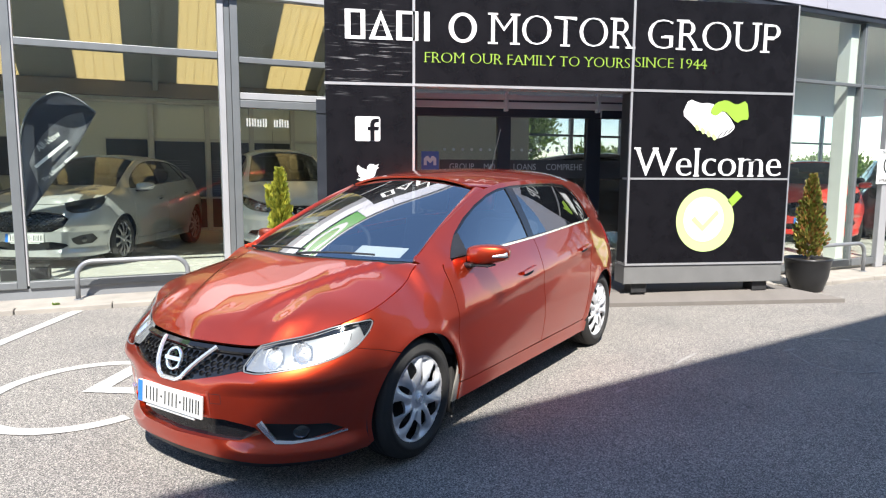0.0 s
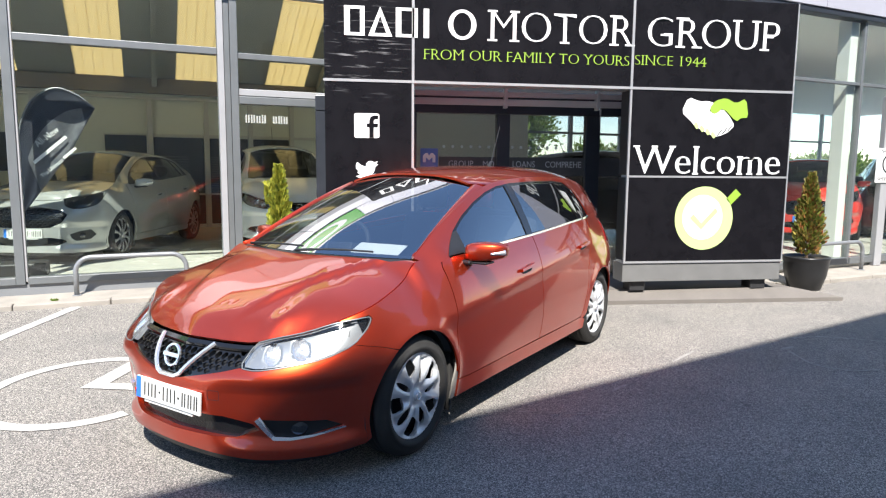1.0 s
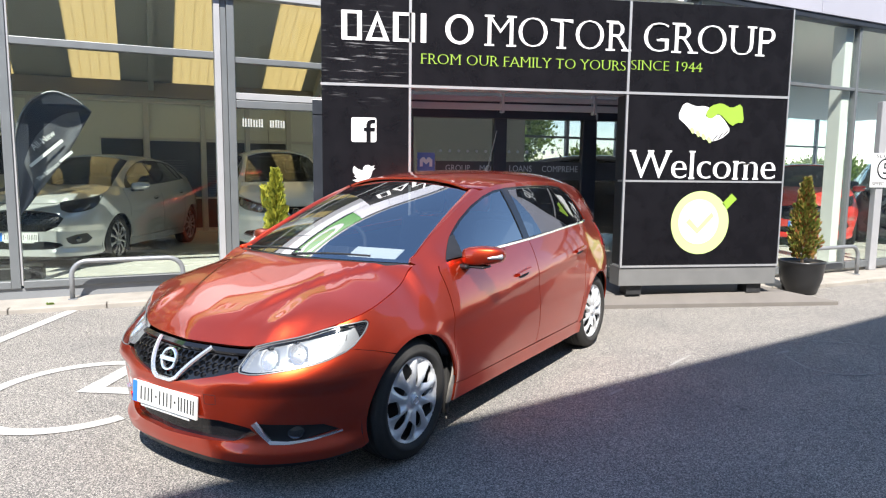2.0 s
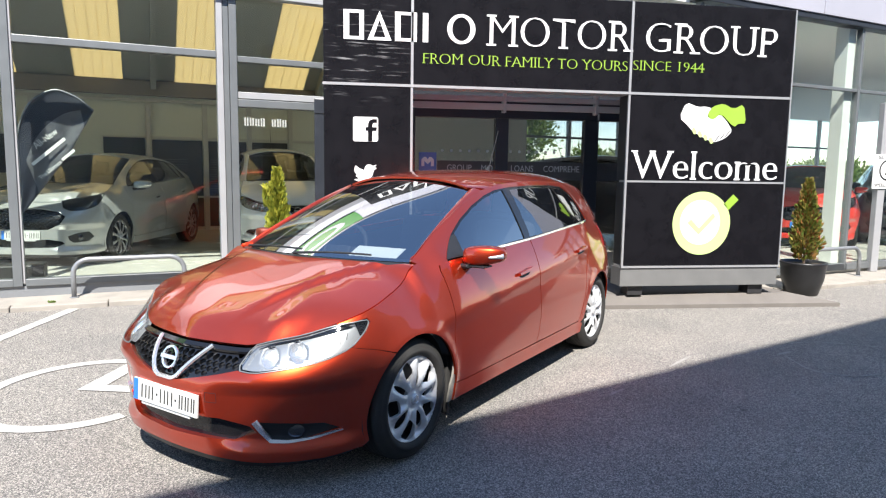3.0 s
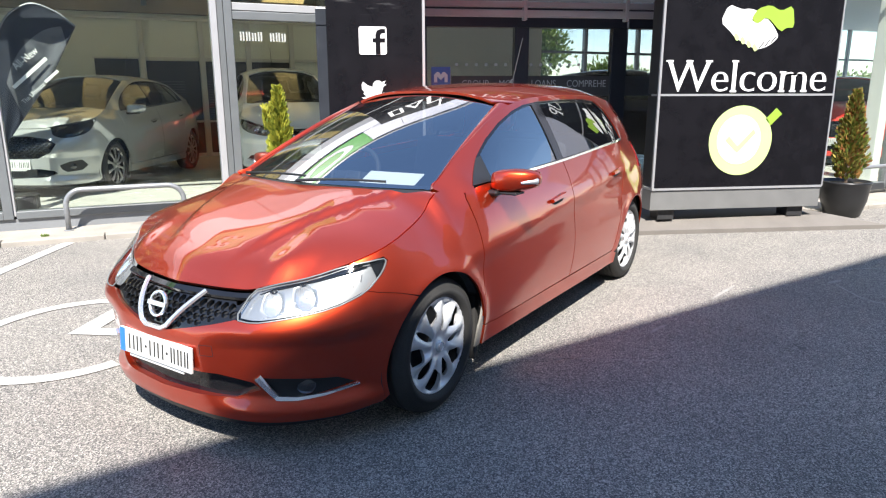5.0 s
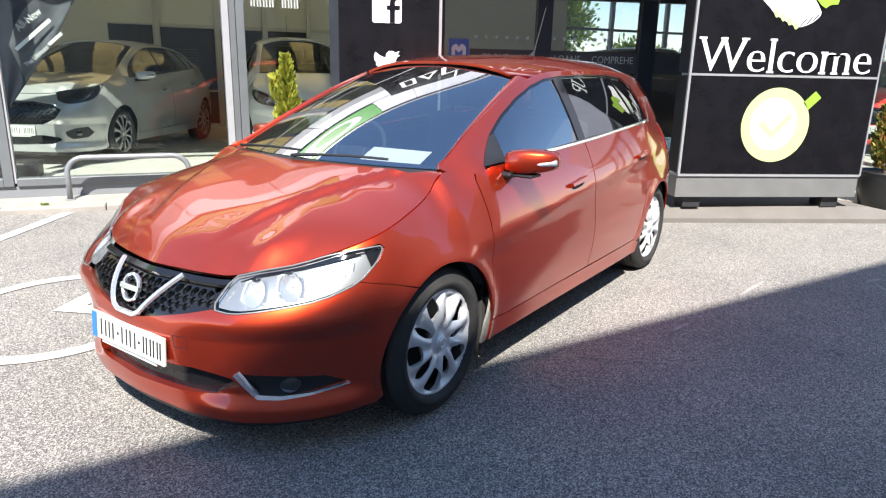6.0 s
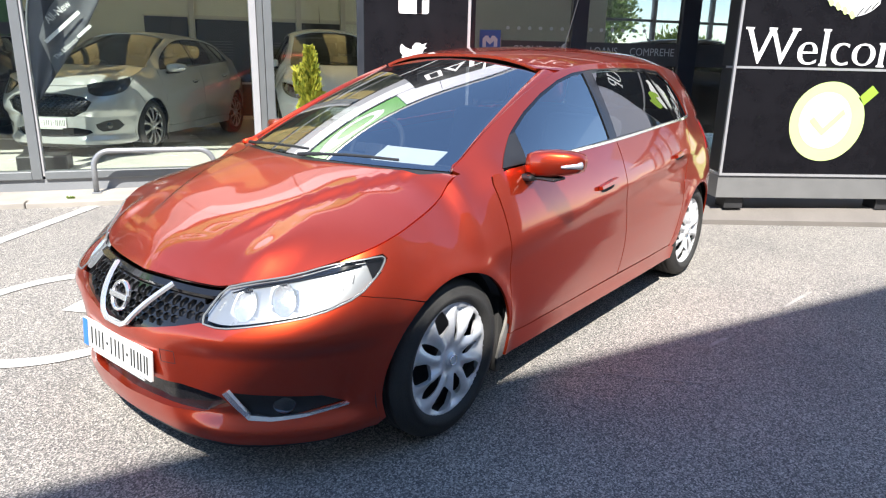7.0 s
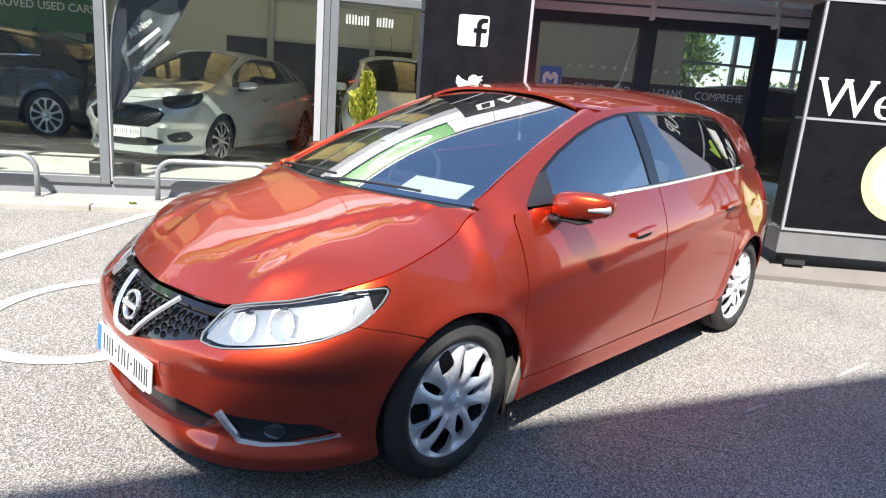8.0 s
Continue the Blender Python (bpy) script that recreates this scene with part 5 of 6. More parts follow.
    q = sx([(0.432, 0.316), (0.412, 0.36), (0.382, 0.48), (0.347, 0.60), (0.332, 0.70), (0.262, 0.83), (0.192, 0.95), (0.152, 1.07)]) + [(X(x), ux(x) - 0.002) for x in np.linspace(0.10, -0.42, 8)] + sx([(-0.52, 1.0), (-0.56, 0.85), (-0.52, 0.68), (-0.40, 0.62)])
    q += sx([p for p in arc(0.0, wz, ar, 128, 2, 26)]) + sx([(0.40, 0.29), (0.43, 0.29)])
    both("rear_wing", [q], B.side, PT, car, step=(0.04, 0.03))
    sill = sx([(2.326, 0.205), (2.324, 0.225), (2.318, 0.304), (2.2, 0.295), (1.7, 0.299), (0.45, 0.309), (0.365, 0.285), (0.372, 0.21)])
    both("sill", [sill], B.side, PT, car, step=(0.06, 0.03))
    # its pale tone is dust plus sunlight put into the colour
    both("mud_flap", [sx([(2.378, 0.20), (2.322, 0.20), (2.322, 0.44), (2.352, 0.44)])], B.side, DUSTY_SUNLIT, car, "dusty grey wheel arch flange with sunlight in its colour", step=(0.03, 0.05), offset=-0.012)
    # rear bumper and tailgate
    rb = [(X(-0.405), 0.615), (X(-0.525), 0.675), (B.end - 0.6, 0.70), (B.end, 0.70)]
    rb_low = [(B.end, 0.24), (B.end - 0.5, 0.24), (X(-0.40), 0.25)]
    rbs = sx(arc(0.0, wz, ar, 128, 190, 12)) + rb_low[::-1][0:1] + rb_low[::-1][1:] + rb[::-1]
    both("rear_bumper", [rbs], B.side, PT, car, step=(0.05, 0.04))
    tg = [(X(-0.57), 0.69), (X(-0.60), 1.0), (B.end - 0.55, 1.07), (B.end, 1.055), (B.end, 0.705), (B.end - 0.6, 0.705)]
    both("tailgate_half", [tg], B.side, PT, car, step=(0.05, 0.04))
    both("tail_lamp", [sx([(-0.30, 0.86), (-0.33, 1.03), (-0.50, 1.04)]) + [(X(-0.66), 1.0), (X(-0.66), 0.86), (X(-0.52), 0.80)]], B.side, TAIL, car, "red tail lamp", offset=0.006, thick=0.012)
    skin("rear_screen", patch([[(-0.92, 0.05), (0.92, 0.05), (0.9, 0.93), (-0.9, 0.93)]], B.hatch, (0.1, 0.1), 0.01), back_glass, car)
    hatch_frame = [(-1.02, -0.03), (1.02, -0.03), (1.05, 1.02), (-1.05, 1.02)]
    skin("tailgate", patch([hatch_frame, [(-0.93, 0.04), (0.93, 0.04), (0.91, 0.94), (-0.91, 0.94)]], B.hatch, (0.1, 0.1), 0.012), PT, car)
    # dark inner shell behind the panel gaps
    shell = [(0.0, 0.21)] + [(X(3.07), 0.23)] + sx(arc(2.70, wz, ar + 0.01, -13, 190, 26)) + sx(arc(0, wz, ar + 0.01, -10, 190, 26)) + [(X(-0.4), 0.25), (B.end, 0.25), (B.end, 1.03), (X(-0.3), 1.06), (X(0.3), 1.04), (X(1.28), 0.99), (X(2.3), 0.93), (X(2.8), 0.82), (X(3.03), 0.74), (X(3.1), 0.62), (F(0.45), 0.53), (0.0, 0.45)]
    both("inner_shell", [shell], B.side, BLACK_PLASTIC, car, step=(0.08, 0.06), offset=-0.032, thick=0)
    part("floor_pan", boxed((-0.70, -0.60, 0.20), (3.02, 0.60, 0.235), 0.01), BLACK_PLASTIC, car)
    for cx in (0.0, 2.70):
        for sy in (1, -1):
            bm = bmesh.new()
            rows = [[bm.verts.new((cx + (ar + 0.015) * math.cos(radians(a)), sy * yy, wz + (ar + 0.015) * math.sin(radians(a)))) for a in range(-20, 201, 10)] for yy in (0.58, 0.81 if cx > 1 else 0.80)]
            for a, b in zip(range(22), range(1, 23)):
                bm.faces.new((rows[0][a], rows[0][b], rows[1][b], rows[1][a]))
            bm.faces.new(rows[0])
            part("wheel_liner", bm, LINER, car)
            if cx > 1:
                # added board that keeps sun from leaking through the arch on to the ground
                part("light_guard", boxed((cx - ar - 0.04, min(sy * 0.50, sy * 0.83), 0.12), (cx - ar - 0.005, max(sy * 0.50, sy * 0.83), 0.46), 0.004), LINER, car)
            wheel(car, (cx, sy * 0.764 if cx > 1 else sy * 0.730, wz + 0.002), sy, o)
    # --- greenhouse ---
    def belt(x):
        return zt(x)
    rail = B.railz
    # window openings
    fw = [(2.12, belt(2.12) + 0.004), (2.09, 1.13), (1.96, 1.196), (1.80, 1.262), (1.62, 1.322), (1.45, 1.358), (1.335, 1.371), (1.285, 1.03 + 0.006)]
    rw = [(1.20, belt(1.2) + 0.006), (1.235, 1.377), (1.0, 1.384), (0.7, 1.385), (0.52, 1.380), (0.40, 1.20), (0.33, belt(0.33) + 0.008)]
    qw = [(0.30, belt(0.3) + 0.008), (0.37, 1.20), (0.49, 1.378), (0.30, 1.365), (0.16, 1.30), (0.08, 1.21), (0.04, belt(0.04) + 0.012)]
    cab = B.cabin

    def lean(poly):
        return [(x - 0.055 * min(max((z - belt(x)) / (rail(x) - belt(x)), 0), 1) * sstep(-0.1, 0.7, x), min(z, rail(x) - 0.022)) for x, z in poly]
    fw, rw, qw = lean(fw), lean(rw), lean(qw)
    a_outer = [(x, rail(x)) for x in np.linspace(2.49, 0.0, 34)]
    frame_poly = a_outer + [(-0.25, rail(-0.25)), (-0.45, 1.30), (-0.50, 1.16), (-0.45, belt(-0.45)), (-0.2, belt(-0.2))]
    open_all = [(0.0, belt(0.0) + 0.006), (2.29, belt(2.29) + 0.002), (2.14, 1.118), (1.98, 1.203), (1.80, 1.277), (1.62, 1.335), (1.45, 1.371), (1.25, 1.388), (0.9, 1.398), (0.5, 1.396), (0.28, 1.380), (0.13, 1.318), (0.05, 1.22)]
    open_all = [(x - 0.055 * min(max((z - belt(x)) / (rail(x) - belt(x)), 0), 1) * sstep(-0.1, 0.7, x), min(z, rail(x) - 0.012)) for x, z in open_all]
    frame_poly = frame_poly + [(0.0, belt(0.0) + 0.0001)]
    red_side = a_outer + [(-0.25, rail(-0.25)), (-0.50, 1.31), (-0.60, 1.16), (-0.58, belt(-0.5) - 0.02), (-0.2, belt(-0.2) - 0.02), (0.0, belt(0.0) - 0.02)] + open_all[:1] + open_all[:1:-1] + [open_all[1], (2.29, belt(2.29) - 0.02), (2.36, belt(2.36) - 0.02), (2.47, belt(2.47) - 0.02)]
    both("cabin_frame", [red_side], cab, PT, car, step=(0.04, 0.02), thick=0.03, ease=None if plain else ease_pillar)
    surround = open_all
    both("window_surround", [surround, fw, rw, qw], cab, GLOSS_BLACK, car, step=(0.06, 0.06), offset=-0.006, thick=0.012)
    both("door_glass", [fw], cab, side_glass, car, step=(0.08, 0.08), offset=-0.012, thick=0)
    both("door_glass", [rw], cab, back_glass, car, step=(0.08, 0.08), offset=-0.012, thick=0)
    both("quarter_glass", [qw], cab, back_glass, car, step=(0.08, 0.08), offset=-0.012, thick=0)
    for mm in (False, True):
        part("waist_trim", ribbon([(x, belt(x) + 0.002) for x in np.linspace(2.10, 0.06, 40)], cab, 0.018, 0.001, mm, 0.006), CHROME, car, "chrome strip under the windows")
    # roof, windscreen, pillars
    rx = np.linspace(1.61, -0.52, 18)
    rh = [(x, B.raily(x) - 0.006) for x in rx]
    front_edge = [(o["screen"]["x1"] - o["screen"]["bow1"] * y * y - 0.012, y) for y in np.linspace(-0.50, 0.50, 9)]
    roof = front_edge + rh[1:] + [(x, -y) for x, y in rh[:0:-1]]
    skin("roof", patch([roof], B.roof, (0.06, 0.05), 0.015), PT, car, "painted roof")
    skin("windscreen", patch([[(-1, 0.01), (1, 0.01), (1, 0.5), (1, 0.985), (-1, 0.985), (-1, 0.5)]], B.screen, (0.06, 0.05), 0.004, 0.0), front_glass, car, "clear windscreen")
    skin("screen_border", patch([[(-1, 0.0), (1, 0.0), (1, 1.0), (-1, 1.0)], [(-0.972, 0.05), (0.972, 0.05), (0.965, 0.978), (-0.965, 0.978)]], B.screen, (0.06, 0.05), 0, -0.006), GLOSS_BLACK, car, "black windscreen border")
    for mm in (1, -1):
        bm = bmesh.new()
        rows = []
        for v in np.linspace(-0.02, 1.02, 24):
            a = B.screen(1.0, v)
            x = 2.49 + (1.575 - 2.49) * v
            b = B.cabin(x, rail(x))
            c = (a + b) / 2 + Vector((0.0, 0.2, 0.5)).normalized() * 0.012
            rows.append([bm.verts.new((p.x, mm * p.y, p.z)) for p in (a + Vector((0, 0, 0.001)), a.lerp(c, 0.6) + Vector((0, 0, 0.006)), c, c.lerp(b, 0.6) + Vector((0, 0.004, 0.003)), b)])
        for r, t in zip(rows, rows[1:]):
            for j in range(4):
                bm.faces.new((r[j], r[j + 1], t[j + 1], t[j]) if mm > 0 else (r[j], t[j], t[j + 1], r[j + 1]))
        bmesh.ops.recalc_face_normals(bm, faces=bm.faces)
        part("a_pillar", bm, PT, car, smooth=True)
        bm = bmesh.new()
        rows = []
        for x in np.linspace(1.59, -0.5, 30):
            a, b = B.roof(x, B.raily(x) - 0.008), B.cabin(x, rail(x))
            c = (a + b) / 2 + Vector((0, 0.5, 0.6)) * 0.006
            rows.append([bm.verts.new((p.x, mm * p.y, p.z)) for p in (a, c, b)])
        for r, t in zip(rows, rows[1:]):
            for j in range(2):
                bm.faces.new((r[j], r[j + 1], t[j + 1], t[j]))
        bmesh.ops.recalc_face_normals(bm, faces=bm.faces)
        part("roof_rail", bm, PT, car, smooth=True)
    # cowl and wipers
    skin("cowl", patch([[(-1.0, -0.13), (1.0, -0.13), (1.0, 0.03), (-1.0, 0.03)]], lambda u, v: B.screen(u, v) + Vector((0.03, 0, -0.012)), (0.08, 0.05), 0.0), BLACK_PLASTIC, car, "black cowl panel")
    for u0, u1, v1 in ((-0.80, 0.02, 0.065), (-0.02, 0.70, 0.06)):
        pts = [B.screen(u0 + (u1 - u0) * t, -0.005 + (v1 - 0.025) * t + 0.014 * math.sin(math.pi * t)) + Vector((0.016, 0, 0.020)) for t in np.linspace(0, 1, 14)]
        part("wiper", tube(bmesh.new(), pts, [0.008] * 4 + [0.006] * 10, 6), BLACK_PLASTIC, car, "black wiper blade")
    # mirrors
    for sy in (1, -1):
        mir = new("door_mirror")
        mir.parent = car
        bm = bmesh.new()
        prof = [(0.0, 0.030, 0.03), (0.015, 0.046, 0.055), (0.05, 0.056, 0.070), (0.12, 0.058, 0.074), (0.19, 0.050, 0.064), (0.235, 0.038, 0.046), (0.25, 0.020, 0.020)]
        rows = []
        for yy, hz, hx in prof:
            row = []
            for j in range(16):
                a = 2 * math.pi * j / 16
                ca, sa = math.cos(a), math.sin(a)
                px = hx * (abs(ca) ** 0.6) * (1 if ca > 0 else -0.75)
                row.append(bm.verts.new((2.125 + px - 0.30 * yy, sy * (0.805 + 0.9 * yy), 1.008 + hz * (abs(sa) ** 0.5) * (1 if sa > 0 else -1) + 0.05 * yy)))
            rows.append(row)
        for r, t in zip(rows, rows[1:]):
            for j in range(16):
                bm.faces.new((r[j], r[(j + 1) % 16], t[(j + 1) % 16], t[j]))
        bm.faces.new(rows[0])
        bm.faces.new(rows[-1])
        bmesh.ops.recalc_face_normals(bm, faces=bm.faces)
        part("mirror_shell", bm, PT, mir, "painted mirror cap", smooth=True)
        part("mirror_arm", box(bmesh.new(), (2.08, 0.755 if sy > 0 else -0.86, 0.938), (2.19, 0.86 if sy > 0 else -0.755, 0.966), 0.012), BLACK_PLASTIC, mir)
        part("mirror_base", box(bmesh.new(), (2.06, 0.82 if sy > 0 else -0.95, 0.945), (2.16, 0.95 if sy > 0 else -0.82, 0.958), 0.006), BLACK_PLASTIC, mir)
        ind = [Vector((2.164 - 0.05 * t - 0.040 * t * t, sy * (0.925 + 0.100 * t), 1.002 + 0.012 * t)) for t in np.linspace(0.4, 1, 10)]
        part("indicator", tube(bmesh.new(), ind, [0.005 + 0.0013 * t for t in range(1, 11)], 8), BRIGHT, mir, "clear indicator strip", smooth=True)
        skin("corner_panel", patch([lean([(2.295, belt(2.295) + 0.004), (2.11, belt(2.11) + 0.004), (2.105, 1.12), (2.15, 1.112)])], cab, (0.05, 0.05), 0.01, 0.004, sy < 0), BLACK_PLASTIC, car)
    # door handles
    for x0, zz in ((1.36, 0.845), (0.33, 0.90)):
        for mm in (False, True):
            pts = [(X(x0 + 0.20 * t), zz - 0.018 * t) for t in np.linspace(0, 1, 12)]
            # flat dark patch paints the shade of the hollow behind the handle
            skin("handle_shade", patch([rounded([(X(x0 + 0.02), zz - 0.03), (X(x0 + 0.17), zz - 0.045), (X(x0 + 0.19), zz - 0.01), (X(x0 + 0.02), zz + 0.018)], 2)], B.side, (0.02, 0.02), 0.0, 0.0015, mm), CABIN, car)
            part("door_handle", ribbon(pts, B.side, (0.030, 0.022), 0.002, mm, 0.022), PT, car, "body coloured door handle")
    # aerial
    part("aerial", _aerial(B), BLACK_PLASTIC, car)
    # --- cabin inside ---
    dash = [(2.58, 0.60), (2.62, 0.90), (2.50, 0.955), (2.25, 0.965), (2.05, 0.93), (1.95, 0.84), (1.98, 0.60)]
    bm = bmesh.new()
    prism(bm, dash, -0.64, 0.64, "xz", 0.02)
    part("dashboard", bm, CABIN, car, "black dashboard")
    sheet = boxed((-0.075, -0.165, 0), (0.075, 0.165, 0.002))
    ob = part("paper_sheet", sheet, PAPER, car, "white sheet of paper on the dashboard")
    ob.matrix_basis = pose(2.36, 0.325, 1.005, 0, 22, 6)
    ring = [(0.185 * math.cos(2 * math.pi * i / 32), 0.185 * math.sin(2 * math.pi * i / 32), 0) for i in range(32)]
    sw = tube(bmesh.new(), ring, 0.016, 8, closed=True)
    box(sw, (-0.17, -0.03, -0.02), (0.17, 0.03, 0.0), 0.008)
    box(sw, (-0.06, -0.16, -0.02), (0.06, 0.03, 0.02), 0.015)
    ob = part("steering_wheel", sw, CABIN, car, "dark steering wheel", smooth=True)
    ob.matrix_basis = pose(1.86, -0.36, 0.93, 0, 62, 0) @ pose(0, 0, 0, 0, 0, 90)
    for sy in (0.36, -0.36):
        seat = new("seat")
        seat.parent = car
        part("cushion", box(bmesh.new(), (0.95, sy - 0.25, 0.40), (1.48, sy + 0.25, 0.56), 0.05), SEAT_CLOTH, seat, smooth=True)
        b = box(bmesh.new(), (-0.07, -0.25, 0.0), (0.07, 0.25, 0.64), 0.055)
        b.transform(pose(0.95, sy, 0.50, 0, -16, 0))
        part("backrest", b, SEAT_CLOTH, seat, smooth=True)
        h = box(bmesh.new(), (-0.05, -0.13, 0.68), (0.05, 0.13, 0.86), 0.04)
        h.transform(pose(0.95, sy, 0.50, 0, -14, 0))
        part("headrest", h, SEAT_CLOTH, seat, smooth=True)
    b = box(bmesh.new(), (-0.08, -0.62, 0.0), (0.08, 0.62, 0.62), 0.05)
    b.transform(pose(-0.02, 0, 0.52, 0, -20, 0))
    part("rear_bench", b, SEAT_CLOTH, car, smooth=True)
    part("cabin_floor", boxed((-0.6, -0.68, 0.24), (2.5, 0.68, 0.30)), CABIN, car)
    part("headliner", patch_plain(B), CABIN, car)
    part("interior_mirror", box(bmesh.new(), (1.78, -0.11, 1.30), (1.81, 0.11, 1.365), 0.012), CABIN, car)
    return car, B


def _aerial(B):
    p = B.roof(0.43, 0.0)
    bm = tube(bmesh.new(), [p + Vector((0.03, 0, -0.01)), p + Vector((0.0, 0, 0.02)), p + Vector((-0.02, 0, 0.03))], [0.02, 0.014, 0.008], 10)
    tube(bm, [p + Vector((-0.01, 0, 0.02)), p + Vector((-0.16, 0, 0.34))], [0.0045, 0.003], 6)
    return bm


def patch_plain(B):
    bm = bmesh.new()
    rows = [[bm.verts.new(B.roof(x, y) - Vector((0, 0, 0.03))) for y in np.linspace(-0.56, 0.56, 9)] for x in np.linspace(1.5, -0.45, 10)]
    for a, b in zip(rows, rows[1:]):
        for j in range(8):
            bm.faces.new((a[j], a[j + 1], b[j + 1], b[j]))
    return bm


CARM = Matrix.Translation((1.628, 6.212, 0)) @ Matrix(((-0.6671, 0.7450, 0, 0), (-0.7450, -0.6671, 0, 0), (0, 0, 1, 0), (0, 0, 0, 1)))
CARM = Matrix.LocRotScale(CARM.translation, CARM.to_quaternion(), None)
hero_car(CARM, HERO)

# ---- cars in the showroom ----
FASCIA_GREEN = material("leaf_green_sign", (0.08, 0.36, 0.05), 0.4, vary=0.08)
WHITE_PAINT = paint("white_car_paint", (0.72, 0.73, 0.73), 0.0, 0.3, 0.03)
SILVER_PAINT = paint("pale_silver_paint", (0.37, 0.38, 0.375), 0.35, 0.3, 0.04)
DARK_PAINT = paint("dark_brown_paint", (0.020, 0.016, 0.016), 0.2, 0.25, 0.1)
BRIGHT_RED = paint("bright_red_paint", (0.62, 0.035, 0.02), 0.0, 0.3, 0.04)
GREY_PAINT = paint("dark_grey_paint", (0.04, 0.045, 0.05), 0.3, 0.3, 0.08)
ALLOY = material("machined_alloy", (0.42, 0.42, 0.43), 0.3, 0.8, vary=0.08)


def showroom_car(m, scale, mat, label, face="suv", chevron=False):
    o = dict(HERO)
    o.update(paint=mat, face=face, chevron=chevron, coarse=2.2, label=label, cover=False, spokes=10, rim_mat=ALLOY, rim_label="ten spoke machined alloy rim", rim_r=0.235, group="showroom cars")
    if face == "suv":
        o["ztop"] = [("y", 0, 0.810), ("y", 0.36, 0.815), ("y", 0.5, 0.838), ("x", 3.3, 0.868), ("x", 3.14, 0.894), ("x", 3.03, 0.916), ("x", 2.8, 0.960), ("x", 2.52, 1.015)] + HERO["ztop"][9:]
        o["roof"] = [(1.7, 1.43), (1.5, 1.458), (1.2, 1.472), (0.8, 1.465), (0.3, 1.425), (-0.2, 1.345), (-0.6, 1.25)]
        o["rail_z"] = HERO["rail_z"][:6] + [(1.255, 1.394), (0.8, 1.392), (0.3, 1.345), (-0.2, 1.262), (-0.6, 1.17)]
        o["hatch"] = dict(HERO["hatch"], z1=1.245)
        o["hood"] = [(2.3, 1.07), (2.5, 1.045), (2.7, 1.022), (2.9, 1.000), (3.1, 0.970), (3.25, 0.934), (3.35, 0.896), (3.40, 0.856), (3.435, 0.808)]
    ob, _ = hero_car(m @ Matrix.Diagonal((*scale, 1)), o)
    for c in ob.children:
        if (c.name.split(".")[0] == "paper_sheet" and mat is not SILVER_PAINT) or (c.name.split(".")[0] == "tail_lamp" and mat is DARK_PAINT):
            bpy.data.objects.remove(c)
    return ob


def heading(x, y, z, fx, fy):
    return pose(x, y, z, 0, 0, math.degrees(math.atan2(fy, fx)))


showroom_car(heading(-3.36, 12.86, FLOOR_Z, -0.177, -0.984), (0.955, 1.02, 1.04), SILVER_PAINT, "pale silver crossover behind the showroom glass")
showroom_car(ML @ pose(3.60, 5.15, FLOOR_Z, 0, 0, -92), (0.92, 1.03, 1.12), WHITE_PAINT, "white crossover facing out of the showroom", "hatch", True)
showroom_car(ML @ pose(-1.75, 4.75, FLOOR_Z, 0, 0, 176), (1.02, 1.05, 1.14), DARK_PAINT, "dark brown estate parked inside the showroom")
showroom_car(heading(10.4, 13.8, FLOOR_Z, -0.6, -0.8), (0.90, 1.0, 1.05), BRIGHT_RED, "bright red small car inside the east showroom")
showroom_car(heading(12.75, 13.9, FLOOR_Z, -0.6, -0.8), (0.95, 1.02, 1.12), GREY_PAINT, "dark grey car inside the east showroom")
showroom_car(MR @ pose(-1.4, 4.6, FLOOR_Z, 0, 0, -40), (0.95, 1.02, 1.12), GREY_PAINT, "dark grey car behind the entrance doors")
DETAIL[0] = 1.0


# ---- steel hoops on the pavement ----
def hoop(m, length, height=0.42):
    ob = thing("hoop_barrier", m, "galvanised steel tube hoop barrier on the pavement", "barrier", "hoop barriers")
    r, pts = 0.16, [(0, 0, -0.02), (0, 0, height - 0.16)]
    for k in range(1, 8):
        a = radians(180 - 90 * k / 8)
        pts.append((r + r * math.cos(a), 0, height - r + r * math.sin(a)))
    pts.append((r, 0, height))
    full = pts + [(length - x, y, z) for x, y, z in pts[::-1]]
    part("tube", tube(bmesh.new(), full, 0.027, 14), GALV, ob, smooth=True)
    for x in (0, length):
        part("collar", collar(x), GALV, ob)
    return ob


def collar(x):
    bm = lathe(bmesh.new(), [(0.0275, 0.0), (0.048, 0.0), (0.048, 0.006), (0.03, 0.012)], 18)
    bm.transform(pose(x, 0, 0.001))
    return bm


hoop(ML @ pose(0.55, -0.25, 0.052), 1.14)
hoop(ML @ pose(-1.72, -0.25, 0.052), 1.14)
hoop(MR @ pose(-0.2, -0.28, 0.05), 1.14)


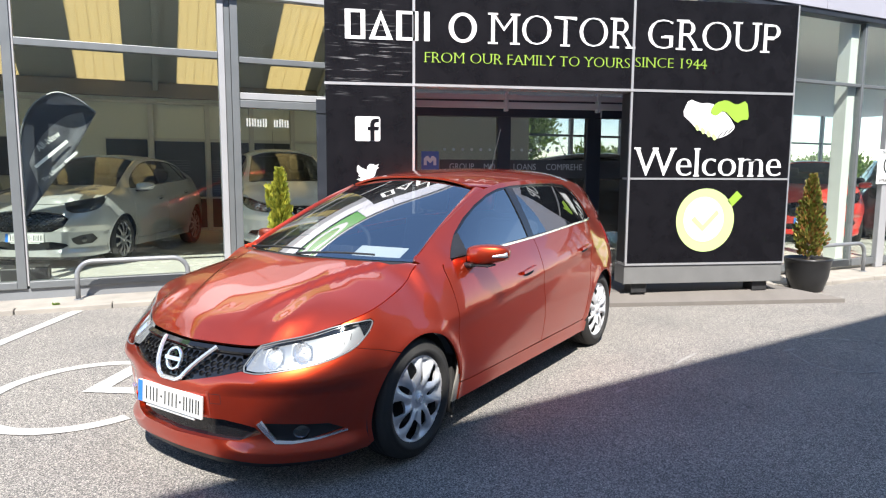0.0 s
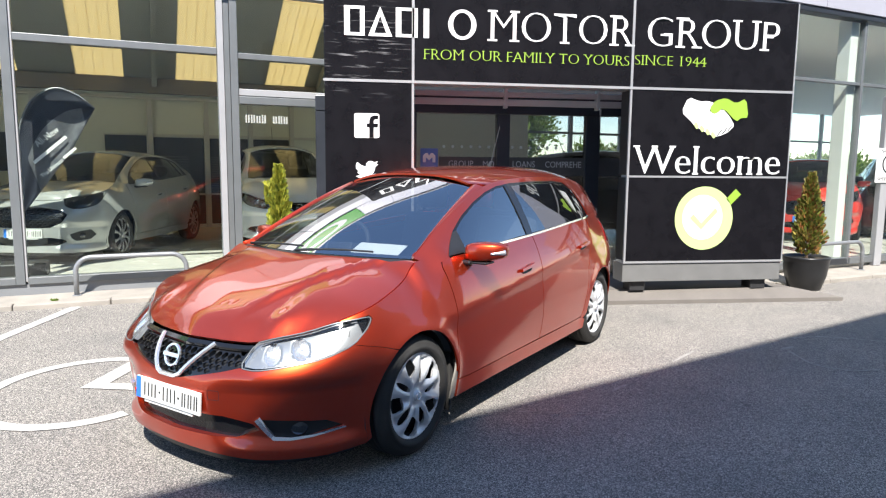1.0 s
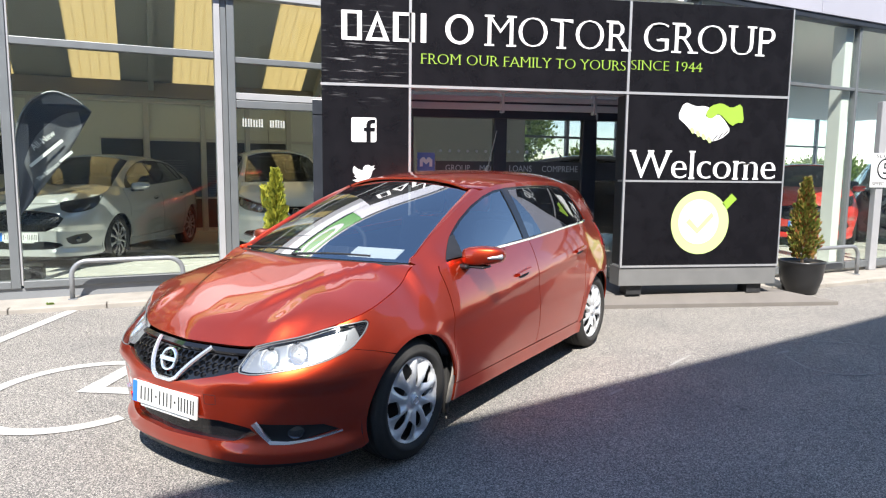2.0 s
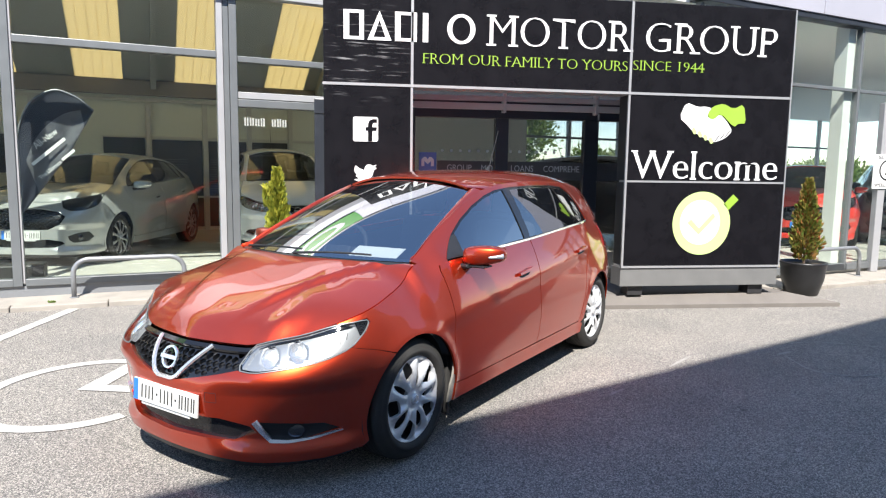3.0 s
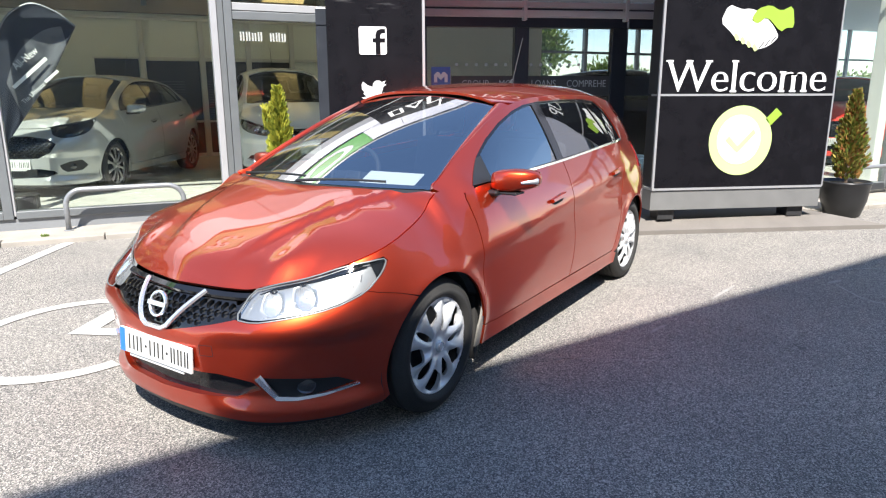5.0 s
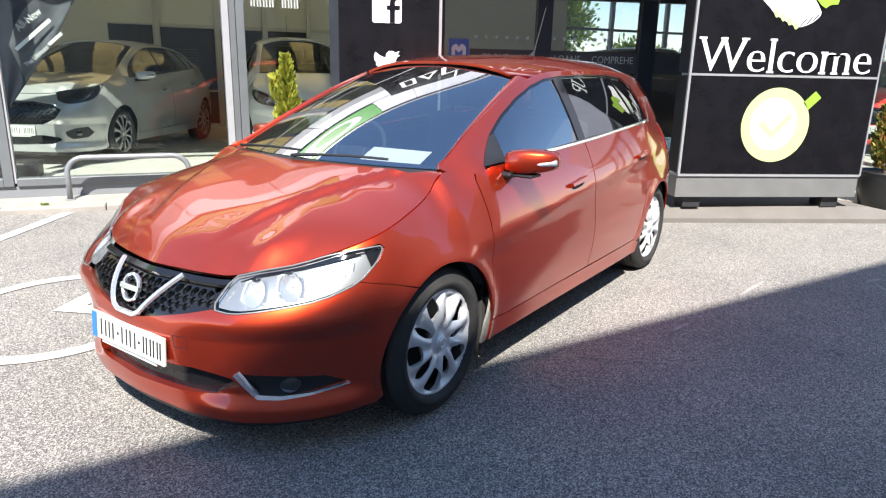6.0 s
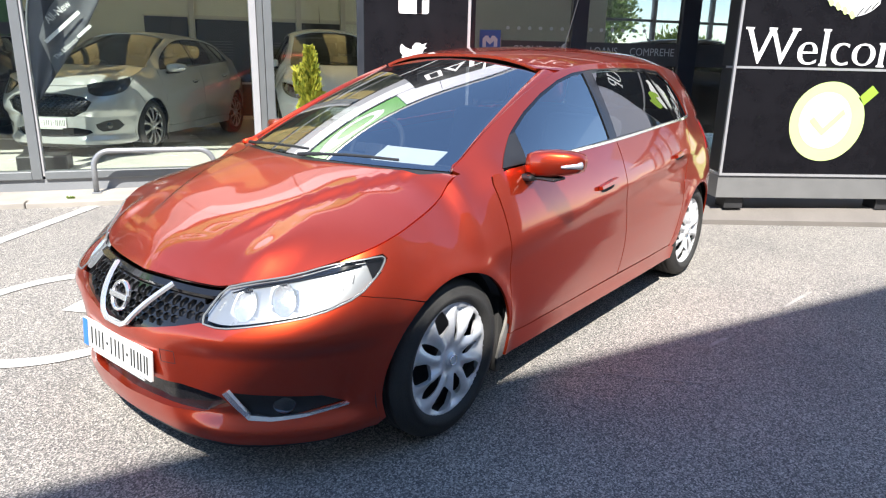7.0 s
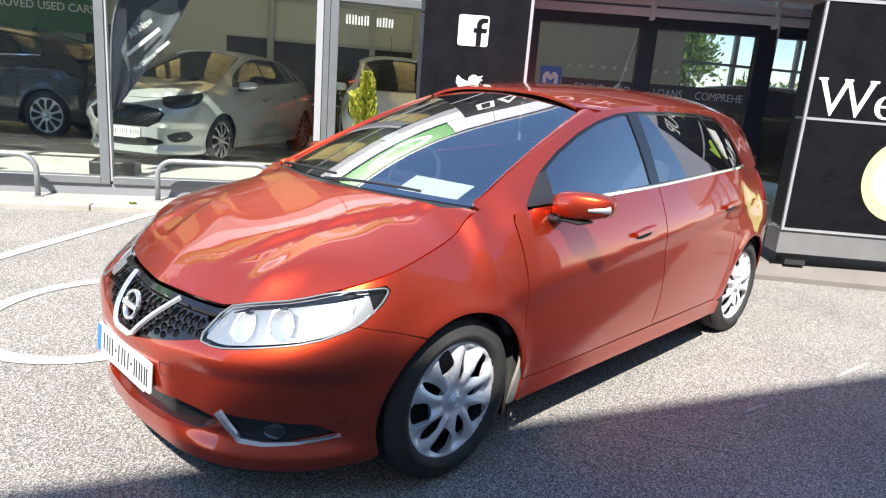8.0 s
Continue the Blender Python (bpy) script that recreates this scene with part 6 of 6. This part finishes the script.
# ---- conifers in pots ----
def leaf_material(name, cols):
    m = bpy.data.materials.new(name)
    m.use_nodes = True
    n, l = m.node_tree.nodes, m.node_tree.links
    p = n["Principled BSDF"]
    g = n.new("ShaderNodeNewGeometry")
    r = n.new("ShaderNodeValToRGB")
    while len(r.color_ramp.elements) < len(cols):
        r.color_ramp.elements.new(0.5)
    for i, c in enumerate(cols):
        r.color_ramp.elements[i].position = i / (len(cols) - 1)
        r.color_ramp.elements[i].color = (*c, 1)
    l.new(g.outputs["Random Per Island"], r.inputs[0])
    l.new(r.outputs[0], p.inputs["Base Color"])
    p.inputs["Roughness"].default_value = 0.6
    t = n.new("ShaderNodeBsdfTranslucent")
    l.new(r.outputs[0], t.inputs[0])
    mix = n.new("ShaderNodeMixShader")
    mix.inputs[0].default_value = 0.3
    l.new(p.outputs[0], mix.inputs[1])
    l.new(t.outputs[0], mix.inputs[2])
    l.new(mix.outputs[0], n["Material Output"].inputs[0])
    return m


GOLD_LEAF = leaf_material("golden_conifer", [(0.12, 0.16, 0.018), (0.27, 0.29, 0.03), (0.44, 0.42, 0.055), (0.19, 0.23, 0.025)])
RUST_LEAF = leaf_material("bronzed_conifer", [(0.08, 0.11, 0.02), (0.17, 0.22, 0.035), (0.34, 0.33, 0.07), (0.30, 0.09, 0.035), (0.13, 0.18, 0.03), (0.30, 0.17, 0.05)])
TREE_LEAF = leaf_material("tree_leaves", [(0.05, 0.10, 0.018), (0.11, 0.18, 0.03), (0.19, 0.26, 0.05)])
BARK = material("bark", (0.10, 0.07, 0.05), 0.9, vary=0.3, scale=20, bump=0.01)
POT = material("black_glazed_pot", (0.015, 0.015, 0.016), 0.35, vary=0.25)
SOIL = material("potting_soil", (0.04, 0.03, 0.02), 0.95, vary=0.4)


def sprays(rng, n, place, size):
    """Many small pointed leaf sprays."""
    bm = bmesh.new()
    for _ in range(n):
        p, out = place(rng)
        s = size * rng.uniform(0.6, 1.3)
        up = (out + Vector((rng.uniform(-0.4, 0.4), rng.uniform(-0.4, 0.4), rng.uniform(0.2, 1.3)))).normalized()
        side = up.cross(Vector((rng.uniform(-1, 1), rng.uniform(-1, 1), rng.uniform(-1, 1)))).normalized()
        a = [bm.verts.new(p + q) for q in (-side * s * 0.12, side * s * 0.12, side * s * 0.3 + up * s * 0.5, up * s, -side * s * 0.3 + up * s * 0.5)]
        bm.faces.new(a)
    return bm


def conifer(m, leaf, seed, height, width, lobes=(), count=4600):
    rng = random.Random(seed)
    ob = thing("potted_conifer", m, "small golden conifer in a round black pot", "potted plant", "potted conifers")
    pot = [(0.0005, 0.0), (0.20, 0.0), (0.225, 0.02), (0.285, 0.22), (0.305, 0.38), (0.315, 0.44), (0.325, 0.455), (0.32, 0.475), (0.295, 0.475), (0.29, 0.44), (0.0005, 0.43)]
    part("pot", lathe(bmesh.new(), pot, 40), POT, ob, "round black pot", smooth=True)
    part("soil", lathe(bmesh.new(), [(0.0005, 0.446), (0.27, 0.44), (0.285, 0.435)], 24), SOIL, ob)
    part("trunk", tube(bmesh.new(), [(0, 0, 0.42), (0.01, 0, 0.7), (0, 0.01, 0.47 + height * 0.8)], [0.022, 0.016, 0.006], 8), BARK, ob)
    for i in range(9):
        a, z = rng.uniform(0, 6.28), 0.55 + 0.07 * i
        r = width * 0.4
        part("limb", tube(bmesh.new(), [(0, 0, z), (r * 0.5 * math.cos(a), r * 0.5 * math.sin(a), z + 0.10), (r * math.cos(a), r * math.sin(a), z + 0.28)], [0.009, 0.006, 0.003], 5), BARK, ob)

    def place(g):
        z = g.random() ** 0.85
        prof = (0.55 + 0.45 * min(z / 0.22, 1)) * (1 - max(0, z - 0.22) / 0.80) ** 0.75
        a = g.uniform(0, 2 * math.pi)
        k = 0.84 + 0.14 * math.sin(3 * a + seed + 4 * z) + 0.14 * math.sin(5 * a + 23 * z) + 0.10 * math.sin(9 * a - 41 * z)
        r = width * prof * k * (g.random() ** 0.35)
        p = Vector((r * math.cos(a), r * math.sin(a), 0.50 + height * z))
        for lx, ly, lz, lr in lobes:
            if g.random() < 0.12:
                p = Vector((lx + g.uniform(-lr, lr), ly + g.uniform(-lr, lr), lz + g.uniform(-2 * lr, 2 * lr)))
        return p, Vector((math.cos(a), math.sin(a), 0.6))
    part("foliage", sprays(rng, count, place, 0.060), leaf, ob, "dense scaly foliage")
    return ob


conifer(pose(5.90, 7.86, 0.0) @ Matrix.Diagonal((0.86, 0.86, 0.88, 1)), RUST_LEAF, 3, 1.13, 0.235, count=3600)
conifer(pose(-0.55, 7.33, 0.0) @ Matrix.Diagonal((0.9, 0.9, 1.0, 1)), GOLD_LEAF, 5, 0.97, 0.155, [(0.12, -0.05, 0.78, 0.07), (-0.09, 0.0, 1.20, 0.05)])

# ---- feather flag inside the glass ----
FLAG_NAVY = material("navy_flag_cloth", (0.032, 0.036, 0.055), 0.55, vary=0.2)
FLAG_GREY = material("grey_flag_cloth", (0.24, 0.245, 0.27), 0.5, vary=0.15, second=(0.09, 0.093, 0.11), scale=9)
flag = thing("feather_flag", ML @ pose(-0.06, 0.55, FLOOR_Z), "navy and silver feather flag on a curved pole", "flag")
pole = [(0, 0, 0.06), (0.0, 0, 0.8), (0.03, 0, 1.5), (0.11, 0, 1.88), (0.26, 0, 2.10), (0.46, 0, 2.19), (0.66, 0, 2.12), (0.84, 0, 1.97)]
pc = [curve([(i, p[k]) for i, p in enumerate(pole)]) for k in (0, 2)]
pole_d = [(pc[0](t), 0, pc[1](t)) for t in np.linspace(0, 7, 50)]
part("pole", tube(bmesh.new(), pole_d, 0.010, 8), GALV, flag)
bm = bmesh.new()
rows = []
for i in range(41):
    t = 0.95 + (7 - 0.95) * i / 40
    top = Vector((pc[0](t), 0, pc[1](t)))
    k = i / 40
    if k < 0.6:
        end = Vector((0.04 + 0.52 * (k / 0.6), 0, 0.72 + 0.72 * (k / 0.6)))
    else:
        j = (k - 0.6) / 0.4
        end = Vector((0.56 + 0.285 * j, 0, 1.44 + 0.53 * j))
    rows.append([bm.verts.new(top.lerp(end, j / 12) + Vector((0, 0.03 * math.sin(9 * j / 12 + 3 * k) * (j / 12), 0))) for j in range(13)])
for i, (a, b) in enumerate(zip(rows, rows[1:])):
    for j in range(12):
        f = bm.faces.new((a[j], a[j + 1], b[j + 1], b[j]))
        f.material_index = 1 if j > 4 and 8 < i < 34 else 0
r = bmesh.ops.solidify(bm, geom=bm.faces[:], thickness=0.004)
part("cloth", bm, [FLAG_NAVY, FLAG_GREY], flag, "navy cloth with silver folds", smooth=True)
lt = lettering("All-New", 0.30, 0.075)
letters("letter", lt, WHITE, flag, pose(0.24, -0.045, 1.50, 0, -40, 0))
letters("letter", lettering("The Ultimate", 0.30, 0.045), WHITE, flag, pose(0.27, -0.05, 1.15, 0, -42, 0))
for x, z, w, h in ((0.20, 1.31, 0.46, 0.035), (0.50, 1.37, 0.18, 0.030)):
    ob = part("text_bar", boxed((0, -0.003, 0), (w, 0, h), 0.0), WHITE, flag)
    ob.matrix_basis = pose(x, -0.05, z, 0, -42, 0)
part("base", boxed((-0.22, -0.16, 0.0), (0.26, 0.16, 0.17), 0.02), BLACK_PLASTIC, flag, "black weighted base block")

FROST = material("frosted_vinyl", (0.42, 0.44, 0.44), 0.6, vary=0.1)
FADED = material("faded_vinyl", (0.34, 0.35, 0.33), 0.6, vary=0.15)
# ---- wall banner in the showroom ----
banner = thing("wall_banner", ML @ pose(-3.85, 6.38, 2.13), "dark green banner with pale lettering on the wall", "banner")
part("board", boxed((0, -0.02, -0.25), (2.35, 0.0, 0.55), 0.003), GREEN, banner)
letters("letter", lettering("APPROVED USED CARS", 1.94, 0.14, offset=0.012), WHITE, banner, pose(0.22, -0.021, 0.11))
# ---- green sign on the high fascia ----
hs = thing("fascia_sign", ML @ pose(0, -0.142, 0), "long green fascia sign with white words and an oval", "sign")
part("board", boxed((GS[0], -0.05, GS[2]), (GS[1], 0.0, GS[3]), 0.01), FASCIA_GREEN, hs)
part("oval", prism(bmesh.new(), [(1.60 + 0.72 * math.cos(2 * math.pi * i / 48), 5.08 + 0.42 * math.sin(2 * math.pi * i / 48)) for i in range(48)], -0.06, -0.051, "xz"), WHITE, hs)
part("oval_core", prism(bmesh.new(), [(1.66 + 0.42 * math.cos(2 * math.pi * i / 48), 5.08 + 0.24 * math.sin(2 * math.pi * i / 48)) for i in range(48)], -0.07, -0.061, "xz"), FASCIA_GREEN, hs)
letters("letter", lettering("APPROVED USED CARS", 4.9, 0.46, depth=0.03, offset=0.012), WHITE, hs, pose(-4.75, -0.052, 4.85))

# ---- small things on the doors and glass ----
st = thing("door_sticker", pose(1.02, 8.246, 1.50), "blue square sticker on the glass door", "sticker")
part("panel", boxed((0, -0.003, 0), (0.21, 0.0, 0.215)), BLUE, st)
mark = [(0.03, 0.05), (0.03, 0.13), (0.06, 0.16), (0.085, 0.16), (0.105, 0.13), (0.125, 0.16), (0.15, 0.16), (0.18, 0.13), (0.18, 0.05), (0.145, 0.05), (0.145, 0.11), (0.105, 0.075), (0.065, 0.11), (0.065, 0.05)]
part("mark", prism(bmesh.new(), mark, -0.005, -0.0035, "xz"), WHITE, st)
strip = thing("door_strip", pose(0, 8.243, 0), "dark vinyl strip with pale words across the doors", "sticker")
for x0, x1 in ((1.24, 1.938), (2.102, 3.058), (3.242, 4.2)):
    part("band", boxed((x0, -0.002, 1.40), (x1, 0.0, 1.62)), DARKROOM, strip)
for text, x, w in (("GROUP", 1.36, 0.30), ("MO", 1.78, 0.14), ("LOANS", 2.15, 0.28), ("COMPREHE", 2.56, 0.46)):
    letters("letter", lettering(text, w, 0.075, depth=0.001), FROST, strip, pose(x, -0.003, 1.50))
for i in range(6):
    for x0 in (1.30, 2.14):
        d = lathe(bmesh.new(), [(0.0005, 0.0), (0.018, 0.0), (0.018, -0.002), (0.0005, -0.002)], 14, "y")
        ob = part("dot", d, FROST, strip)
        ob.matrix_basis = pose(x0 + 0.11 * i, -0.003, 1.74)
wst = thing("window_sticker", ML @ pose(2.44, 0.012, 1.98), "faded pale lettering stuck on the showroom glass", "sticker")
for x, h in ((0.00, 0.10), (0.065, 0.10), (0.13, 0.09), (0.195, 0.10), (0.33, 0.09), (0.395, 0.10), (0.46, 0.09)):
    part("text_bar", boxed((x, -0.004, 0.03), (x + 0.018, -0.001, 0.03 + h)), FADED, wst)
    part("text_bar", boxed((x + 0.030, -0.004, 0.03), (x + 0.048, -0.001, 0.03 + h)), FADED, wst)
# stand sign inside, by the left glass
bs = thing("floor_card", ML @ pose(-1.55, 0.5, FLOOR_Z), "white card stand on the showroom floor", "sign")
part("card", boxed((0, 0, 0.0), (0.30, 0.03, 0.26), 0.004), WHITE, bs)
part("mark", boxed((0.08, -0.003, 0.12), (0.22, -0.001, 0.15)), PLATE_INK, bs)

# ---- ceiling lights in the entrance hall ----
TUBE_GLOW = bpy.data.materials.new("tube_light")
TUBE_GLOW.use_nodes = True
TUBE_GLOW.node_tree.nodes["Principled BSDF"].inputs["Emission Color"].default_value = (1.0, 0.95, 0.86, 1)
TUBE_GLOW.node_tree.nodes["Principled BSDF"].inputs["Emission Strength"].default_value = 4.0
for x, y in ((0.9, 10.6), (2.7, 10.9), (1.6, 12.8), (3.4, 13.4)):
    cl = thing("ceiling_light", pose(x, y, 3.50, 0, 0, 15), "white strip light under the entrance hall ceiling", "ceiling light", "ceiling lights")
    part("housing", boxed((-0.62, -0.06, 0.03), (0.62, 0.06, 0.12), 0.01), ALU_WHITE, cl)
    part("tube", boxed((-0.60, -0.045, 0.0), (0.60, 0.045, 0.028), 0.008), TUBE_GLOW, cl, "glowing tube")

# ---- speed sign on a post ----
ss = thing("speed_sign", pose(8.17, 9.25, 0.05, 0, 0, 4), "white speed limit sign on a pale post", "sign")
part("post", boxed((-0.03, 0.02, 0.0), (0.10, 0.12, 2.55), 0.01), ALU_WHITE, ss)
part("board", boxed((-0.16, 0.0, 1.27), (0.36, 0.016, 1.78), 0.004), WHITE, ss)
ringm = lathe(bmesh.new(), [(0.135, -0.001), (0.135, -0.004), (0.16, -0.004), (0.16, -0.001)], 36, "y")
ob = part("ring", ringm, PLATE_INK, ss)
ob.matrix_basis = pose(0.10, 0, 1.55)
for text, x, z, w, h in (("SLOW", -0.09, 1.715, 0.38, 0.05), ("5", 0.05, 1.47, 0.10, 0.17), ("SPEED LIMIT", -0.13, 1.30, 0.46, 0.05)):
    letters("letter", lettering(text, w, h, depth=0.002, offset=0.01), PLATE_INK, ss, pose(x, -0.001, z))

# ---- trees and hedge beyond the showroom ----
def tree(m, seed, height, spread):
    rng = random.Random(seed)
    ob = thing("tree", m, "leafy green tree beyond the showroom", "tree", "trees")
    part("trunk", tube(bmesh.new(), [(0, 0, -0.1), (0.1, 0, height * 0.3), (0, 0.1, height * 0.75)], [0.22, 0.15, 0.05], 8), BARK, ob)
    tips = []
    for i in range(12):
        a, z = rng.uniform(0, 6.28), height * rng.uniform(0.3, 0.75)
        r = spread * rng.uniform(0.5, 0.9)
        tip = Vector((r * math.cos(a), r * math.sin(a), z + height * rng.uniform(0.08, 0.25)))
        tips.append(tip)
        part("limb", tube(bmesh.new(), [(0, 0, z * 0.9), tip * 0.5 + Vector((0, 0, z * 0.45)), tip], [0.07, 0.04, 0.015], 5), BARK, ob)

    def place(g):
        c = g.choice(tips)
        q = Vector((g.gauss(0, 1), g.gauss(0, 1), g.gauss(0, 0.8)))
        p = c + q * spread * 0.24
        return p, q.normalized()
    part("crown", sprays(rng, 8000, place, 0.19), TREE_LEAF, ob)


for i, (x, y, h, s) in enumerate(((6.5, 31, 6.0, 2.2), (8.8, 33, 5.0, 2.0), (13.5, 34, 2.4, 1.3), (22, 33, 2.0, 1.2), (3.5, 34, 6.4, 2.4), (29, 36, 2.2, 1.4))):
    tree(pose(x, y, 0), 20 + i, h, s)
rng = random.Random(8)


def hedge_place(g):
    p = Vector((g.uniform(-4, 46), 30.0 + g.uniform(-0.5, 0.5), g.random() ** 0.6 * (1.75 + 0.3 * math.sin(g.uniform(0, 6)))))
    return p, Vector((g.uniform(-1, 1), -0.5, 0.5))


tagged(part("hedge", sprays(rng, 16000, hedge_place, 0.20), TREE_LEAF), "clipped green hedge beyond the showroom", "hedge", kind="stuff")



# ---- pale scuffs worn into the asphalt, and a weed in the kerb joint ----
SCUFF = material("pale_scuff", (0.40, 0.385, 0.36), 0.9, vary=0.3, second=(0.17, 0.163, 0.155), scale=14, fine=240, bump=0.002)


def scuff(pts, width):
    c = [curve([(i, p[k]) for i, p in enumerate(pts)]) for k in (0, 1)]
    bm, rows, n = bmesh.new(), [], 30
    for i in range(n + 1):
        t = (len(pts) - 1) * i / n
        p = Vector((c[0](t), c[1](t), 0.004))
        d = Vector((c[0](t + 0.02) - c[0](t - 0.02), c[1](t + 0.02) - c[1](t - 0.02), 0)).normalized()
        w = width * (0.25 + 0.75 * math.sin(math.pi * (0.08 + 0.84 * i / n))) * (0.8 + 0.2 * math.sin(i * 2.3))
        rows.append([bm.verts.new(p + Vector((-d.y, d.x, 0)) * s * w / 2) for s in (-1, 1)])
    for a, b in zip(rows, rows[1:]):
        bm.faces.new((a[0], b[0], b[1], a[1]))
    bmesh.ops.recalc_face_normals(bm, faces=bm.faces)
    tagged(part("scuff_mark", bm, SCUFF), "pale curved scuff worn into the asphalt", "road marking", kind="structure")


scuff([(3.94, 5.58), (4.29, 5.6), (4.56, 5.51), (4.81, 5.36)], 0.03)
scuff([(3.75, 5.2), (3.69, 4.84), (3.93, 4.63), (4.16, 4.65)], 0.028)
scuff([(0.95, 4.16), (1.22, 4.13), (1.51, 4.06), (1.84, 3.99)], 0.012)
scuff([(1.88, 4.42), (1.94, 4.48), (2.05, 4.55)], 0.03)
scuff([(2.62, 5.01), (2.82, 5.18), (2.96, 5.29)], 0.035)
scuff([(3.71, 5.25), (3.8, 5.28), (3.88, 5.32)], 0.05)
WEED = leaf_material("weed_leaves", [(0.10, 0.17, 0.03), (0.18, 0.26, 0.05), (0.26, 0.30, 0.08)])
wd = thing("weed", ML @ pose(0.36, -0.502, 0.05), "small green weed tuft in the kerb joint", "weed")
rng = random.Random(4)
part("leaves", sprays(rng, 40, lambda g: (Vector((g.uniform(-0.03, 0.03), g.uniform(-0.012, 0.012), g.uniform(0, 0.008))), Vector((g.uniform(-1, 1), g.uniform(-1, 1), 0.6))), 0.024), WEED, wd)
